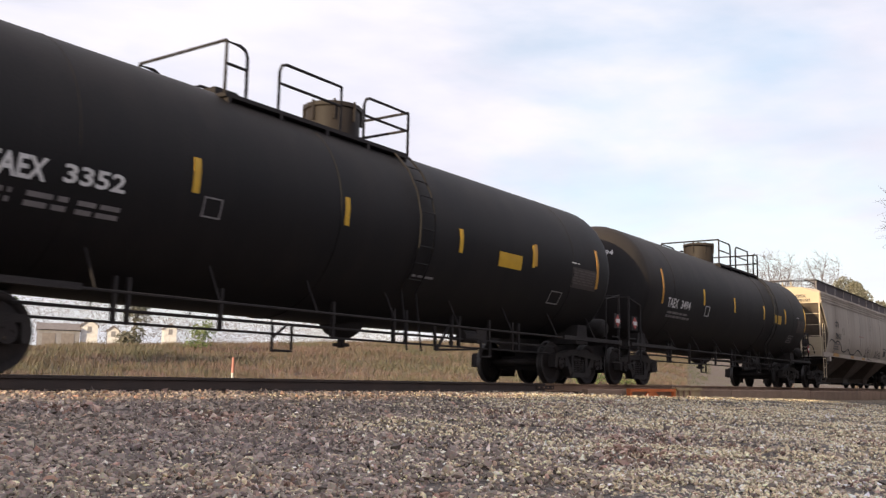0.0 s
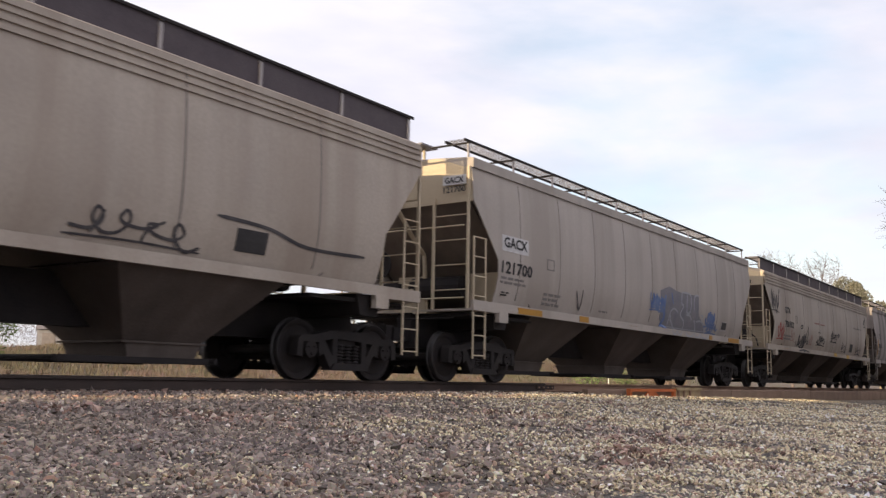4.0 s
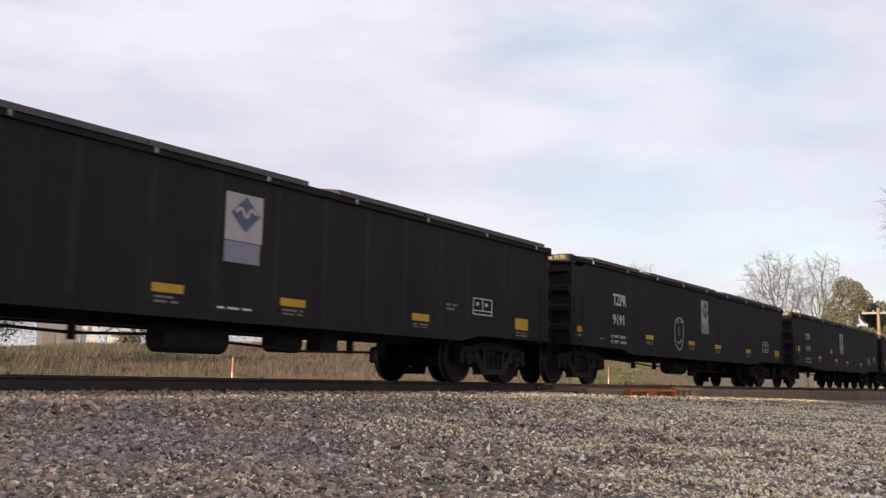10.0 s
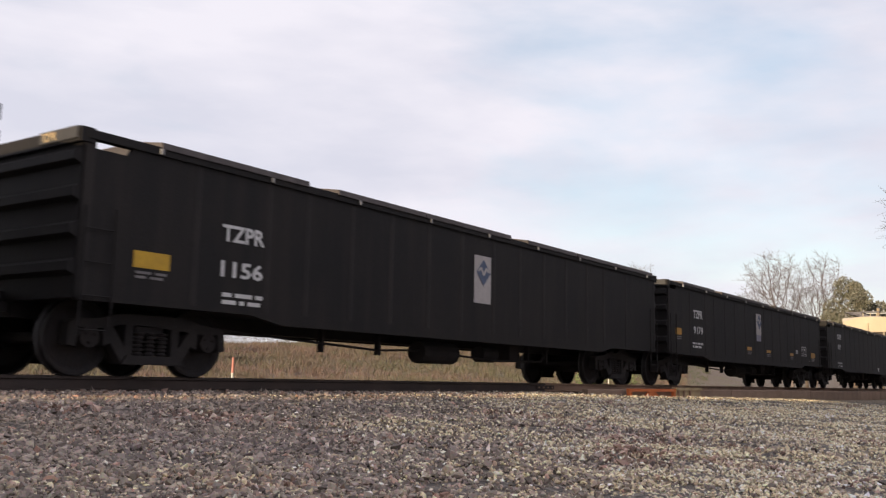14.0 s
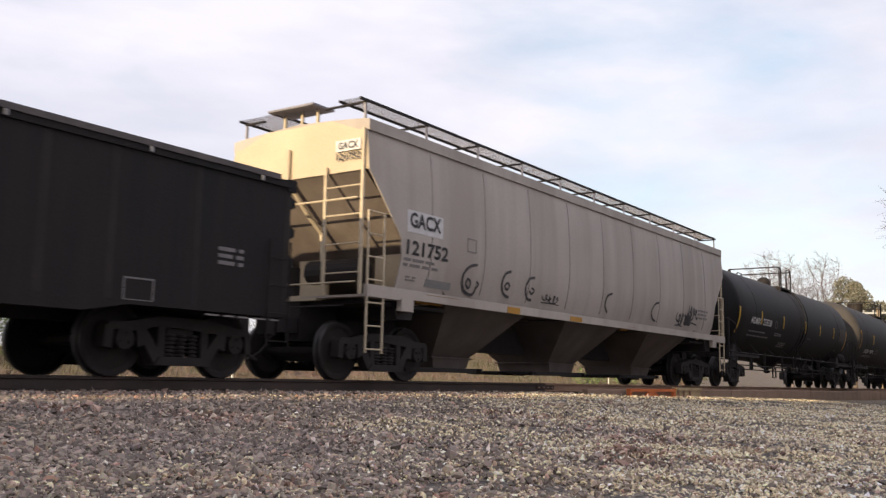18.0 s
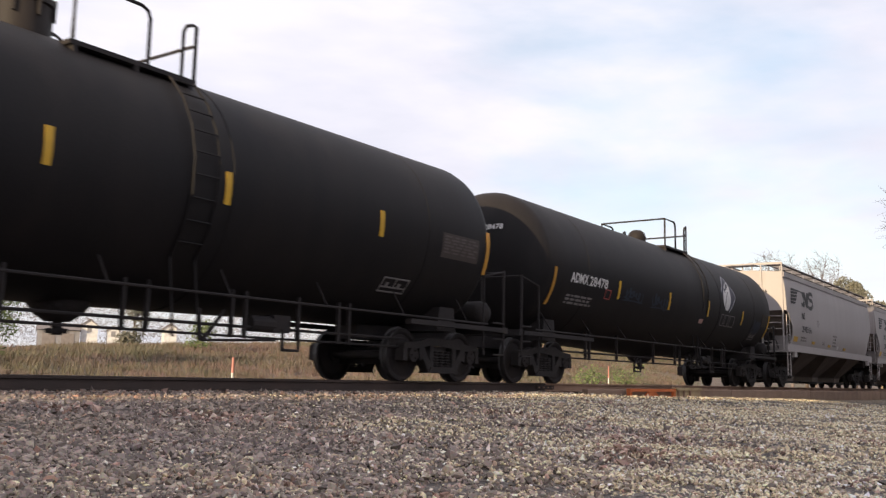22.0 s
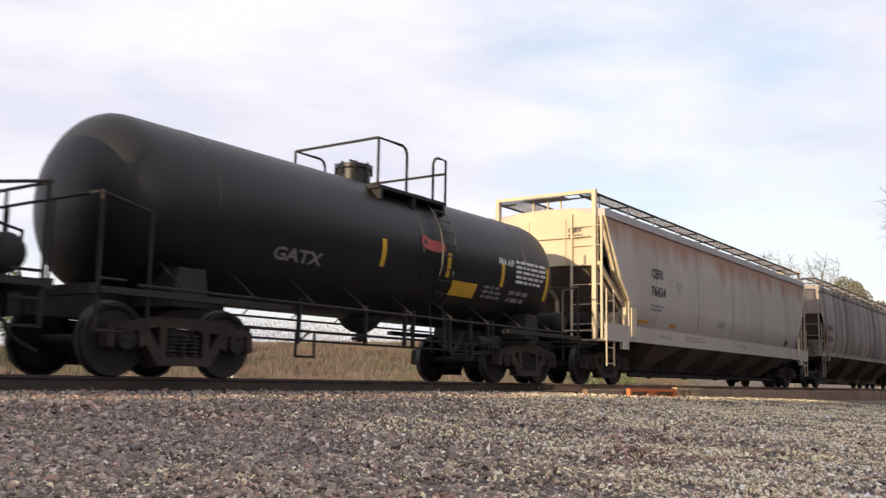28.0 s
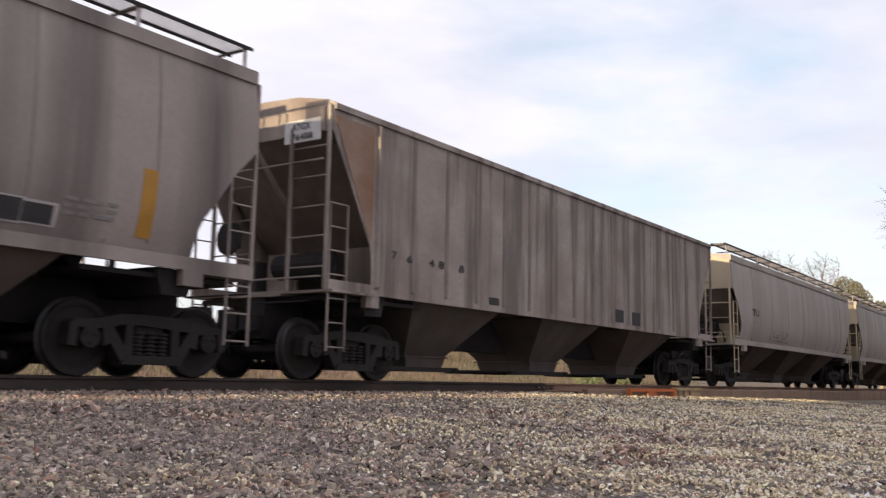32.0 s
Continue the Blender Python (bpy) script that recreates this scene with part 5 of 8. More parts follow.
    if board == "rails":
        for e in (-1, 1):
            part("top_cross_bar", Geo().box(e * (h + 0.05) - 0.04, e * (h + 0.05) + 0.04, -1.5, 1.5, zb - 0.03, zb + 0.05), end_paint, car)
        g = Geo()
        for s in (-1, 1):
            g.rod((-h, s * 1.42, zb), (h, s * 1.42, zb), 0.02, 5)
        part("board_edge", g, GRATING, car)
    hatch = Geo()
    for k in range(6):
        x = -h + 1.0 + k * (length - 2.0) / 6
        hatch.loft([[(a, -0.28, top + 0.26), (a, -0.25, top + 0.38), (a, 0.25, top + 0.38), (a, 0.28, top + 0.26)] for a in (x, x + (length - 2.0) / 6 - 0.08)])
    part("roof_hatch", hatch, paint, car)
    brake = Geo().lathe([(0.02, -h - 0.2), (0.28, -h - 0.2), (0.28, -h - 0.17), (0.02, -h - 0.17)], 16, "x", (0, 0.45, 2.2)).box(-h - 0.17, -h, 0.37, 0.53, 2.05, 2.35)
    part("hand_brake", brake, UNDER, car)
    if ribs:
        for s in (-1, 1):
            for k in range(ribs):
                x = -h + 1.1 + (length - 2.2) * k / (ribs - 1)
                g = Geo()
                out = bulge + (0.06 if k == 0 else 0.022)
                g.hexa([(x - 0.05, s * (bulge + 0.0), sill), (x + 0.05, s * (bulge + 0.0), sill), (x + 0.035, s * out, sill + 0.03), (x - 0.035, s * out, sill + 0.03),
                        (x - 0.05, s * (bulge + 0.0), top - 0.08), (x + 0.05, s * (bulge + 0.0), top - 0.08), (x + 0.035, s * out, top - 0.1), (x - 0.035, s * out, top - 0.1)])
                # only the first rib keeps the car's full paint, to show sunlit
                part("side_rib", g, paint if k == 0 else RIB, car)
    elif seams:
        for k in range(1, seams):
            x = -h + length * k / seams
            g = Geo()
            skin.bar(g, x / STRETCH - 0.012, x / STRETCH + 0.012, sill + 0.17, top - 0.08, 0.002)
            part("panel_seam", g, SEAM, car)
    for k in range(lips):
        g = Geo()
        for s in (-1, 1):
            z = top - 0.16 - 0.11 * k
            y = -side(z)[0]
            g.box(-h + 0.02, h - 0.02, min(s * (y - 0.02), s * (y + 0.03)), max(s * (y - 0.02), s * (y + 0.03)), z, z + 0.035)
        part("eave_rib", g, paint, car)
    if frame_posts:
        for e in (-1, 1):
            for s in (-1, 1):
                part("corner_post", Geo().box(e * (h + 0.06) - 0.05, e * (h + 0.06) + 0.05, s * 1.32 - 0.05, s * 1.32 + 0.05, sill - 0.1, zb + 0.0), end_paint, car)
            for s in (-1, 1):
                edge = [(a, z) for z, a in cut] + [(cut[-1][1], sill + 0.07)]
                g = Geo().loft([[(e * (h - a), s * (bulge - 0.03), z), (e * (h - a) - e * 0.02, s * (bulge - 0.03), z), (e * (h - a - 0.06), s * (bulge - 0.27), z), (e * (h - a - 0.04), s * (bulge - 0.27), z)] for a, z in edge])
                part("wing_flange", g, end_paint, car)
                part("slope_flange", Geo().rod((e * (h + 0.02), s * (bulge - 0.2), 2.8), (e * (h - 1.3), s * (bulge - 0.2), 1.95), 0.06, 4), end_paint, car)
                part("corner_plate", Geo().box(min(e * (h - 1.33), e * (h - 1.6)), max(e * (h - 1.33), e * (h - 1.6)), min(s * bulge, s * (bulge + 0.03)), max(s * bulge, s * (bulge + 0.03)), 1.15, 1.85), end_paint, car)
            part("top_cross_bar", Geo().box(e * (h + 0.06) - 0.05, e * (h + 0.06) + 0.05, -1.37, 1.37, zb + 0.001, zb + 0.08), end_paint, car)
    running_gear(car, u, length, inset, True, casting, sill_low)
    return car, skin, h


# -- gondola --
def gondola(label, u, length, top=2.775, floor_z=0.86, cover=True, inset=1.4):
    car = new_car(label, "gondola", u)
    h, w = length / 2, 1.5
    g = Geo()
    g.box(-h, h, -w + 0.03, w - 0.03, floor_z + 0.02, floor_z + 0.1)
    part("floor_plate", g, UNDER, car)
    for s in (-1, 1):
        # the wall stops short of the chord at the front corner, where a slot lets the sky through
        g = Geo().prism([(-h, floor_z), (h, floor_z), (h, top - 0.1), (-h + 0.62, top - 0.1), (-h + 0.55, top - 0.2), (-h, top - 0.2)], s * w - 0.025, s * w + 0.025)
        wall = part("side_wall", g, GONDOLA_BLACK, car)
        part("top_chord", Geo().box(-h, h, s * w - 0.06, s * w + 0.06, top - 0.1, top), GONDOLA_BLACK, wall)
        part("side_sill", Geo().prism([(-h, floor_z + 0.03), (h, floor_z + 0.03), (h, floor_z - 0.02), (h - 2.6, floor_z - 0.02), (h - 3.2, floor_z - 0.13), (-h + 3.2, floor_z - 0.13), (-h + 2.6, floor_z - 0.02), (-h, floor_z - 0.02)], s * w - 0.04, s * w + 0.055), GONDOLA_BLACK, wall)
        for x in (-h + 0.06, -6.46, -5.25, -4.5, -3.55, -2.6, -1.6, -0.62, 0.43, 1.38, 2.32, 3.28, 4.25, 5.1, 6.3, h - 0.06):
            x *= 1.0 if abs(abs(x) - h) < 0.1 else STRETCH
            g = Geo().hexa([(x - 0.07, s * (w + 0.02), floor_z), (x + 0.07, s * (w + 0.02), floor_z), (x + 0.04, s * (w + 0.031), floor_z + 0.02), (x - 0.04, s * (w + 0.031), floor_z + 0.02),
                            (x - 0.07, s * (w + 0.02), top - 0.1), (x + 0.07, s * (w + 0.02), top - 0.1), (x + 0.04, s * (w + 0.031), top - 0.12), (x - 0.04, s * (w + 0.031), top - 0.12)])
            part("side_post", g, GONDOLA_RIB, wall)
    for e in (-1, 1):
        g = Geo().box(e * h - 0.03, e * h + 0.03, -w, w, floor_z, top - 0.14)
        end = part("end_wall", g, GONDOLA_BLACK, car)
        g = Geo()
        for k in range(4):
            z = floor_z + 0.25 + k * 0.42
            g.hexa([(e * (h + 0.02), -w, z), (e * (h + 0.02), w, z), (e * (h + 0.02), w, z + 0.2), (e * (h + 0.02), -w, z + 0.2),
                    (e * (h + 0.12), -w, z + 0.05), (e * (h + 0.12), w, z + 0.05), (e * (h + 0.12), w, z + 0.15), (e * (h + 0.12), -w, z + 0.15)])
        g.box(e * h - 0.09, e * h + 0.09, -w - 0.05, w + 0.05, top - 0.15, top + 0.02)
        part("end_ribs", g, GONDOLA_BLACK, end)
        g = Geo()
        ladder(g, e * (h - 0.02), e * (h - 0.42), -w - 0.08, 0.45, 1.9, 0.38, 0.009)
        part("side_ladder", g, GONDOLA_BLACK, car)
    if cover:
        edges = [(-h + 1.0, -h + 3.6), (-h + 4.25, -h + length * 0.39), (-h + length * 0.392, -h + length * 0.56), (-h + length * 0.60, -h + length * 0.73), (-h + length * 0.733, h - 0.25)]
        for a, b in edges:
            g = Geo()
            g.loft([[(x, -w - 0.08, top - 0.02), (x, -w - 0.07, top + 0.06), (x, -w + 0.4, top + 0.13), (x, w - 0.4, top + 0.13), (x, w + 0.07, top + 0.06), (x, w + 0.08, top - 0.02)] for x in (a, b)])
            part("load_cover", g, GONDOLA_TOP, car, "worn grey-brown cover panel")
        for k in range(9):
            x = -h + 1.0 + k * (length - 1.6) / 8
            part("cover_clip", Geo().box(x - 0.02, x + 0.02, -w - 0.09, -w - 0.062, top - 0.09, top - 0.025), CLIP, car)
    # brake gear under the floor
    g = Geo()
    g.rod((-0.9, -0.75, 0.52), (0.2, -0.75, 0.52), 0.2, 14).rod((1.2, -0.7, 0.55), (1.75, -0.7, 0.55), 0.16, 12).box(2.1, 2.5, -0.9, -0.6, 0.45, 0.75)
    g.pipe([(-h + 2.4, -0.9, 0.66), (-2.2, -0.9, 0.5), (-0.9, -0.8, 0.55)], 0.02).pipe([(0.2, -0.8, 0.5), (1.6, -0.95, 0.42), (3.4, -0.9, 0.46), (3.9, -0.9, 0.8)], 0.02)
    for x in (-3.6, -2.2, 2.8, 3.6):
        g.box(x - 0.03, x + 0.03, -0.95, -0.85, 0.42, 0.8)
    part("brake_gear", g, UNDER, car)
    running_gear(car, u, length, inset)
    skin = Skin(lambda z, x: (-w - 0.025, -1.0, 0.0))
    return car, skin, h


# -- tank car --
def tank_car(label, u, length, radius=1.60, axis=2.58, trucks=14.55, paint=None, dome_x=0.15, dome=("drum", 0.42, 0.5), deck=(-0.15, 1.6),
             hoops=((-0.1, 0.7, False, False), (1.4, 1.57, True, False)), crosses=((-0.1, 0.55), (1.57, 0.28)), rail_up=0.55, head=0.62, seams=(0.05,), dusty=False, sag=(0.04, 0.06), rail_z=1.08, pipe_z=(0.72, 0.58), casting=None):
    """A tank car; sag is by how much the shell widens and its axis sinks towards the middle."""
    car = new_car(label, "tank car", u)
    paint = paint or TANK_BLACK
    h = length / 2
    n = 48
    prof = [(0.02, -h)] + [(radius * math.sin(a) ** 0.8, -h + head * (1 - math.cos(a))) for a in [math.pi / 2 * k / 8 for k in range(1, 9)]]
    prof += [(radius, -h + head + (length - 2 * head) * k / 20) for k in range(1, 20)] + [(r, -x) for r, x in reversed(prof)]

    def girth(x):
        w = max(0.0, 1.0 - abs(x) / (h - head))
        return radius + sag[0] * w, axis - sag[1] * w

    def hoop_ring(x, r, a):
        return [(x, r * math.cos(2 * math.pi * i / n), a + r * math.sin(2 * math.pi * i / n)) for i in range(n)]

    def band_round(x, half, proud):
        r, a = girth(x)
        return Geo().loft([hoop_ring(x - half, r - 0.01, a), hoop_ring(x - half * 0.8, r + proud, a), hoop_ring(x + half * 0.8, r + proud, a), hoop_ring(x + half, r - 0.01, a)])

    g = Geo().loft([hoop_ring(x, r + girth(x)[0] - radius, girth(x)[1]) for r, x in prof])
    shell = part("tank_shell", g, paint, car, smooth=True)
    if dusty:
        g = Geo()
        g.lathe([(radius * math.sin(a) ** 0.8 + 0.006, -h - 0.004 + head * (1 - math.cos(a))) for a in [math.pi / 2 * k / 8 for k in range(3, 9)]] + [(radius + 0.006, -h + head + 0.1), (radius - 0.01, -h + head + 0.1), (radius * 0.6, -h + 0.3)], n, "x", (0, 0, axis))
        part("head_shield", g, TANK_DUSTY, car, "dusty grey-brown head jacket", smooth=True)
    for f in seams:
        part("jacket_band", band_round(f * length, 0.05, 0.009), paint, shell, smooth=True)
    for f in (-0.36, 0.36):
        part("jacket_seam", band_round(f * length, 0.02, 0.005), paint, shell, smooth=True)
    tx = trucks / 2
    sill_z = 1.0
    for e in (-1, 1):
        # stub sill, saddle, end sill with corner posts and rails
        g = Geo().box(min(e * (tx - 1.4), e * (h + 0.5)), max(e * (tx - 1.4), e * (h + 0.5)), -0.22, 0.22, 0.72, sill_z + 0.06)
        g.prism([(e * tx - 0.3, 0.9), (e * tx + 0.3, 0.9), (e * tx + 0.22, axis - radius + 0.35), (e * tx - 0.22, axis - radius + 0.35)], -1.15, 1.15)
        part("saddle", g, UNDER, car)
        part("end_sill", Geo().box(e * (h + 0.42) - 0.06, e * (h + 0.42) + 0.06, -1.45, 1.45, 0.93, 1.05), UNDER, car)
        for s in (-1, 1):
            part("end_walkway", Geo().box(min(e * (tx - 1.5), e * (h + 0.355)), max(e * (tx - 1.5), e * (h + 0.355)), s * 1.42 - 0.07, s * 1.42 + 0.07, 0.95, 1.03), UNDER, car)
            step = Geo().rod((e * (h + 0.36), s * 1.42, 0.5), (e * (h + 0.36), s * 1.42, 2.15), 0.028, 6).rod((e * (h - 0.35), s * 1.42, 0.5), (e * (h - 0.35), s * 1.42, 2.0), 0.022, 6)
            step.rod((e * (h + 0.36), s * 1.42, 2.12), (e * (h - 0.35), s * 1.42, 1.98), 0.02, 6)
            step = part("corner_handrail", step, UNDER, car)
            for k in range(3):
                part("step_rung", Geo().rod((e * (h + 0.36), s * 1.42, 0.52 + 0.3 * k), (e * (h - 0.02), s * 1.42, 0.52 + 0.3 * k), 0.018, 5), UNDER, step)
        g = Geo().rod((e * (h + 0.40), -1.42, 2.12), (e * (h + 0.40), 1.42, 2.12), 0.02, 6)
        g.rod((e * (h + 0.40), -0.5, 1.0), (e * (h + 0.40), -0.5, 2.12), 0.02, 6).rod((e * (h + 0.40), 0.5, 1.0), (e * (h + 0.40), 0.5, 2.12), 0.02, 6)
        part("end_handrail", g, UNDER, car)
    g = Geo()
    for s in (-1, 1):
        yr = s * 1.42
        g.rod((-h + 0.2, yr, rail_z), (h - 0.2, yr, rail_z), 0.02, 6)
        for k in range(9):
            x = -h + 0.9 + (length - 1.8) * k / 8
            r, a = girth(x)
            g.rod((x, yr, rail_z), (x, s * r * 0.72, a - r * 0.66), 0.014, 5)
    part("side_handrail", g, UNDER, car)
    # two long pipes under the belly, hung on pairs of straps, a lever frame, a step and the outlet
    g = Geo()
    a, b = -tx + 1.0, tx - 1.0
    zu, zd = pipe_z
    g.rod((a, -0.95, zu), (b, -0.95, zu), 0.022, 6).rod((a, -0.95, zd), (b, -0.95, zd), 0.018, 6)
    part("train_pipe", g, UNDER, car)
    q = length / 16.7
    for x in (-5.0, -4.8, -3.3, -1.0, 0.55, 0.9, 2.3, 2.55, 3.6, 4.5, 4.75):
        part("pipe_strap", Geo().box(x * q - 0.025, x * q + 0.025, -0.98, -0.92, zd - 0.02, 1.22 if abs(x * q) < tx - 1.2 else zu + 0.02), UNDER, car)
    g = Geo().pipe([(-2.3, -0.95, zu), (-2.3, -0.95, zd - 0.24), (-1.9, -0.95, zd - 0.24), (-1.9, -0.95, zu)], 0.026)
    g.rod((-2.28, -0.95, zd - 0.05), (-2.0, -0.95, zu), 0.02, 5)
    part("hanging_step", g, UNDER, car)
    g = Geo().rod((1.75, -0.95, zu + 0.2), (1.8, -0.95, zd - 0.08), 0.035, 6).rod((2.2, -0.95, zu + 0.2), (1.84, -0.95, zd - 0.08), 0.03, 6).rod((1.8, -0.95, zd - 0.08), (3.2, -0.95, zd - 0.02), 0.02, 5)
    part("brake_lever", g, UNDER, car)
    part("brake_cylinder", Geo().rod((2.7, -0.9, zu + 0.06), (3.15, -0.9, zu + 0.06), 0.12, 12).box(3.1, 3.45, -1.0, -0.8, zu - 0.05, zu + 0.2), UNDER, car)
    part("retainer_box", Geo().pipe([(3.25 * q, -1.0, zu), (3.25 * q, -1.0, zd - 0.16), (3.58 * q, -1.0, zd - 0.16), (3.58 * q, -1.0, zu)], 0.03), UNDER, car)
    zb_, ab = girth(0.3)
    low = ab - zb_
    g = Geo().lathe([(0.02, low - 0.22), (0.16, low - 0.21), (0.30, low - 0.12), (0.40, low + 0.02), (0.40, low + 0.12), (0.02, low + 0.12)], 18, "z", (0.3, 0, 0))
    g.rod((0.3, 0, low - 0.2), (0.3, 0, low - 0.38), 0.07, 10).box(0.2, 0.4, -0.1, 0.1, low - 0.36, low - 0.30)
    part("bottom_outlet", g, UNDER, car, smooth=True)
    # dome, platform and rails on top
    zt = axis + radius
    kind, dr, dh = dome
    g, clamps = Geo(), []
    if kind == "drum":
        g.lathe([(0.02, zt - 0.1), (dr, zt - 0.1), (dr, zt + dh - 0.12), (dr + 0.03, zt + dh - 0.1), (dr + 0.03, zt + dh - 0.03), (dr * 0.8, zt + dh), (0.02, zt + dh + 0.02)], 24, "z", (dome_x, 0, 0))
        for k in range(8):
            a = k * math.pi / 4
            clamps.append(Geo().rod((dome_x + (dr + 0.02) * math.cos(a), (dr + 0.02) * math.sin(a), zt + dh * 0.4), (dome_x + (dr + 0.02) * math.cos(a), (dr + 0.02) * math.sin(a), zt + dh), 0.025, 5))
        clamps.append(Geo().rod((dome_x - 0.12, 0, zt + dh + 0.06), (dome_x + 0.12, 0, zt + dh + 0.06), 0.02, 5))
    else:
        g.lathe([(0.02, zt - 0.1), (dr * 0.9, zt - 0.1), (dr, zt + dh * 0.3), (dr * 0.85, zt + dh * 0.7), (dr * 0.5, zt + dh * 0.92), (0.02, zt + dh)], 20, "z", (dome_x, 0, 0))
    dome_ob = part("manway_dome", g, paint, car, smooth=True)
    for c in clamps:
        part("cover_clamp", c, paint, dome_ob)
    p0, p1 = deck
    for s in (-1, 1):
        part("top_walkway", Geo().box(p0, p1, min(s * 1.0, s * 0.55), max(s * 1.0, s * 0.55), zt - 0.27, zt - 0.21), UNDER, car)
        n_b = max(2, int((p1 - p0) / 0.9) + 1)
        for k in range(n_b):
            x = p0 + 0.08 + (p1 - p0 - 0.16) * k / (n_b - 1)
            part("deck_bracket", Geo().box(x - 0.03, x + 0.03, min(s * 1.0, s * 0.5), max(s * 1.0, s * 0.5), zt - 0.45, zt - 0.271), UNDER, car)
    part("top_walkway", Geo().box(p1 - 0.35, p1, -0.54, 0.54, zt - 0.10, zt - 0.05), UNDER, car)
    zp, zr = zt - 0.22, zt + rail_up
    zm = zt + rail_up - 0.32

    def hoop(x0, x1, y, z1, rounded=0.14, mid=False, start_round=True):
        g = Geo()
        left = [(x0, y, zp), (x0, y, z1 - rounded), (x0 + rounded * 0.3, y, z1 - rounded * 0.3), (x0 + rounded, y, z1)] if start_round else [(x0, y, zp), (x0, y, z1)]
        right = [(x1 - rounded, y, z1), (x1 - rounded * 0.3, y, z1 - rounded * 0.3), (x1, y, z1 - rounded), (x1, y, zp)] if not start_round else [(x1, y, z1), (x1, y, zp)]
        g.pipe(left + right, 0.026, 6)
        if mid:
            g.rod((x0, y, zm), (x1, y, zm), 0.022, 6)
        part("safety_rail", g, UNDER, car)

    for x0, x1, first, mid in hoops:
        for y in (-0.97, 0.97):
            hoop(x0, x1, y, zr, mid=mid, start_round=first)
    for x, z in crosses:
        part("cross_rail", Geo().rod((x, -0.97, zt + z), (x, 0.97, zt + z), 0.024, 6), UNDER, car)
    ladder_x = deck[1] - 0.5
    for k in range(2):
        x = ladder_x + 0.4 * k
        lad = part("ladder_rail", Geo().pipe([(x, -math.sin(radians(a)) * (radius + 0.09), axis + math.cos(radians(a)) * (radius + 0.09)) for a in range(40, 131, 15)] + [(x, -radius * 0.9, 0.5)], 0.018), paint, car)
    for k in range(9):
        a = radians(42 + k * 10)
        part("rung", Geo().rod((ladder_x, -math.sin(a) * (radius + 0.09), axis + math.cos(a) * (radius + 0.09)), (ladder_x + 0.4, -math.sin(a) * (radius + 0.09), axis + math.cos(a) * (radius + 0.09)), 0.012, 5), paint, lad)
    prof_r = [(0.02, -1.22), (0.14, -1.20), (0.22, -1.12), (0.235, -1.0), (0.235, 0.0), (0.22, 0.12), (0.14, 0.2), (0.02, 0.22)]
    part("air_reservoir", Geo().lathe(prof_r, 16, "y", (h + 0.12, 0, 1.32)), TRUCK_STEEL, car, smooth=True)
    # trucks and couplers
    for s in (-1, 1):
        add_truck(car, s * tx, u, casting)
        put("coupler", shared("coupler", coupler_mesh), car, at=pose(s * (h + 0.35), 0, 0.86, 0, 0, 0 if s > 0 else 180))
        put("air_hose", shared("hose", hose_mesh), car, at=pose(s * (h + 0.35), 0, 0, 0, 0, 0 if s > 0 else 180))

    def side(z, x=0.0):
        r, a = girth(x)
        d = max(-0.98, min(0.98, (z - a) / r))
        c = math.sqrt(1 - d * d)
        return (-r * c, -c, d)

    return car, Skin(side), h


DIM = surface("dim_lettering", (0.085, 0.075, 0.07), 0.7, other=(0.05, 0.045, 0.04), scale=5.0, amount=0.6, bump=0.0)
SIGN_BLUE = surface("dull_blue_sign", (0.045, 0.045, 0.070), 0.6, other=(0.035, 0.034, 0.05), scale=3.0, amount=0.7, bump=0.0)
PANEL = surface("brown_data_panel", (0.060, 0.045, 0.040), 0.7, other=(0.042, 0.033, 0.031), scale=2.0, amount=0.8, bump=0.0)
PANEL_PRINT = surface("panel_print", (0.10, 0.082, 0.074), 0.7, other=(0.07, 0.056, 0.052), scale=5.0, amount=0.6, bump=0.0)
DARKBLUE = surface("dark_blue_spray", (0.018, 0.026, 0.045), 0.7, other=(0.015, 0.018, 0.026), scale=3.0, amount=0.7, bump=0.0)
DIMYEL = surface("dim_yellow_print", (0.06, 0.048, 0.034), 0.7, other=(0.08, 0.06, 0.03), scale=3.0, amount=0.7, bump=0.0)
PALE_PANEL = surface("pale_panel", (0.50, 0.45, 0.43), 0.6, other=(0.40, 0.36, 0.35), scale=4.0, amount=0.6, fine=30, fine_amount=0.3, bump=0.0)
BLUE_PANEL = surface("lilac_panel", (0.29, 0.275, 0.33), 0.6, other=(0.23, 0.22, 0.27), scale=4.0, amount=0.6, bump=0.0)
FILL = surface("grey_blue_spray_fill", (0.20, 0.195, 0.225), 0.7, other=(0.28, 0.26, 0.27), scale=2.5, amount=0.9, bump=0.0)
EMBLEM = surface("steel_blue_emblem", (0.085, 0.11, 0.18), 0.6, other=(0.12, 0.14, 0.20), scale=4.0, amount=0.7, bump=0.0)
BLUE_MIST = surface("pale_blue_spray", (0.20, 0.225, 0.25), 0.75, other=(0.25, 0.24, 0.235), scale=2.5, amount=0.9, bump=0.0)
SKY_PATCH = surface("painted_over_patch", (0.21, 0.215, 0.22), 0.7, other=(0.29, 0.265, 0.25), scale=1.5, amount=0.9, bump=0.0)
MARK_NAMES = {"text": "lettering", "bar": "reflector", "frame": "data_box", "print": "small_print", "tag": "sprayed_tag", "stroke": "sprayed_line", "diamond": "sign_emblem", "poly": "sign_block", "panel": "small_print", "fill": "sprayed_fill", "leaf": "sign_leaf"}


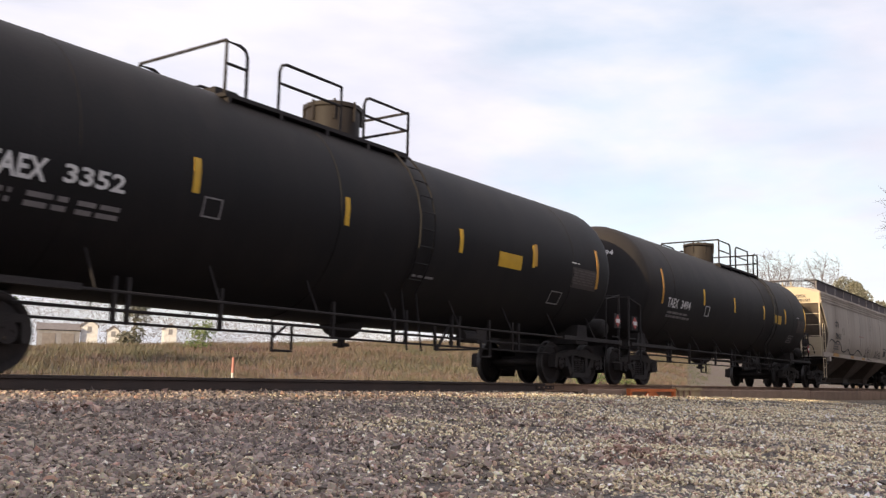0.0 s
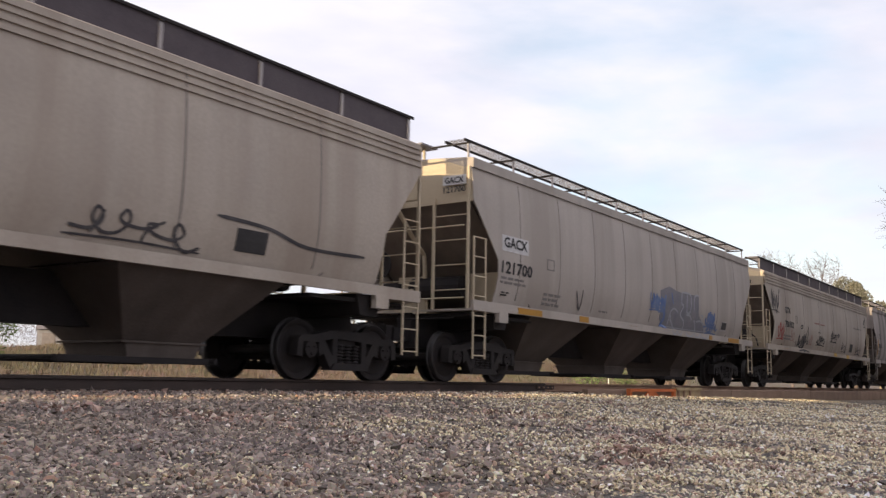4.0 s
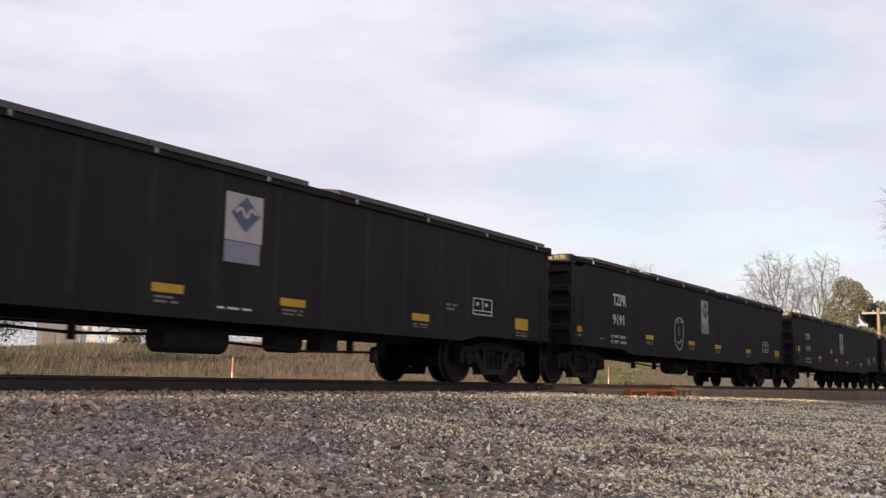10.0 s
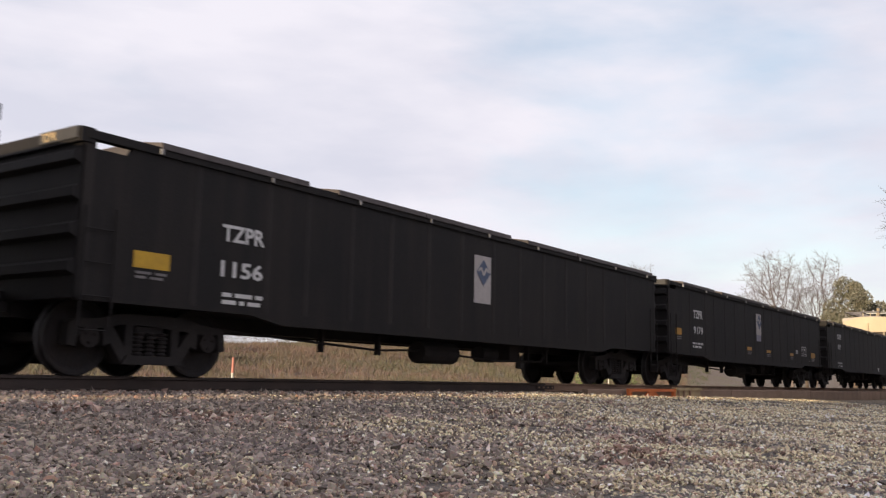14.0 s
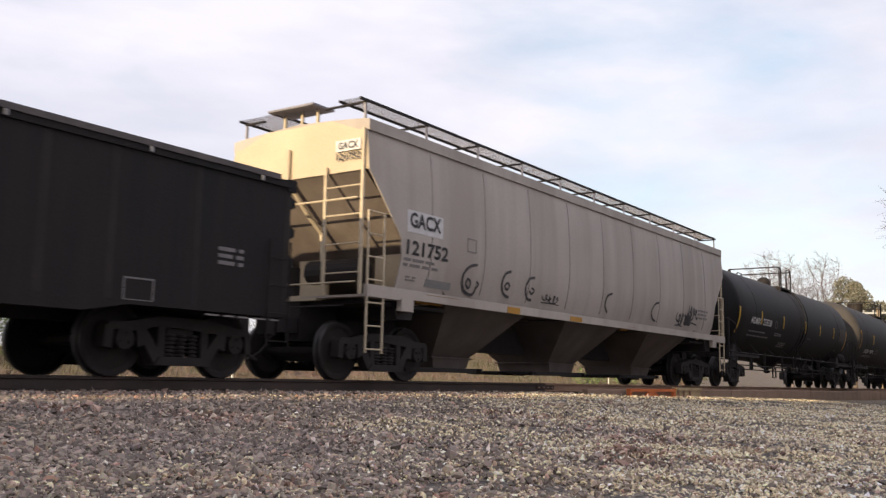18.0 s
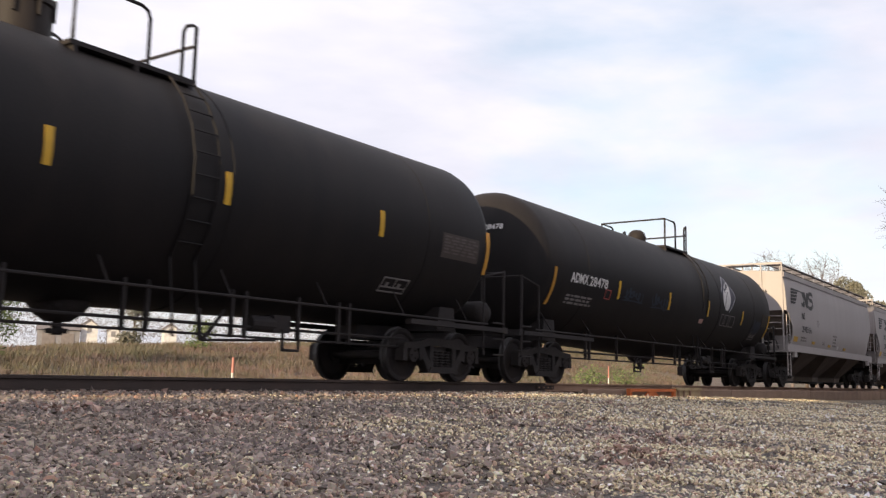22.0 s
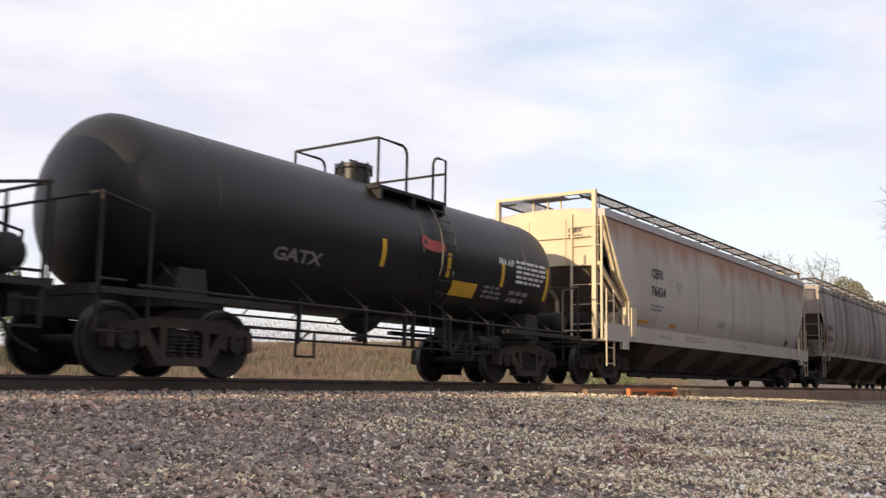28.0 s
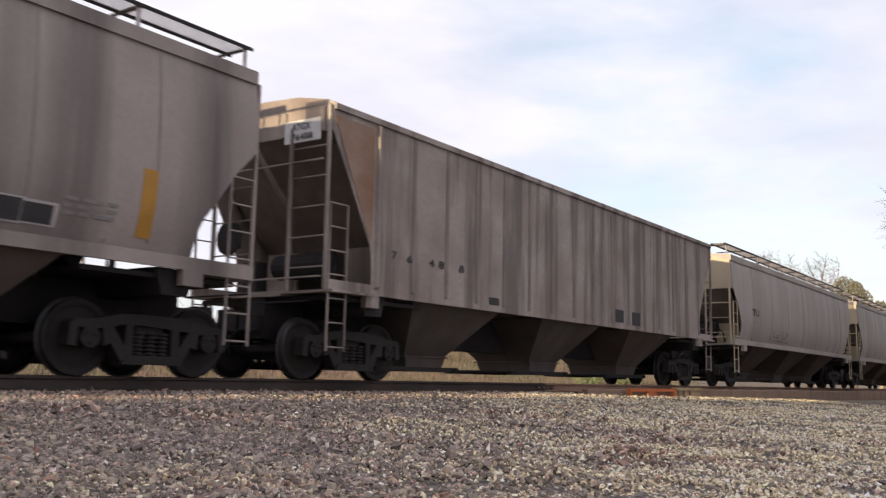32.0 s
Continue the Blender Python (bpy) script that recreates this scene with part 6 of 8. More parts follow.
def dress(car, skin, marks_of):
    """Lays the writing, reflectors and sprayed marks on a car's near side; gives back what it has laid."""
    laid = []
    marks_of(lambda kind, *a: laid.append((kind, *a)))
    for kind, *a in laid:
        g = Geo()
        mat = a[-1]
        if kind == "text":
            skin.text(g, a[0], a[1], a[2], a[3], a[4])
        elif kind == "bar":
            skin.bar(g, *a[:4], 0.004 if mat in (PALE_PANEL, WHITE, SKY_PATCH) else 0.007)
        elif kind == "frame":
            skin.frame_box(g, *a[:4])
            x0, x1, z0, z1 = a[:4]
            if x1 - x0 > 0.5:
                # a lubrication stencil: a row of small fields, one with a tick, over a ruled line
                m = (x0 + x1) / 2
                skin.bar(g, m - 0.01, m + 0.01, z0 + 0.09, z1 - 0.02)
                skin.bar(g, x0 + 0.02, x1 - 0.02, z0 + 0.07, z0 + 0.09)
                for q in (x0 + 0.1, m + 0.08):
                    skin.bar(g, q, q + 0.08, z1 - 0.14, z1 - 0.08)
        elif kind == "print":
            x, w, z0, z1, n = a[:5]
            hh = (z1 - z0) / n * 0.55
            skin.small_print(g, x, z1 - hh, w, n, hh, (z1 - z0) / n - hh, seed=int(abs(x) * 100))
        elif kind == "panel":
            x, w, z0, z1 = a[:4]
            skin.bar(g, x, x + w, z0, z1, 0.003)
            put("data_panel", g.mesh("data_panel", PANEL, fix=False), car, "brown data panel with faded print")
            g, mat = Geo(), PANEL_PRINT
            skin.small_print(g, x + 0.05, z1 - 0.07, w - 0.1, 6, 0.03, (z1 - z0 - 0.1) / 6 - 0.03, seed=int(x * 100))
        elif kind == "tag":
            x, w, z, hh, seed, n, thick = a[:7]
            skin.scribble(g, x, z, w, hh, seed, n, thick)
        elif kind == "stroke":
            skin.stroke(g, a[0], a[1])
        elif kind == "fill":
            # one painted sheet that follows the curved side, column by column
            pts = a[0]
            x0_, x1_ = min(p[0] for p in pts), max(p[0] for p in pts)
            cols = []
            for k in range(41):
                x = x0_ + 0.004 + (x1_ - x0_ - 0.008) * k / 40
                cross = [p[1] + (q[1] - p[1]) * (x - p[0]) / (q[0] - p[0]) for p, q in zip(pts, pts[1:] + pts[:1]) if (p[0] <= x) != (q[0] <= x)]
                lo_, hi_ = min(cross), max(cross)
                cols.append([skin.at(x, lo_ + (hi_ - lo_) * j / 8, 0.005) for j in range(9)])
            g.loft(cols, caps=False, closed=False)
        elif kind == "leaf":
            n = len(a[0])
            cx, cz = sum(p[0] for p in a[0]) / n, sum(p[1] for p in a[0]) / n
            g.loft([[skin.at(cx + (x - cx) * f, cz + (z - cz) * f, 0.009) for x, z in a[0]] for f in (0.02, 0.5, 1.0)], caps=False)
        elif kind == "poly":
            g.add([skin.at(x, z, 0.011) for x, z in a[0]], [tuple(range(len(a[0])))])
        elif kind == "diamond":
            x0, x1, z0, z1 = a[:4]
            m, q = (x0 + x1) / 2, (z0 + z1) / 2
            hw, hh = (x1 - x0) / 2, (z1 - z0) / 2
            g.add([skin.at(m - hw, q, 0.011), skin.at(m, q - hh, 0.011), skin.at(m + hw, q, 0.011), skin.at(m, q + hh, 0.011)], [(0, 1, 2, 3)])
            put("sign_emblem", g.mesh("mark", mat, fix=False), car)
            g, mat = Geo(), PALE_PANEL
            skin.stroke(g, [(m - hw * 0.75, q + hh * 0.05), (m - hw * 0.35, q + hh * 0.30), (m, q - hh * 0.15), (m + hw * 0.35, q + hh * 0.30), (m + hw * 0.75, q + hh * 0.05)], 0.05)
            g.v = [(x_, y_ - 0.006, z_) for x_, y_, z_ in g.v]
        if g.v:
            put("patch" if kind == "bar" and mat not in (YELLOW, ORANGE_Y) else MARK_NAMES[kind], g.mesh("mark", mat, fix=False), car)
    return laid


def head_text(car, string, h, z, y0, size, width, mat, surf):
    """Writing on a car's front end, read by one who faces it."""
    v, f, w = letters(string, size)
    k = width / max(w, 1e-6)
    g = Geo().add([surf(y0 - a * k, z + b) for a, b in v], f)
    put("lettering", g.mesh("mark", mat, fix=False), car)


def tank_head(h, radius=1.60, axis=2.58, head=0.62):
    def surf(y, z):
        r = min(0.999, math.hypot(y, z - axis) / radius)
        a = math.asin(r ** (1 / 0.8))
        return (-h + head * (1 - math.cos(a)) - 0.015, y, z)
    return surf


def placard(car, x, y, z, mat=None):
    """A red and white diamond placard in its holder, facing the camera's side."""
    g = Geo().hexa([(x - 0.15, y, z), (x, y, z - 0.15), (x + 0.15, y, z), (x, y, z + 0.15), (x - 0.15, y - 0.012, z), (x, y - 0.012, z - 0.15), (x + 0.15, y - 0.012, z), (x, y - 0.012, z + 0.15)])
    p = part("placard", g, RED, car, "red and white diamond placard")
    part("placard_band", Geo().box(x - 0.11, x + 0.11, y - 0.018, y - 0.0125, z - 0.045, z + 0.045), WHITE, p)
    part("placard_holder", Geo().box(x - 0.17, x + 0.17, y + 0.001, y + 0.02, z - 0.17, z + 0.17), UNDER, car)




# marks on the cars' near sides: kind, places along the car and up from the rail, sizes, paint
def marks_t1(mark):
    mark("text", "TAEX", -6.87, 2.07, 0.25, 0.70, WHITE)
    mark("text", "3352", -5.98, 2.11, 0.21, 0.77, WHITE)
    mark("print", -6.75, 0.25, 1.77, 1.96, 2, FADED)
    mark("print", -6.33, 0.48, 1.76, 1.96, 2, FADED)
    mark("print", -5.73, 0.53, 1.76, 1.95, 2, FADED)
    mark("bar", -4.28, -4.18, 2.30, 2.75, YELLOW)
    mark("bar", -1.49, -1.39, 2.31, 2.74, YELLOW)
    mark("bar", 1.52, 1.62, 2.28, 2.70, YELLOW)
    mark("bar", 4.07, 4.17, 2.30, 2.75, YELLOW)
    mark("frame", -4.08, -3.78, 2.03, 2.29, FADED)
    mark("bar", 2.84, 3.66, 2.19, 2.47, YELLOW)
    mark("print", 0.42, 0.62, 1.72, 1.78, 1, FADED)
    mark("bar", 6.91, 7.01, 2.13, 3.01, ORANGE_Y)
    mark("bar", 4.15, 4.25, 2.34, 2.78, ORANGE_Y)
    mark("panel", 5.78, 1.16, 2.07, 2.51)
    mark("frame", 5.06, 5.53, 1.67, 1.93, FADED)
    mark("print", 5.73, 0.34, 2.56, 2.61, 1, WHITE)


def marks_t2(mark):
    mark("text", "TAEX", -6.25, 2.07, 0.25, 0.72, WHITE)
    mark("text", "3494", -5.32, 2.08, 0.23, 0.68, WHITE)
    mark("print", -6.11, 1.64, 1.77, 1.97, 2, FADED)
    mark("bar", -6.66, -6.56, 2.12, 3.03, ORANGE_Y)
    mark("bar", -3.65, -3.55, 2.30, 2.76, YELLOW)
    mark("bar", -0.98, -0.88, 2.29, 2.74, YELLOW)
    mark("bar", 2.08, 2.18, 2.27, 2.73, YELLOW)
    mark("bar", 4.70, 4.80, 2.27, 2.72, YELLOW)
    mark("frame", -3.45, -3.12, 2.01, 2.30, WHITE)
    mark("bar", 3.41, 4.19, 2.22, 2.52, YELLOW)
    mark("bar", 4.66, 4.76, 2.33, 2.80, YELLOW)
    mark("bar", 7.44, 7.54, 2.13, 3.02, YELLOW)
    mark("panel", 6.35, 1.12, 2.05, 2.52)
    mark("print", 6.28, 0.33, 2.56, 2.61, 1, WHITE)
    mark("frame", 5.58, 6.13, 1.65, 1.91, FADED)


def marks_h3(mark):
    mark("text", "CITX", -6.37, 2.61, 0.25, 0.76, BLACK)
    mark("text", "700101", -6.33, 2.10, 0.26, 1.03, BLACK)
    mark("print", -6.39, 1.00, 1.61, 1.92, 3, PALE)
    mark("frame", -4.92, -4.61, 2.36, 2.64, PALE)
    mark("bar", -6.86, -5.87, 1.34, 1.48, ORANGE_Y)
    mark("bar", -3.48, -2.93, 1.35, 1.47, ORANGE_Y)
    mark("bar", -1.14, -0.53, 1.36, 1.46, ORANGE_Y)
    mark("stroke", [(-7.31, 1.94), (-7.01, 2.05), (-6.64, 2.01), (-6.24, 1.95), (-5.76, 2.03), (-5.19, 1.87), (-4.76, 1.64), (-4.19, 1.63), (-3.66, 1.75), (-3.05, 1.56), (-2.27, 1.57), (-1.83, 1.77), (-1.23, 1.73), (-0.53, 1.58)], 0.06, SPRAY)
    mark("tag", -0.13, 1.23, 1.41, 0.64, 11, 3, 0.045, SPRAY)
    mark("tag", 2.14, 1.89, 1.59, 0.33, 12, 4, 0.04, SPRAY)
    mark("stroke", [(4.19, 2.08), (5.09, 2.03), (5.86, 1.87), (7.10, 1.88)], 0.05, SPRAY)
    mark("print", -1.55, 1.22, 2.38, 2.46, 1, PINK)
    mark("bar", 4.56, 5.10, 1.67, 1.97, BLACK)


def marks_h4(mark):
    mark("bar", -7.14, -6.16, 2.50, 2.81, WHITE)
    mark("text", "GACX", -7.08, 2.57, 0.21, 0.86, BLACK)
    mark("text", "121700", -7.14, 2.07, 0.24, 1.13, BLACK)
    mark("print", -7.12, 0.92, 1.84, 2.01, 2, PALE)
    mark("print", -7.03, 0.27, 1.63, 1.73, 2, BLACK)
    mark("frame", -5.41, -5.11, 2.31, 2.54, PALE)
    mark("bar", -6.54, -5.62, 1.33, 1.45, ORANGE_Y)
    mark("bar", -3.99, -3.56, 1.34, 1.46, ORANGE_Y)
    mark("bar", -1.42, -0.96, 1.31, 1.41, ORANGE_Y)
    mark("stroke", [(-4.08, 2.00), (-3.83, 1.61), (-3.78, 2.05)], 0.045, SPRAY)
    mark("print", -5.44, 0.71, 1.55, 1.84, 3, PALE)
    mark("print", -2.83, 0.41, 1.60, 1.67, 1, PALE)
    mark("fill", [(0.50, 2.44), (1.11, 2.60), (1.54, 2.53), (1.99, 2.50), (2.55, 2.51), (3.04, 2.52), (3.31, 2.51), (3.34, 1.98), (3.92, 1.63), (3.96, 1.50), (3.15, 1.50), (2.05, 1.50), (0.92, 1.50), (0.56, 1.72)], FILL)
    mark("tag", -0.16, 1.05, 1.92, 0.42, 21, 5, 0.06, BLUE)
    mark("tag", -0.10, 0.95, 1.98, 0.30, 25, 4, 0.07, BLUE)
    mark("stroke", [(1.17, 1.59), (1.26, 1.94), (1.49, 2.04), (1.76, 1.94)], 0.05, SILVER)
    mark("stroke", [(1.28, 1.85), (1.34, 1.72), (1.64, 1.54), (1.58, 1.5)], 0.05, SILVER)
    mark("stroke", [(1.99, 2.52), (1.97, 2.22), (2.12, 2.15), (1.93, 1.91), (2.23, 1.76), (2.32, 1.59), (2.14, 1.5)], 0.05, SILVER)
    mark("stroke", [(1.99, 2.52), (2.55, 2.52), (2.67, 2.36), (2.63, 2.03), (2.38, 1.92)], 0.05, SILVER)
    mark("stroke", [(2.37, 2.5), (2.37, 2.03), (2.53, 1.99)], 0.05, SILVER)
    mark("stroke", [(2.38, 1.92), (2.63, 1.93), (2.8, 1.81)], 0.05, SILVER)
    mark("stroke", [(2.92, 2.03), (2.9, 2.4), (3.04, 2.52), (3.25, 2.52)], 0.05, SILVER)
    mark("stroke", [(2.97, 1.8), (3.1, 1.76), (3.27, 1.5)], 0.05, SILVER)
    mark("stroke", [(3.15, 1.79), (3.57, 1.82), (3.92, 1.63), (3.94, 1.5)], 0.05, SILVER)
    mark("stroke", [(3.57, 1.82), (3.63, 1.96), (3.46, 2.0)], 0.05, SILVER)
    mark("stroke", [(1.03, 1.55), (1.89, 1.54), (2.74, 1.54), (3.94, 1.55)], 0.025, SILVER)
    mark("stroke", [(1.27, 1.46), (1.32, 1.38), (1.43, 1.345), (1.53, 1.38), (1.58, 1.46)], 0.045, SILVER)
    mark("stroke", [(1.6, 1.46), (1.65, 1.38), (1.76, 1.345), (1.87, 1.38), (1.92, 1.46)], 0.045, SILVER)
    mark("stroke", [(2.19, 1.46), (2.27, 1.38), (2.48, 1.345), (2.7, 1.38), (2.78, 1.46)], 0.045, SILVER)
    mark("stroke", [(2.83, 1.46), (2.89, 1.38), (3.05, 1.345), (3.21, 1.38), (3.27, 1.46)], 0.045, SILVER)
    mark("stroke", [(3.3, 1.46), (3.38, 1.38), (3.62, 1.345), (3.87, 1.38), (3.95, 1.46)], 0.045, SILVER)
    mark("stroke", [(0.86, 2.35), (0.80, 2.05), (0.86, 1.75), (0.72, 1.55), (0.98, 1.52)], 0.11, BLUE)
    mark("stroke", [(1.25, 2.45), (1.38, 2.15)], 0.06, BLUE)
    mark("tag", 3.82, 0.82, 1.72, 0.42, 23, 4, 0.07, BLUE)
    mark("tag", 3.95, 0.70, 1.78, 0.30, 27, 4, 0.08, BLUE)
    mark("tag", 4.00, 0.98, 1.54, 0.30, 29, 4, 0.05, BLUE)
    mark("bar", 5.27, 5.75, 1.65, 1.93, PALE_PANEL)
    mark("bar", 5.31, 5.71, 1.70, 1.91, BLACK)
    mark("bar", 4.05, 4.30, 1.33, 1.45, ORANGE_Y)
    mark("bar", 5.72, 6.70, 1.33, 1.46, ORANGE_Y)


def marks_h5(mark):
    mark("text", "CITX", -6.27, 2.68, 0.23, 0.74, BLACK)
    mark("text", "700102", -6.27, 2.17, 0.24, 1.13, BLACK)
    mark("frame", -4.83, -4.61, 2.39, 2.67, PALE)
    mark("print", -6.28, 0.96, 1.68, 1.90, 2, PALE)
    mark("tag", -7.15, 0.80, 1.74, 0.55, 31, 3, 0.06, RED)
    mark("tag", -5.43, 0.51, 1.74, 0.39, 32, 2, 0.04, PINK)
    mark("tag", -7.97, 0.98, 2.69, 0.68, 33, 4, 0.055, SPRAY)
    mark("stroke", [(-6.81, 3.49), (-6.99, 3.18), (-7.16, 2.83)], 0.07, SPRAY)
    mark("tag", -4.51, 1.43, 1.42, 0.68, 34, 5, 0.075, SPRAY)
    mark("stroke", [(-4.20, 2.26), (-4.04, 2.35), (-3.85, 2.33), (-3.95, 2.24), (-4.15, 2.23)], 0.05, SPRAY)
    mark("stroke", [(-3.13, 2.37), (-3.06, 2.28), (-3.15, 2.17), (-3.03, 2.10), (-3.09, 1.96)], 0.06, SPRAY)
    mark("stroke", [(-3.10, 1.73), (-3.02, 1.81), (-2.91, 1.75), (-2.98, 1.67), (-3.08, 1.72)], 0.05, SPRAY)
    mark("stroke", [(-4.71, 1.73), (-4.56, 1.57)], 0.05, SPRAY)
    mark("tag", -2.78, 0.46, 1.70, 0.39, 35, 2, 0.05, PINK)
    mark("tag", -1.73, 1.42, 1.73, 0.36, 36, 5, 0.05, SPRAY)
    mark("stroke", [(-1.45, 2.17), (-1.32, 2.24), (-1.19, 2.18)], 0.045, SPRAY)
    mark("tag", 0.52, 1.19, 1.95, 0.41, 37, 4, 0.055, SPRAY)
    mark("stroke", [(1.66, 2.25), (2.17, 2.27), (1.92, 2.33), (2.17, 2.27), (1.91, 2.14)], 0.05, SPRAY)
    mark("tag", 2.57, 1.21, 1.61, 0.39, 38, 4, 0.035, SPRAY)
    mark("tag", 5.55, 1.18, 1.59, 0.35, 39, 4, 0.035, SPRAY)
    mark("tag", 7.24, 0.57, 2.96, 0.52, 40, 2, 0.05, SPRAY)
    mark("print", -1.97, 1.86, 2.49, 2.59, 1, PINK)
    mark("print", 5.13, 1.62, 2.72, 2.79, 1, PALE)
    mark("bar", 4.41, 4.93, 1.64, 2.00, BLACK)
    mark("bar", -3.57, -3.19, 1.38, 1.50, YELLOW)
    mark("bar", -1.33, -0.83, 1.35, 1.49, YELLOW)
    mark("bar", 1.06, 1.56, 1.34, 1.48, YELLOW)
    mark("bar", 3.42, 3.92, 1.32, 1.47, YELLOW)
    mark("bar", 5.92, 7.21, 1.31, 1.44, YELLOW)
    mark("bar", -6.82, -5.92, 1.38, 1.49, YELLOW)


def marks_h6(mark):
    mark("text", "TILX", -7.45, 2.56, 0.25, 0.66, BLACK)
    mark("text", "55455", -7.52, 2.09, 0.23, 0.91, BLACK)
    mark("print", -7.48, 0.83, 1.73, 1.98, 2, PALE)
    mark("print", -7.44, 0.26, 1.61, 1.71, 2, PALE)
    mark("frame", -5.61, -5.35, 2.31, 2.56, PALE)
    mark("bar", -7.70, -7.57, 1.61, 2.52, ORANGE_Y)
    mark("bar", -4.76, -4.65, 1.62, 2.05, ORANGE_Y)
    mark("bar", -1.77, -1.66, 1.63, 2.04, ORANGE_Y)
    mark("print", -4.02, 0.49, 1.62, 1.69, 1, PALE)
    mark("bar", 1.12, 1.23, 1.65, 2.10, ORANGE_Y)
    mark("print", -0.38, 0.25, 1.61, 1.78, 3, PALE)
    mark("print", -3.10, 0.50, 1.63, 1.80, 4, RUST_STAIN)
    mark("bar", 7.00, 7.12, 1.64, 2.54, ORANGE_Y)
    mark("bar", 5.10, 5.62, 1.67, 1.91, PALE_PANEL)
    mark("frame", 5.10, 5.63, 1.65, 1.93, PALE)
    mark("bar", 5.13, 5.57, 1.73, 1.88, BLACK)
    mark("print", 6.00, 0.62, 1.76, 1.99, 3, PALE)


def marks_g7(mark):
    mark("bar", -8.00, -7.54, 1.03, 1.23, YELLOW)
    mark("text", "TZPR", -6.19, 1.80, 0.26, 0.66, WHITE)
    mark("text", "9", -6.18, 1.33, 0.22, 0.21, WHITE)
    mark("text", "70", -5.82, 1.36, 0.23, 0.29, WHITE)
    mark("print", -6.21, 0.73, 0.93, 1.11, 2, WHITE)
    mark("tag", -7.43, 0.63, 1.19, 0.43, 51, 3, 0.05, SILVER)
    mark("bar", -0.48, 0.16, 1.80, 2.44, PALE_PANEL)
    mark("bar", -0.48, 0.13, 1.51, 1.79, BLUE_PANEL)
    mark("diamond", -0.39, 0.11, 1.93, 2.41, EMBLEM)
    mark("bar", -1.54, -1.08, 1.02, 1.13, YELLOW)
    mark("bar", 0.55, 1.03, 1.01, 1.12, YELLOW)
    mark("bar", 3.50, 3.96, 1.00, 1.12, YELLOW)
    mark("bar", 6.74, 7.21, 1.03, 1.25, YELLOW)
    mark("frame", 5.28, 5.91, 1.22, 1.53, WHITE)
    mark("print", -0.54, 0.57, 0.85, 0.92, 1, WHITE)
    mark("print", 4.45, 0.32, 1.21, 1.36, 2, FADED)


def marks_g8(mark):
    mark("text", "TZPR", -5.99, 1.85, 0.27, 0.73, WHITE)
    mark("text", "9191", -6.00, 1.39, 0.25, 0.61, WHITE)
    mark("text", "LD LMT 220200", -6.11, 1.08, 0.07, 0.82, WHITE)
    mark("text", "LT WT  65800", -6.10, 0.95, 0.08, 0.82, WHITE)
    mark("bar", -4.10, -3.63, 1.14, 1.25, YELLOW)
    mark("bar", -1.19, -0.72, 1.12, 1.23, YELLOW)
    mark("bar", 0.93, 1.43, 1.10, 1.22, YELLOW)
    mark("bar", 3.82, 4.29, 1.08, 1.19, YELLOW)
    mark("bar", 7.00, 7.50, 1.06, 1.27, YELLOW)
    mark("bar", -0.17, 0.47, 1.77, 2.45, PALE_PANEL)
    mark("bar", -0.18, 0.42, 1.49, 1.77, BLUE_PANEL)
    mark("diamond", -0.12, 0.41, 1.88, 2.43, EMBLEM)
    mark("frame", 5.61, 6.22, 1.16, 1.52, WHITE)
    mark("stroke", [(-1.91, 1.82), (-2.14, 1.71), (-2.21, 1.43), (-2.14, 1.11), (-1.88, 0.96), (-1.68, 1.10), (-1.57, 1.50), (-1.65, 1.77), (-1.91, 1.82)], 0.05, SILVER)
    mark("stroke", [(-2.07, 1.65), (-1.96, 1.73), (-1.90, 1.67)], 0.04, SILVER)
    mark("stroke", [(-1.77, 1.69), (-1.70, 1.75), (-1.65, 1.70)], 0.04, SILVER)
    mark("stroke", [(-2.06, 1.20), (-1.89, 1.13), (-1.73, 1.25)], 0.05, SILVER)
    mark("stroke", [(-1.92, 1.59), (-1.93, 1.38), (-1.86, 1.36)], 0.04, SILVER)
    mark("print", -6.67, 0.26, 0.99, 1.05, 1, FADED)
    mark("bar", -7.77, -7.50, 1.13, 1.26, YELLOW)


def marks_g9(mark):
    mark("bar", -7.52, -7.05, 1.37, 1.56, YELLOW)
    mark("text", "TZPR", -6.26, 1.87, 0.22, 0.75, WHITE)
    mark("text", "9159", -6.25, 1.41, 0.21, 0.72, WHITE)
    mark("text", "LD LMT 219800", -6.33, 1.08, 0.08, 0.84, WHITE)
    mark("text", "LT WT  66200", -6.32, 0.96, 0.07, 0.84, WHITE)
    mark("print", -6.89, 0.25, 1.02, 1.07, 1, FADED)
    mark("print", -7.57, 0.34, 0.93, 0.99, 1, FADED)
    mark("bar", -4.27, -3.81, 1.16, 1.28, YELLOW)
    mark("bar", -1.41, -0.94, 1.13, 1.24, YELLOW)
    mark("bar", 0.67, 1.13, 1.10, 1.20, YELLOW)
    mark("bar", 3.60, 4.01, 1.08, 1.20, YELLOW)
    mark("bar", 6.80, 7.25, 1.38, 1.56, YELLOW)
    mark("bar", -0.43, 0.23, 1.67, 2.39, PALE_PANEL)
    mark("bar", -0.43, 0.19, 1.49, 1.67, BLUE_PANEL)
    mark("diamond", -0.38, 0.16, 1.82, 2.34, EMBLEM)
    mark("frame", 5.35, 5.97, 1.17, 1.47, WHITE)
    mark("tag", -2.23, 0.35, 1.47, 0.17, 61, 2, 0.06, SILVER)


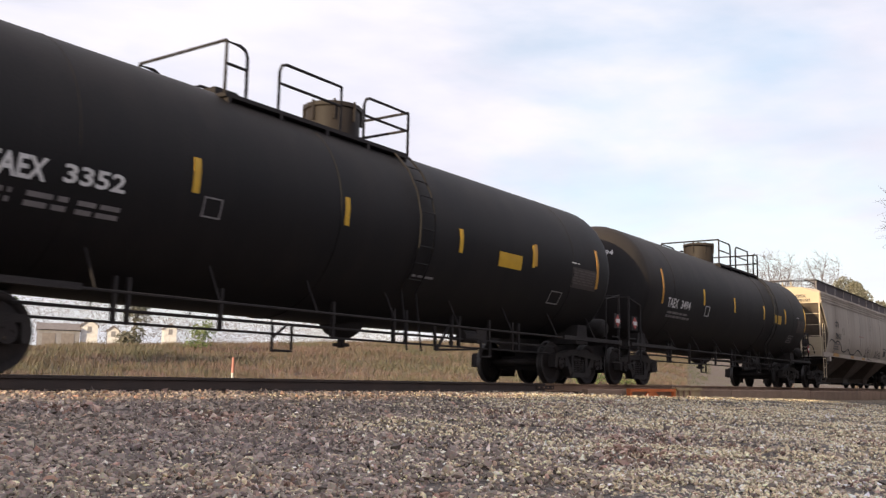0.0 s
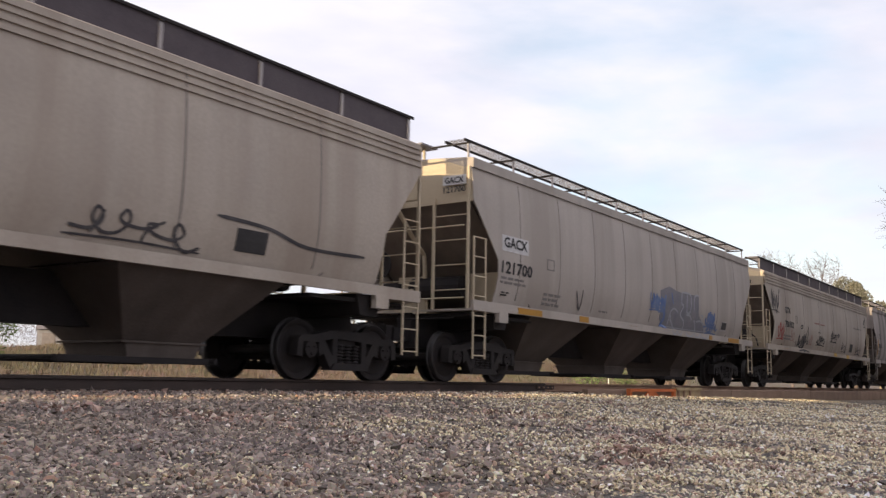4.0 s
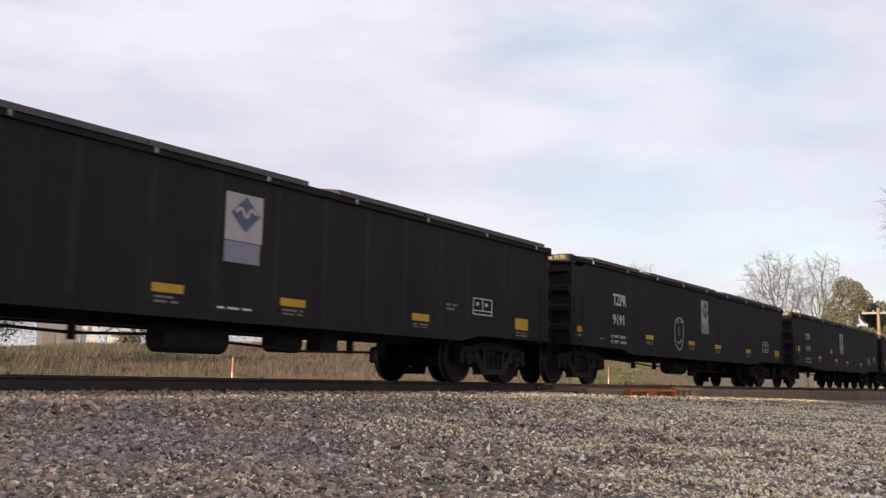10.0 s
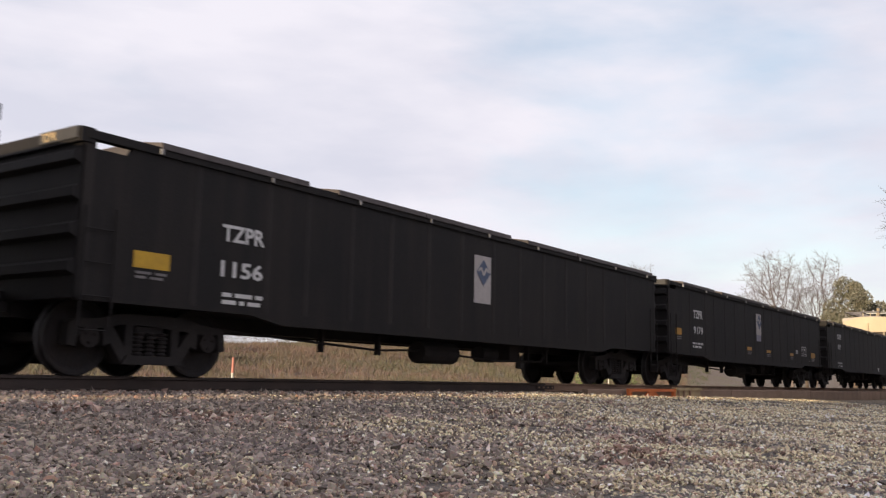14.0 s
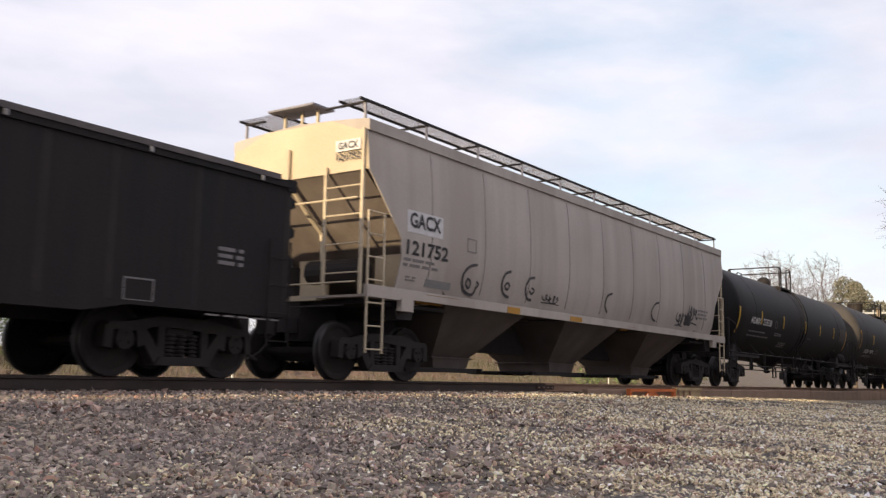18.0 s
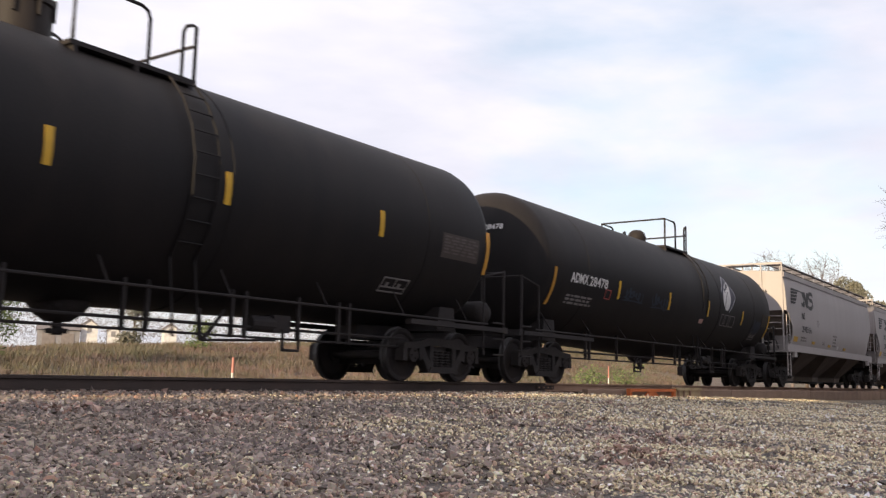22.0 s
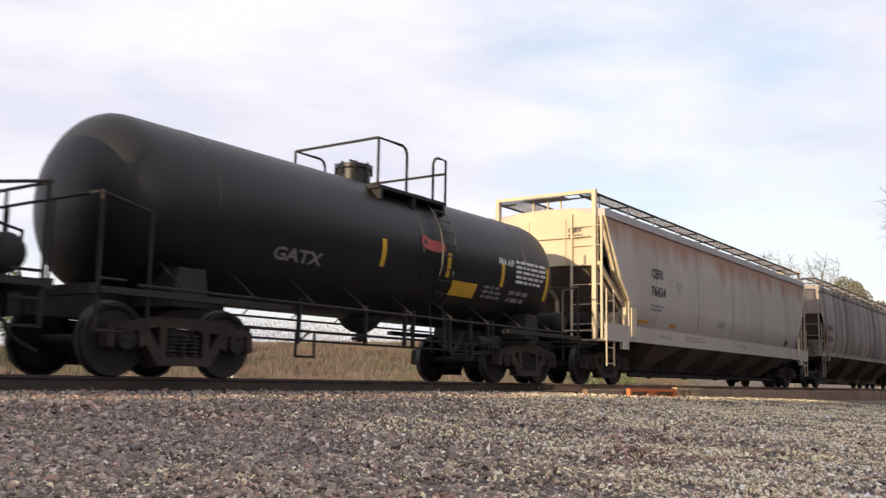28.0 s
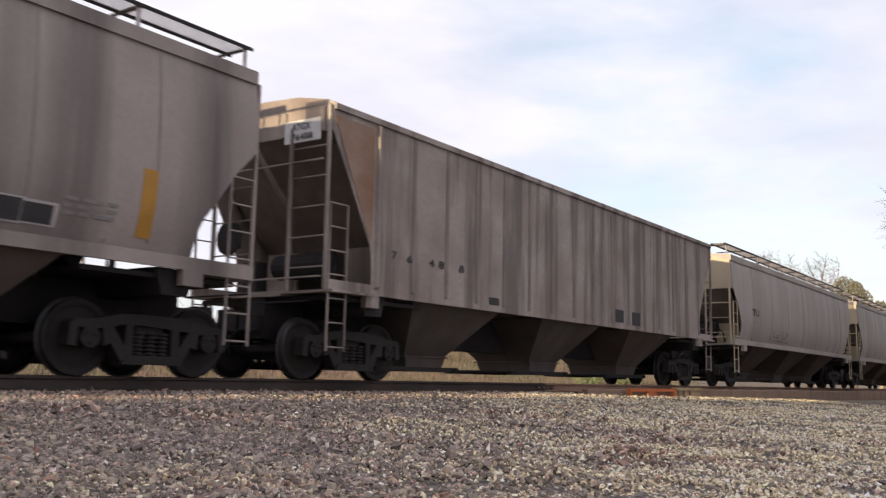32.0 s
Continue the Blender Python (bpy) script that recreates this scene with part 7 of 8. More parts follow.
def marks_g10(mark):
    mark("bar", -7.34, -6.83, 1.28, 1.48, YELLOW)
    mark("text", "TZPR", -6.05, 1.77, 0.22, 0.73, WHITE)
    mark("text", "1156", -6.05, 1.30, 0.22, 0.72, WHITE)
    mark("print", -6.00, 0.69, 0.91, 1.10, 2, WHITE)
    mark("bar", -0.22, 0.33, 1.44, 2.32, PALE_PANEL)
    mark("diamond", -0.16, 0.30, 1.76, 2.26, EMBLEM)


def marks_g11(mark):
    mark("text", "TZPR", -6.24, 1.89, 0.23, 0.72, WHITE)
    mark("text", "9179", -6.23, 1.45, 0.21, 0.72, WHITE)
    mark("print", -6.29, 0.78, 1.02, 1.21, 2, WHITE)
    mark("bar", -7.54, -7.13, 1.37, 1.55, ORANGE_Y)
    mark("bar", -0.45, 0.07, 1.72, 2.42, PALE_PANEL)
    mark("bar", -0.45, 0.03, 1.51, 1.72, BLUE_PANEL)
    mark("frame", 5.13, 5.79, 1.20, 1.55, WHITE)
    mark("bar", 6.52, 6.99, 1.15, 1.36, ORANGE_Y)
    mark("print", 4.31, 0.30, 1.23, 1.38, 2, WHITE)
    mark("print", 6.14, 0.25, 0.99, 1.04, 1, FADED)
    mark("diamond", -0.39, 0.10, 1.89, 2.42, EMBLEM)
    mark("bar", -1.46, -1.00, 1.17, 1.28, ORANGE_Y)
    mark("bar", 0.63, 1.10, 1.16, 1.25, ORANGE_Y)
    mark("bar", 3.54, 3.97, 1.15, 1.25, ORANGE_Y)
    mark("bar", 6.70, 7.12, 1.18, 1.34, ORANGE_Y)


def marks_g12(mark):
    mark("text", "COER", -6.10, 2.12, 0.23, 0.72, WHITE)
    mark("text", "8117", -5.99, 1.67, 0.22, 0.52, WHITE)
    mark("text", "LD LMT 219900", -6.13, 1.05, 0.08, 0.81, WHITE)
    mark("text", "LT WT  66100", -6.12, 0.92, 0.08, 0.81, WHITE)
    mark("print", -7.79, 1.33, 0.83, 0.88, 1, FADED)
    mark("bar", 2.70, 2.99, 0.87, 1.05, WHITE)
    mark("frame", 5.30, 5.72, 0.88, 1.16, FADED)
    mark("print", 6.66, 0.42, 1.42, 1.69, 3, FADED)
    mark("print", 6.50, 1.25, 0.77, 0.81, 1, FADED)


def marks_h13(mark):
    mark("bar", -7.25, -6.26, 2.44, 2.81, WHITE)
    mark("text", "GACX", -7.19, 2.52, 0.26, 0.86, BLACK)
    mark("text", "121752", -7.25, 2.06, 0.25, 1.16, BLACK)
    mark("print", -7.28, 0.93, 1.83, 2.01, 2, PALE)
    mark("print", -7.15, 0.26, 1.62, 1.72, 2, PALE)
    mark("frame", -5.51, -5.22, 2.32, 2.57, PALE)
    mark("bar", -6.61, -5.88, 1.59, 1.72, SKY_PATCH)
    mark("bar", -6.71, -5.74, 1.31, 1.44, ORANGE_Y)
    mark("bar", -4.15, -3.69, 1.32, 1.44, ORANGE_Y)
    mark("bar", -1.63, -1.10, 1.33, 1.43, ORANGE_Y)
    mark("bar", 1.27, 1.65, 1.30, 1.38, ORANGE_Y)
    mark("bar", 3.87, 4.28, 1.30, 1.39, ORANGE_Y)
    mark("stroke", [(-5.16, 2.12), (-5.41, 2.06), (-5.58, 1.88), (-5.48, 1.64), (-5.18, 1.58), (-5.11, 1.74)], 0.055, SPRAY)
    mark("stroke", [(-5.41, 1.86), (-5.31, 1.78), (-5.35, 1.68), (-5.45, 1.76), (-5.41, 1.86)], 0.045, SPRAY)
    mark("stroke", [(-5.13, 1.82), (-5.05, 1.78), (-5.10, 1.71)], 0.045, SPRAY)
    mark("stroke", [(-3.99, 2.13), (-4.20, 2.06), (-4.28, 1.86), (-4.16, 1.69), (-3.94, 1.63)], 0.055, SPRAY)
    mark("stroke", [(-4.10, 1.91), (-4.01, 1.86), (-4.06, 1.77), (-4.16, 1.83), (-4.10, 1.91)], 0.045, SPRAY)
    mark("stroke", [(-3.09, 2.10), (-3.31, 2.05), (-3.40, 1.86), (-3.28, 1.68), (-3.10, 1.65)], 0.055, SPRAY)
    mark("stroke", [(-3.18, 1.89), (-3.07, 1.85), (-3.14, 1.77), (-3.25, 1.83)], 0.045, SPRAY)
    mark("stroke", [(0.47, 2.10), (0.22, 2.02), (0.17, 1.80), (0.36, 1.64)], 0.055, SPRAY)
    mark("tag", -2.71, 0.77, 1.65, 0.19, 71, 4, 0.03, SPRAY)
    mark("stroke", [(3.22, 2.11), (2.97, 2.05), (2.82, 1.86), (2.94, 1.69), (3.16, 1.63)], 0.055, SPRAY)
    mark("tag", 4.48, 0.54, 1.63, 0.38, 72, 2, 0.05, SPRAY)
    mark("tag", 5.05, 1.01, 1.74, 0.46, 73, 4, 0.055, SPRAY)
    mark("bar", 5.11, 5.55, 1.65, 1.92, BLACK)
    mark("bar", 5.05, 5.46, 1.83, 1.87, WHITE)
    mark("print", 6.02, 0.77, 1.83, 2.14, 3, PALE)


def marks_t14(mark):
    mark("text", "ADMX", -6.34, 2.09, 0.22, 1.03, WHITE)
    mark("text", "25528", -5.07, 2.09, 0.23, 0.97, WHITE)
    mark("print", -6.28, 1.75, 1.79, 1.87, 1, FADED)
    mark("print", -6.29, 2.35, 1.65, 1.73, 1, FADED)
    mark("frame", -3.66, -3.38, 2.07, 2.31, FADED)
    mark("print", -3.46, 0.79, 1.79, 1.91, 2, FADED)
    mark("print", -2.54, 0.83, 1.43, 1.62, 3, FADED)
    mark("print", 0.83, 0.67, 1.88, 1.92, 1, FADED)
    mark("bar", -7.56, -7.45, 1.73, 2.56, YELLOW)
    mark("bar", -5.27, -5.17, 2.12, 2.56, YELLOW)
    mark("bar", -2.69, -2.59, 2.10, 2.55, YELLOW)
    mark("bar", 0.29, 0.39, 2.09, 2.55, YELLOW)
    mark("bar", 2.60, 2.70, 2.10, 2.53, YELLOW)
    mark("bar", 5.02, 5.12, 2.12, 2.57, YELLOW)
    mark("bar", 7.39, 7.49, 1.71, 2.55, ORANGE_Y)
    mark("panel", 6.13, 1.13, 2.04, 2.60)
    mark("print", 5.95, 0.42, 1.60, 1.65, 1, FADED)


def marks_t15(mark):
    mark("text", "SHQX", -6.04, 1.72, 0.21, 0.98, WHITE)
    mark("text", "9801", -4.83, 1.75, 0.18, 0.78, WHITE)
    mark("print", -6.00, 1.91, 1.53, 1.64, 2, FADED)
    mark("frame", -3.47, -3.13, 1.74, 1.96, FADED)
    mark("bar", -4.44, -4.34, 2.19, 2.65, YELLOW)
    mark("bar", -7.27, -7.17, 1.91, 2.79, ORANGE_Y)
    mark("panel", 6.27, 1.13, 2.14, 2.57)
    mark("frame", 5.04, 5.71, 1.45, 1.68, FADED)
    mark("bar", -1.02, -0.92, 2.24, 2.67, YELLOW)
    mark("bar", 1.46, 1.56, 2.23, 2.66, YELLOW)
    mark("bar", 4.58, 4.68, 2.26, 2.67, YELLOW)
    mark("bar", 7.64, 7.74, 1.98, 2.76, ORANGE_Y)


def marks_t16(mark):
    mark("text", "ADMX", -6.78, 2.19, 0.22, 0.80, WHITE)
    mark("text", "28478", -5.93, 2.18, 0.22, 0.90, WHITE)
    mark("print", -6.78, 1.20, 1.70, 1.93, 3, FADED)
    mark("frame", -5.08, -4.80, 1.96, 2.18, RED)
    mark("bar", -4.44, -4.34, 2.01, 2.44, YELLOW)
    mark("bar", -1.43, -1.33, 1.98, 2.43, YELLOW)
    mark("bar", 1.50, 1.60, 1.99, 2.45, YELLOW)
    mark("bar", 4.73, 4.83, 1.95, 2.39, YELLOW)
    mark("bar", -7.50, -7.40, 1.66, 2.44, ORANGE_Y)
    mark("fill", [(3.29, 3.35), (3.65, 3.10), (4.00, 2.80), (3.70, 2.50), (3.38, 2.25), (3.05, 2.52), (2.71, 2.84), (3.00, 3.12)], SIGN_BLUE)
    mark("stroke", [(3.29, 3.35), (3.65, 3.10), (4.00, 2.80), (3.70, 2.50), (3.38, 2.25)], 0.035, SILVER)
    mark("stroke", [(3.29, 3.35), (3.00, 3.12), (2.71, 2.84)], 0.035, SILVER)
    mark("stroke", [(2.92, 2.27), (3.11, 2.66), (3.36, 2.89)], 0.035, BLACK)
    mark("frame", 2.76, 3.04, 1.82, 2.16, FADED)
    mark("frame", 3.13, 3.46, 1.82, 2.16, FADED)
    mark("frame", 3.58, 4.02, 1.82, 2.16, FADED)
    mark("bar", 0.98, 1.28, 1.78, 1.90, PINK)
    mark("bar", 6.35, 6.85, 1.80, 2.15, DARKBLUE)
    mark("tag", -4.18, 1.16, 2.03, 0.26, 81, 5, 0.05, DARKBLUE)
    mark("tag", -2.53, 1.12, 1.98, 0.30, 82, 5, 0.05, DARKBLUE)
    mark("leaf", [(3.50, 3.20), (3.58, 3.02), (3.56, 2.84), (3.54, 2.68), (3.48, 2.53), (3.38, 2.38), (3.23, 2.30), (3.08, 2.29), (2.95, 2.35), (2.86, 2.46), (2.82, 2.58), (2.85, 2.72), (2.93, 2.86), (3.15, 3.06)], WHITE)
    mark("tag", 5.97, 0.67, 1.82, 0.39, 83, 3, 0.09, DARKBLUE)
    mark("print", 6.91, 0.62, 2.00, 2.41, 6, DIMYEL)
    mark("bar", 7.63, 7.73, 1.66, 2.42, YELLOW)
    mark("frame", 6.12, 6.69, 1.56, 1.80, FADED)


def marks_h17(mark):
    mark("text", "NS", -5.45, 2.60, 0.26, 0.45, BLACK)
    mark("text", "298316", -5.44, 2.10, 0.25, 1.39, BLACK)
    mark("frame", -3.13, -2.85, 2.44, 2.68, PALE)
    mark("print", -5.45, 0.80, 1.71, 1.93, 2, PALE)
    mark("bar", -6.43, -5.91, 1.71, 1.90, YELLOW)
    mark("bar", -3.77, -3.29, 1.71, 1.82, YELLOW)
    mark("bar", -1.16, -0.69, 1.69, 1.80, YELLOW)
    mark("bar", 1.68, 2.15, 1.66, 1.77, YELLOW)
    mark("print", -2.09, 0.37, 1.72, 1.86, 2, PALE)
    mark("print", -0.39, 0.61, 1.68, 2.23, 4, PALE)
    mark("bar", 0.44, 0.74, 1.66, 1.80, WHITE)


def marks_h18(mark):
    mark("text", "NS", -5.78, 2.58, 0.29, 0.46, BLACK)
    mark("text", "298335", -5.78, 2.10, 0.26, 1.48, BLACK)
    mark("frame", -3.43, -3.15, 2.43, 2.69, PALE)
    mark("print", -5.79, 0.84, 1.71, 1.91, 2, PALE)
    mark("bar", -6.73, -6.24, 1.70, 1.93, YELLOW)
    mark("bar", -4.07, -3.58, 1.69, 1.83, YELLOW)
    mark("bar", -1.25, -0.79, 1.67, 1.78, YELLOW)
    mark("bar", 1.14, 1.63, 1.67, 1.78, YELLOW)
    mark("bar", 3.97, 4.46, 1.64, 1.75, YELLOW)
    mark("print", -2.46, 0.45, 1.72, 1.90, 2, PALE)
    mark("print", -0.64, 0.55, 1.71, 2.23, 4, PALE)
    mark("bar", 0.13, 0.42, 1.68, 1.81, WHITE)
    mark("bar", 6.38, 6.86, 1.74, 1.94, YELLOW)
    mark("print", 2.23, 0.51, 1.75, 1.87, 2, PALE)
    mark("print", 4.38, 0.79, 1.77, 2.00, 3, PALE)


def marks_t19(mark):
    mark("text", "GATX", -3.68, 1.91, 0.26, 0.88, WHITE)
    mark("text", "6945", -2.67, 1.89, 0.25, 0.79, WHITE)
    mark("print", -3.55, 1.74, 1.59, 1.84, 2, FADED)
    mark("print", -1.55, 1.35, 1.44, 1.76, 3, FADED)
    mark("bar", -4.41, -4.32, 1.62, 2.41, ORANGE_Y)
    mark("bar", -1.51, -1.42, 1.89, 2.38, YELLOW)
    mark("bar", 1.01, 1.10, 1.88, 2.36, YELLOW)
    mark("bar", 2.79, 2.88, 1.88, 2.34, YELLOW)


def marks_t20(mark):
    mark("text", "GATX", -2.92, 1.72, 0.19, 1.00, FADED)
    mark("bar", -0.60, -0.50, 1.87, 2.32, YELLOW)
    mark("bar", 1.24, 1.34, 1.88, 2.32, YELLOW)
    mark("bar", 3.06, 3.16, 1.88, 2.33, YELLOW)
    mark("bar", 4.81, 4.91, 1.74, 2.43, YELLOW)
    mark("bar", 1.46, 2.30, 1.59, 1.85, YELLOW)
    mark("text", "FRA AIP", 2.94, 2.31, 0.13, 0.56, WHITE)
    mark("print", 3.61, 1.15, 1.96, 2.46, 5, WHITE)
    mark("print", 2.56, 0.62, 1.59, 1.86, 3, FADED)
    mark("print", 3.47, 0.70, 1.56, 1.84, 2, FADED)
    mark("stroke", [(0.46, 2.48), (0.68, 2.39), (1.15, 2.40)], 0.2, RED)


def marks_h21(mark):
    mark("text", "CEFX", -6.25, 2.71, 0.25, 0.77, BLACK)
    mark("text", "76434", -6.28, 2.25, 0.26, 0.93, BLACK)
    mark("frame", -4.47, -4.21, 2.50, 2.74, PALE)
    mark("print", -6.29, 0.83, 1.83, 2.04, 2, PALE)
    mark("bar", -6.91, -6.33, 1.52, 1.61, ORANGE_Y)
    mark("bar", -4.94, -4.50, 1.53, 1.61, ORANGE_Y)
    mark("print", -1.34, 0.67, 1.69, 1.89, 3, PALE)
    mark("print", -3.98, 1.52, 1.17, 1.33, 2, PINK)
    mark("print", -5.76, 0.79, 1.18, 1.27, 2, PALE)
    mark("print", 0.42, 0.90, 1.19, 1.29, 2, PALE)
    mark("bar", 5.86, 6.25, 1.49, 1.66, BLACK)


def marks_h22(mark):
    mark("text", "BNGX", -8.45, 2.39, 0.24, 0.95, BLACK)
    mark("text", "20346", -8.47, 1.95, 0.23, 0.94, BLACK)
    mark("print", -8.44, 0.93, 1.59, 1.77, 2, PALE)
    mark("frame", -6.74, -6.50, 2.13, 2.38, PALE)
    mark("bar", -8.70, -8.58, 1.60, 2.51, ORANGE_Y)
    mark("stroke", [(-2.03, 1.47), (-2.15, 1.82), (-2.11, 2.09), (-1.86, 2.19), (-1.61, 2.15), (-1.62, 2.00), (-1.91, 1.91), (-1.75, 1.70), (-1.53, 1.50)], 0.04, SPRAY)
    mark("stroke", [(-2.03, 1.47), (-1.78, 1.50), (-1.53, 1.50)], 0.03, SPRAY)
    mark("stroke", [(-1.84, 2.09), (-1.76, 2.06)], 0.07, SPRAY)
    mark("stroke", [(-2.00, 1.85), (-1.95, 1.65)], 0.09, SILVER)
    mark("stroke", [(0.63, 1.71), (0.90, 1.96), (0.82, 2.27), (0.65, 2.36), (0.58, 2.12), (0.75, 2.01), (0.59, 1.78), (0.74, 1.69)], 0.035, SPRAY)
    mark("tag", 1.35, 1.30, 1.86, 0.62, 91, 4, 0.11, BLUE_MIST)
    mark("tag", 2.15, 1.05, 1.74, 0.50, 92, 3, 0.12, BLUE_MIST)
    mark("stroke", [(1.40, 2.00), (1.75, 2.15), (2.20, 2.10), (2.70, 2.12), (3.20, 2.02)], 0.16, BLUE_MIST)
    mark("bar", -0.59, -0.48, 1.60, 2.04, ORANGE_Y)
    mark("bar", 2.01, 2.12, 1.67, 2.07, ORANGE_Y)
    mark("bar", 6.25, 6.70, 1.60, 1.86, PALE_PANEL)
    mark("bar", 6.30, 6.65, 1.62, 1.83, BLACK)
    mark("bar", 5.11, 5.32, 1.59, 1.68, WHITE)
    mark("bar", 7.70, 7.90, 1.64, 2.46, ORANGE_Y)
    mark("print", 6.73, 0.68, 1.73, 1.97, 3, PALE)
    mark("bar", 5.86, 6.32, 1.59, 1.87, PALE_PANEL)
    mark("bar", 5.88, 6.29, 1.61, 1.85, BLACK)


def marks_h23(mark):
    mark("text", "7", -6.69, 1.95, 0.13, 0.13, BLACK)
    mark("text", "6", -6.31, 1.93, 0.13, 0.15, BLACK)
    mark("text", "4", -5.70, 1.94, 0.13, 0.16, BLACK)
    mark("text", "8", -5.43, 1.93, 0.14, 0.17, BLACK)
    mark("text", "8", -4.81, 1.93, 0.14, 0.16, BLACK)
    mark("bar", -3.81, -3.47, 1.44, 1.58, BLACK)
    mark("bar", 1.62, 2.06, 1.46, 1.76, BLACK)
    mark("bar", 2.55, 3.02, 1.44, 1.76, BLACK)


def marks_h24(mark):
    mark("text", "TU", -6.37, 2.30, 0.24, 0.72, BLACK)
    mark("tag", -3.94, 2.07, 1.62, 0.37, 91, 3, 0.04, PALE)


def marks_ns_logo(mark):
    mark("poly", [(-6.71, 3.70), (-5.63, 3.69), (-5.70, 3.63), (-6.73, 3.60)], BLACK)
    mark("poly", [(-6.77, 3.57), (-5.82, 3.61), (-5.91, 3.52), (-6.79, 3.48)], BLACK)
    mark("poly", [(-6.81, 3.45), (-5.96, 3.48), (-6.02, 3.39), (-6.83, 3.34)], BLACK)
    mark("poly", [(-6.85, 3.32), (-6.07, 3.35), (-6.15, 3.24), (-6.89, 3.21)], BLACK)
    mark("poly", [(-6.89, 3.20), (-6.21, 3.19), (-6.29, 3.12), (-6.92, 3.09)], BLACK)
    mark("poly", [(-5.63, 3.69), (-5.26, 3.67), (-5.28, 3.62), (-5.70, 3.64)], BLACK)
    mark("poly", [(-5.28, 3.67), (-5.00, 3.67), (-4.93, 3.56), (-5.05, 3.33), (-5.11, 3.42)], BLACK)
    mark("poly", [(-5.43, 3.24), (-5.24, 3.21), (-5.03, 3.34), (-4.91, 3.28), (-4.97, 3.09), (-5.40, 3.10)], BLACK)
    mark("poly", [(-5.12, 3.68), (-4.73, 3.69), (-4.60, 3.41), (-4.41, 3.09), (-4.73, 3.08), (-4.96, 3.43)], BLACK)
    mark("poly", [(-4.52, 3.68), (-4.22, 3.70), (-4.44, 3.09), (-4.71, 3.09)], BLACK)
    mark("stroke", [(-3.57, 3.63), (-3.76, 3.70), (-4.05, 3.68), (-4.24, 3.56), (-4.11, 3.45), (-3.79, 3.42), (-3.68, 3.30), (-3.87, 3.14), (-4.16, 3.10), (-4.40, 3.13)], 0.15, BLACK)


MARKS = {"t1": marks_t1, "t2": marks_t2, "h3": marks_h3, "h4": marks_h4, "h5": marks_h5, "h6": marks_h6, "g7": marks_g7, "g8": marks_g8, "g9": marks_g9, "g10": marks_g10, "g11": marks_g11, "g12": marks_g12, "h13": marks_h13, "t14": marks_t14, "t15": marks_t15, "t16": marks_t16, "h17": marks_h17, "h18": marks_h18, "t19": marks_t19, "t20": marks_t20, "h21": marks_h21, "h22": marks_h22, "h23": marks_h23, "h24": marks_h24, "ns_logo": marks_ns_logo}


# ---- the cars, front to rear ----
def no_marks(mark):
    """For a car whose side stays bare."""


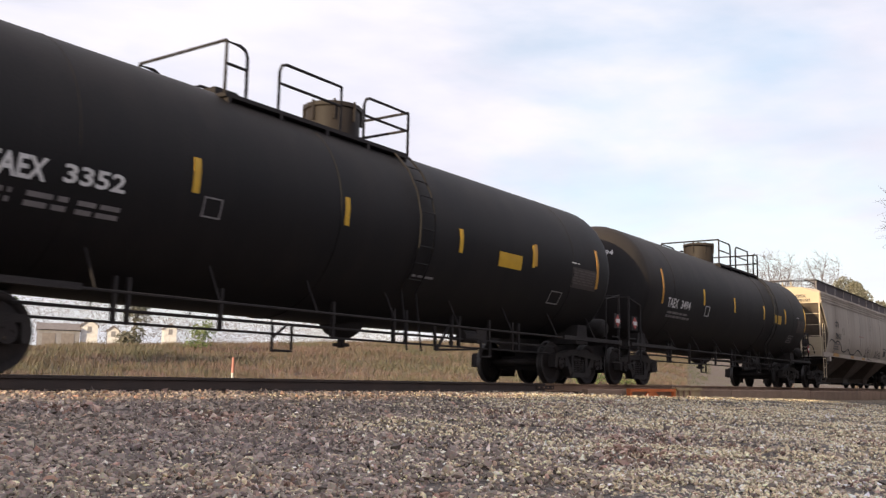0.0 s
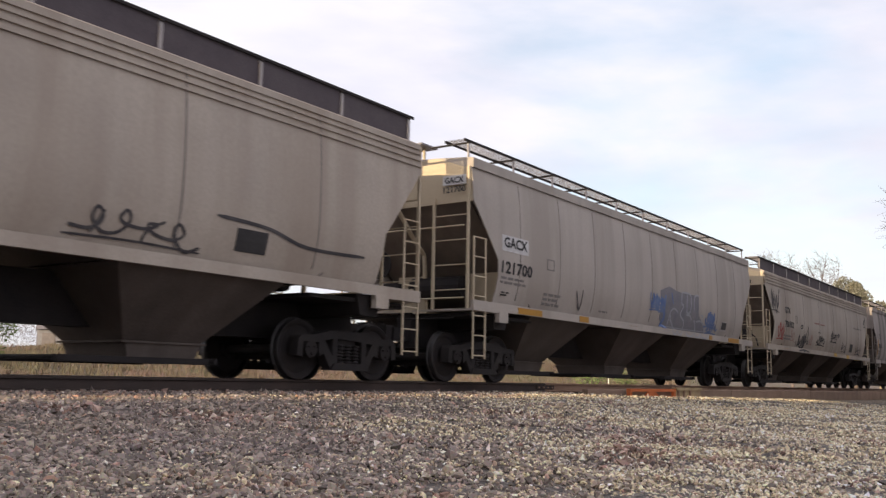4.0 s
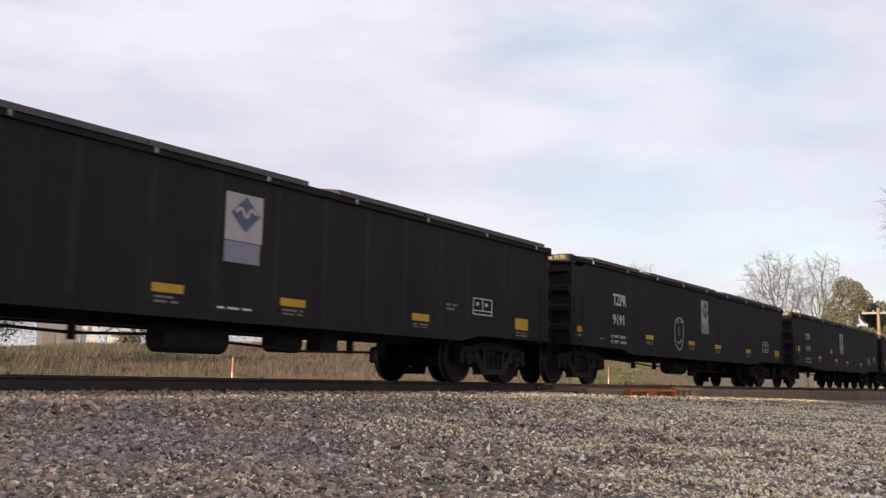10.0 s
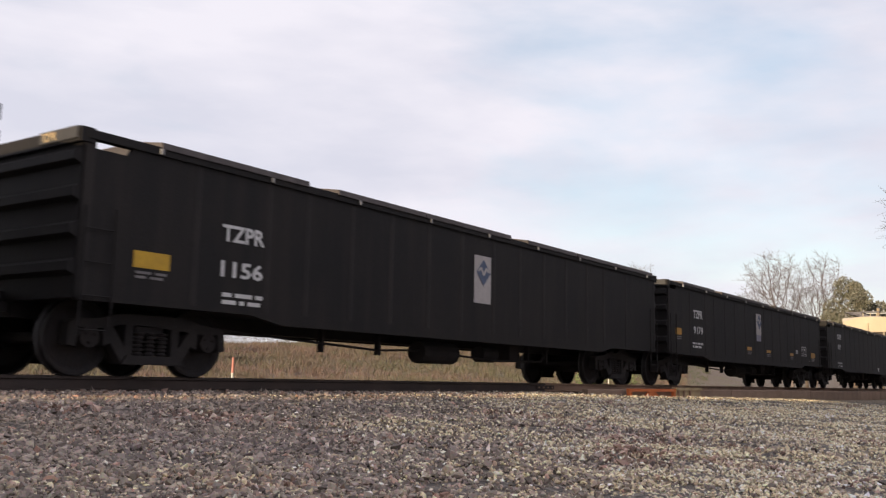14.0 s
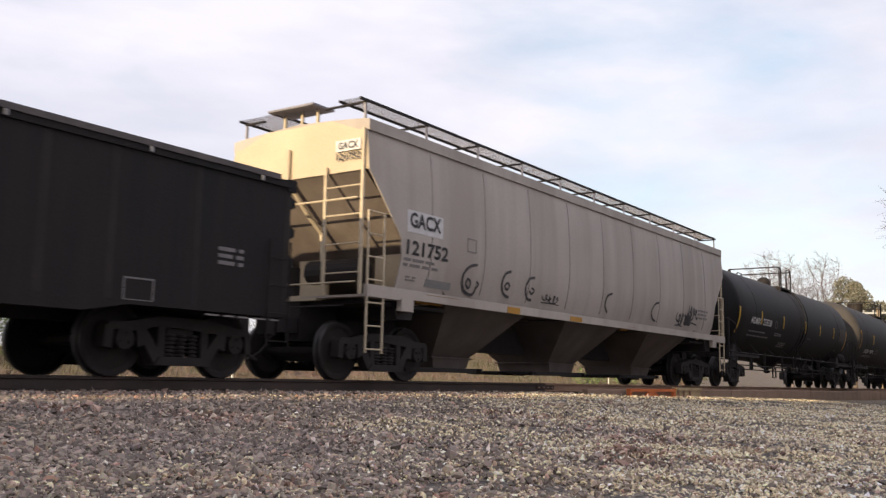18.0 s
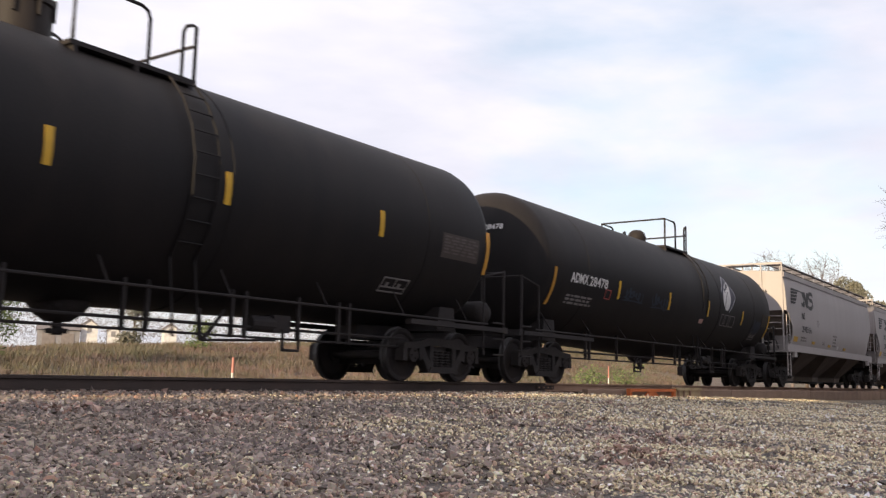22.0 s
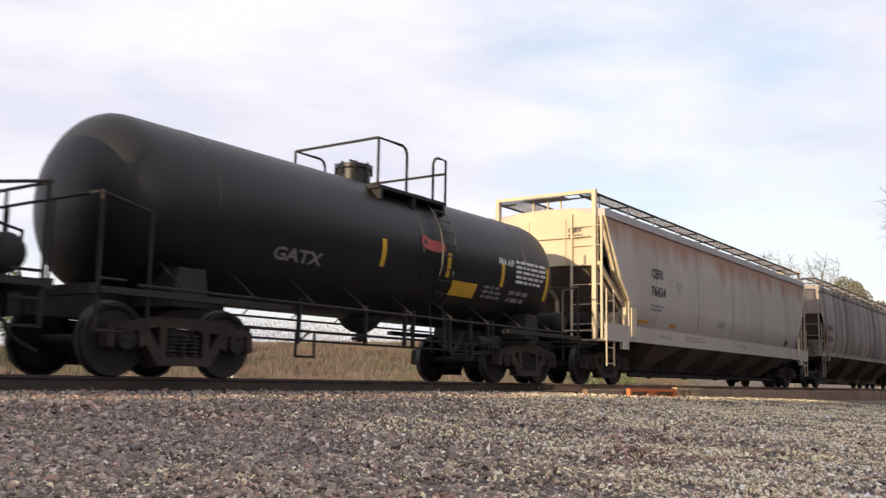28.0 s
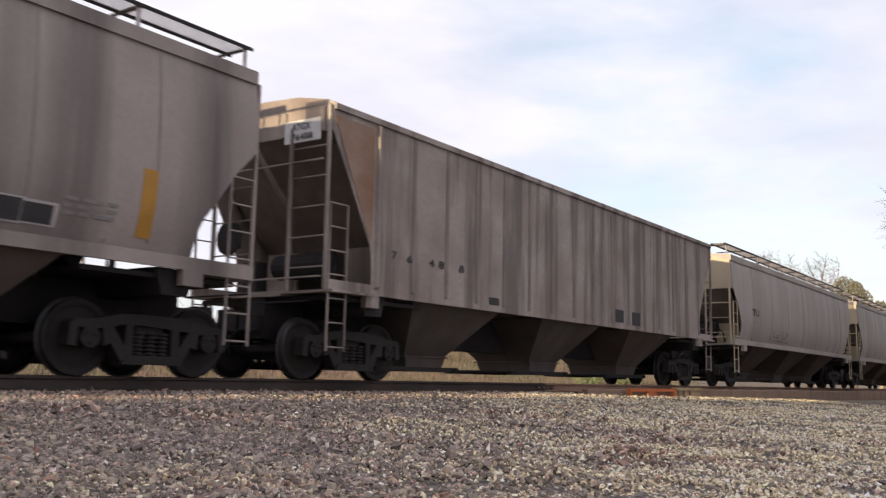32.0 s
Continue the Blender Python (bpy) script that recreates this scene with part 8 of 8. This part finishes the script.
def build_train():
    GX = ((3.3, 0.0), (2.85, 0.38), (2.3, 0.85), (2.0, 0.90))
    CX = ((3.5, 0.0), (2.3, 0.95), (1.9, 1.0))
    NX = ((2.8, 0.0), (2.74, 0.2), (2.2, 0.8), (1.95, 0.86))
    RX = ((3.05, 0.0), (2.7, 0.35), (2.0, 0.85), (1.8, 0.93))

    def tank(key, label, u, length=16.7, **k):
        radius, axis = k.get("radius", 1.60), k.get("axis", 2.58)
        car, skin, h = tank_car(label, u, length, **k)
        dress(car, skin, MARKS.get(key, no_marks))
        return car, tank_head(h, radius, axis), h

    def hopper(key, label, u, length, paint, **k):
        car, skin, h = covered_hopper(label, u, length, paint, **k)
        dress(car, skin, MARKS.get(key, no_marks))
        return car, skin, h

    def gon(key, label, u, length=16.6, **k):
        car, skin, h = gondola(label, u, length, **k)
        rows = dress(car, skin, MARKS.get(key, no_marks))
        # two small lines of print under each reflector
        for row in rows:
            if row[0] == "bar" and row[-1] in (YELLOW, ORANGE_Y):
                x, w, z = row[1], row[2] - row[1], row[3]
                dress(car, skin, lambda mark: mark("print", x + 0.04, w * 0.85, z - 0.15, z - 0.04, 2 if w > 0.4 else 1, FADED))
        return car, skin, h

    flat = lambda h: (lambda y, z: (-h - 0.05, y, z))
    two = dict(sag=(0.015, 0.035), rail_z=0.98, pipe_z=(0.80, 0.65), trucks=14.6, rail_up=0.53, dome=("drum", 0.48, 0.58))
    c, s, h = tank("t1", "black tank car with white marks and a two-part top platform", 11.97, dome_x=-0.12, deck=(-3.45, 0.8),
                   hoops=((-3.45, -3.05, False, True), (-2.4, -1.0, True, True), (-0.42, 0.8, True, True)), crosses=((-3.45, 0.55), (0.8, 0.55), (0.8, 0.23)), seams=(-0.095,), **two)
    part("valve_box", Geo().box(-3.0, -2.55, -0.25, 0.25, 4.0, 4.3), UNDER, c)
    placard(c, h + 0.2, -1.46, 1.5)
    c, s, h = tank("t2", "black tank car with yellow reflectors and a round manway drum", 29.98, radius=1.585, axis=2.565, dome_x=0.35, deck=(-0.5, 3.7),
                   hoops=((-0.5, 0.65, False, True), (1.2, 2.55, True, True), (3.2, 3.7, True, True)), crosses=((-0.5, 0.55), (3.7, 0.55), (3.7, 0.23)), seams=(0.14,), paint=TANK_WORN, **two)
    head_text(c, "TAEX 3494", h, 3.28, 0.25, 0.13, 1.05, WHITE, s)
    placard(c, -h - 0.1, -1.46, 1.5)
    placard(c, h + 0.2, -1.46, 1.5)
    c, s, h = hopper("h3", "cream covered hopper with a long sprayed line on its side", 49.25, 17.49, HOPPER_CREAM, board="plate", cut=CX, lips=3, seams=7, end_paint=END_SUN_CREAM)
    head_text(c, "CITX", h, 3.74, -0.55, 0.12, 0.42, BLACK, flat(h))
    head_text(c, "700101", h, 3.56, -0.52, 0.12, 0.6, BLACK, flat(h))
    c, s, h = hopper("h4", "grey covered hopper with blue and silver graffiti", 67.97, 16.69, HOPPER_GREY, cut=GX, seams=10, end_paint=END_SUN_CREAM)
    part("end_plate", Geo().box(-h - 0.045, -h - 0.034, -1.42, -0.90, 3.63, 3.81), WHITE, c)
    head_text(c, "GACX", h, 3.66, -0.95, 0.12, 0.42, BLACK, flat(h))
    head_text(c, "121700", h, 3.48, -0.92, 0.12, 0.5, BLACK, flat(h))
    c, s, h = hopper("h5", "light grey covered hopper covered in black sprayed tags", 86.82, 17.53, HOPPER_CREAM, board="plate", cut=CX, lips=3, seams=7, end_paint=END_SUN_CREAM)
    head_text(c, "CITX", h, 3.74, -0.55, 0.12, 0.42, BLACK, flat(h))
    head_text(c, "700102", h, 3.56, -0.52, 0.12, 0.6, BLACK, flat(h))
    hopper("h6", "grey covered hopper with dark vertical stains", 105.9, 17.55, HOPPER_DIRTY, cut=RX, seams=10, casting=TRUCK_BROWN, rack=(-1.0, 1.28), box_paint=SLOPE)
    for key, u in (("g7", 124.18), ("g8", 141.82), ("g9", 159.78), ("g10", 177.51), ("g11", 195.04)):
        c, s, h = gon(key, "black ribbed gondola with worn cover panels and a white sign", u)
        part("number_board", Geo().box(-h - 0.11, -h - 0.091, -1.5, -0.75, 2.66, 2.80), BLACK, c)
        head_text(c, {"g8": "TZPR 9191", "g9": "TZPR 9159"}.get(key, "TZPR"), h, 2.68, -0.8, 0.10, 0.62 if key in ("g8", "g9") else 0.3, CREAM_PAINT, lambda y, z, hh=h: (-hh - 0.115, y, z))
    gon("g12", "plain black ribbed gondola with white lettering", 212.76, 16.32)
    c, s, h = hopper("h13", "sunlit grey covered hopper with looping black tags", 231.05, 16.96, HOPPER_GREY, cut=GX, seams=10, end_paint=END_SUN_CREAM)
    part("end_plate", Geo().box(-h - 0.045, -h - 0.034, -1.42, -0.90, 3.63, 3.81), WHITE, c)
    head_text(c, "GACX", h, 3.66, -0.95, 0.12, 0.42, BLACK, flat(h))
    head_text(c, "121752", h, 3.48, -0.92, 0.12, 0.5, BLACK, flat(h))
    cap = ("cap", 0.27, 0.34)
    c, s, h = tank("t14", "black tank car with thin hoop rails on top", 249.16, radius=1.51, axis=2.52, dome_x=0.22, dome=cap, deck=(-1.1, 0.5), hoops=((-1.1, -0.87, False, False), (-0.12, 0.5, True, False)), crosses=((-1.1, 0.55), (0.5, 0.5)), seams=(-0.02,))
    head_text(c, "ADMX 25528", h, 3.2, 0.3, 0.12, 1.0, FADED, s)
    c, s, h = tank("t15", "black tank car with a dusty head and round drum", 267.34, length=16.9, dome_x=-0.5, dome=("drum", 0.36, 0.48), deck=(-0.45, 1.45), hoops=((-0.4, 0.68, False, False), (1.22, 1.43, True, False)), crosses=((-0.4, 0.55), (1.43, 0.28)), seams=(0.10,), dusty=True)
    head_text(c, "SHQX 9801", h, 3.1, 0.25, 0.12, 0.95, WHITE, s)
    c, s, h = tank("t16", "black tank car with a white leaf sign and blue tags", 285.75, length=17.1, radius=1.56, axis=2.57, sag=(0.08, 0.12), dome_x=0.18, dome=cap, seams=(0.155,), dusty=False)
    head_text(c, "ADMX 28478", h, 3.2, 0.3, 0.12, 1.0, WHITE, s)
    for key, u, L, num in (("h17", 303.55, 15.47, "298316"), ("h18", 320.75, 15.79, "298335")):
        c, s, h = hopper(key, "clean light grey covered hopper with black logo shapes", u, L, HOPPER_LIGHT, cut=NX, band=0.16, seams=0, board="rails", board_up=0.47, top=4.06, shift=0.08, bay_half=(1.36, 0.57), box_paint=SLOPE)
        rail_logo(c, s, h)
        head_text(c, "NS", h, 3.66, -0.45, 0.12, 0.2, BLACK, flat(h))
        head_text(c, num, h, 3.46, -0.42, 0.12, 0.5, BLACK, flat(h))
    short = dict(sag=(0.0, 0.0), length=11.4, radius=1.22, axis=2.28, trucks=8.95, paint=TANK_GLOSS)
    tank("t19", "short glossy black tank car with white marks", 335.82, dome_x=0.35, dome=("drum", 0.3, 0.34), deck=(-0.25, 1.15), hoops=((-0.25, 0.5, False, False), (0.95, 1.13, True, False)), crosses=((-0.25, 0.6), (1.13, 0.35)), rail_up=0.6, **short)
    tank("t20", "short glossy black tank car with many yellow reflectors", 348.62, dome_x=0.0, dome=("drum", 0.3, 0.34), deck=(-0.5, 1.5), hoops=((-0.5, 0.3, False, False), (1.1, 1.5, True, False)), crosses=((-0.5, 0.6), (1.5, 0.35)), rail_up=0.6, casting=TRUCK_BROWN, **short)
    c, s, h = hopper("h21", "cream covered hopper with rust streaks under its eave", 364.92, 18.23, HOPPER_RUSTED, cut=((3.89, 0.0), (2.53, 0.79), (2.0, 1.31), (1.7, 1.32)), bays=5, seams=6, tuck=(1.95, 0.40, 1.5), frame_posts=True, top=3.92, sill=1.13, band=0.28, shift=0.40, roof_paint=HOPPER_LIGHT, sill_low=0.80, end_paint=END_SUN_CREAM, end_low=2.78, casting=TRUCK_BROWN)
    head_text(c, "CEFX", h, 3.56, -0.62, 0.11, 0.36, BLACK, flat(h))
    head_text(c, "76434", h, 3.40, -0.62, 0.11, 0.38, BLACK, flat(h))
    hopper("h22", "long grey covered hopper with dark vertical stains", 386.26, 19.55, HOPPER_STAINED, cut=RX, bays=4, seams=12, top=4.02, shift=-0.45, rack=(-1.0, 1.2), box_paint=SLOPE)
    c, s, h = hopper("h23", "old rusty ribbed covered hopper with a flat side", 406.01, 16.81, HOPPER_OLD, ribs=16, smooth_side=False, bulge=1.52, cut=((3.75, 0.0), (2.1, 0.95), (1.8, 1.0)), top=4.14, board="none")
    part("gusset_panel", Geo().prism([(-h + 0.02, 3.98), (-h + 0.98, 3.98), (-h + 0.98, 2.2), (-h + 0.9, 2.2)], -1.532, -1.521), RUST_STAIN, c, "rusty corner gusset")
    part("end_plate", Geo().box(-h - 0.05, -h - 0.036, -1.3, -0.55, 3.62, 3.97), WHITE, c)
    head_text(c, "ATGX", h, 3.81, -0.7, 0.11, 0.4, BLACK, lambda y, z, hh=h: (-hh - 0.055, y, z))
    head_text(c, "76488", h, 3.65, -0.7, 0.11, 0.45, BLACK, lambda y, z, hh=h: (-hh - 0.055, y, z))
    hopper("h24", "grey covered hopper with a shaded end", 424.76, 16.93, HOPPER_GREY, cut=RX, seams=8, end_paint=END_SUN_CREAM)
    hopper("h25", "grey covered hopper with green sprayed marks", 443.57, 16.94, HOPPER_GREY, cut=RX, seams=8, end_paint=END_SUN_CREAM)


# cream for the car ends, with the low sun's yellow put into it
END_SUN_CREAM = surface("end_cream", (0.60, 0.50, 0.36), 0.6, other=(0.50, 0.40, 0.28), scale=1.0, amount=0.7, bump=0.08)


def rail_logo(car, skin, h):
    """The owner's sign as plain shapes: five slanting stripes, a sweep and bold blocks."""
    dress(car, skin, MARKS["ns_logo"])


build_train()


# ---- what moves ----
def motions():
    for car, u in CARS:
        walk(car, [(t, pose(u - run(t), 0, RT)) for t in (0, 2, 4, 6, 8, 10, 12, 14, 16, 18, 20, 22, 24, 26, 28, 30, 32)])
    for w, dx, u in WHEELS:
        rows = []
        for k in range(0, 32 * 30 + 1):
            t = k / 30
            if -12 < u + dx - run(t) < 45:
                rows.append((t, pose(dx, 0, 0, 0, -math.degrees((run(t) - u) / WHEEL_R) % 360, 0)))
        if not rows:
            rows = [(0, pose(dx, 0, 0))]
        if rows[0][0] > 0:
            rows.insert(0, (0, rows[0][1]))
        if rows[-1][0] < 32:
            rows.append((32, rows[-1][1]))
        walk(w, rows)


motions()
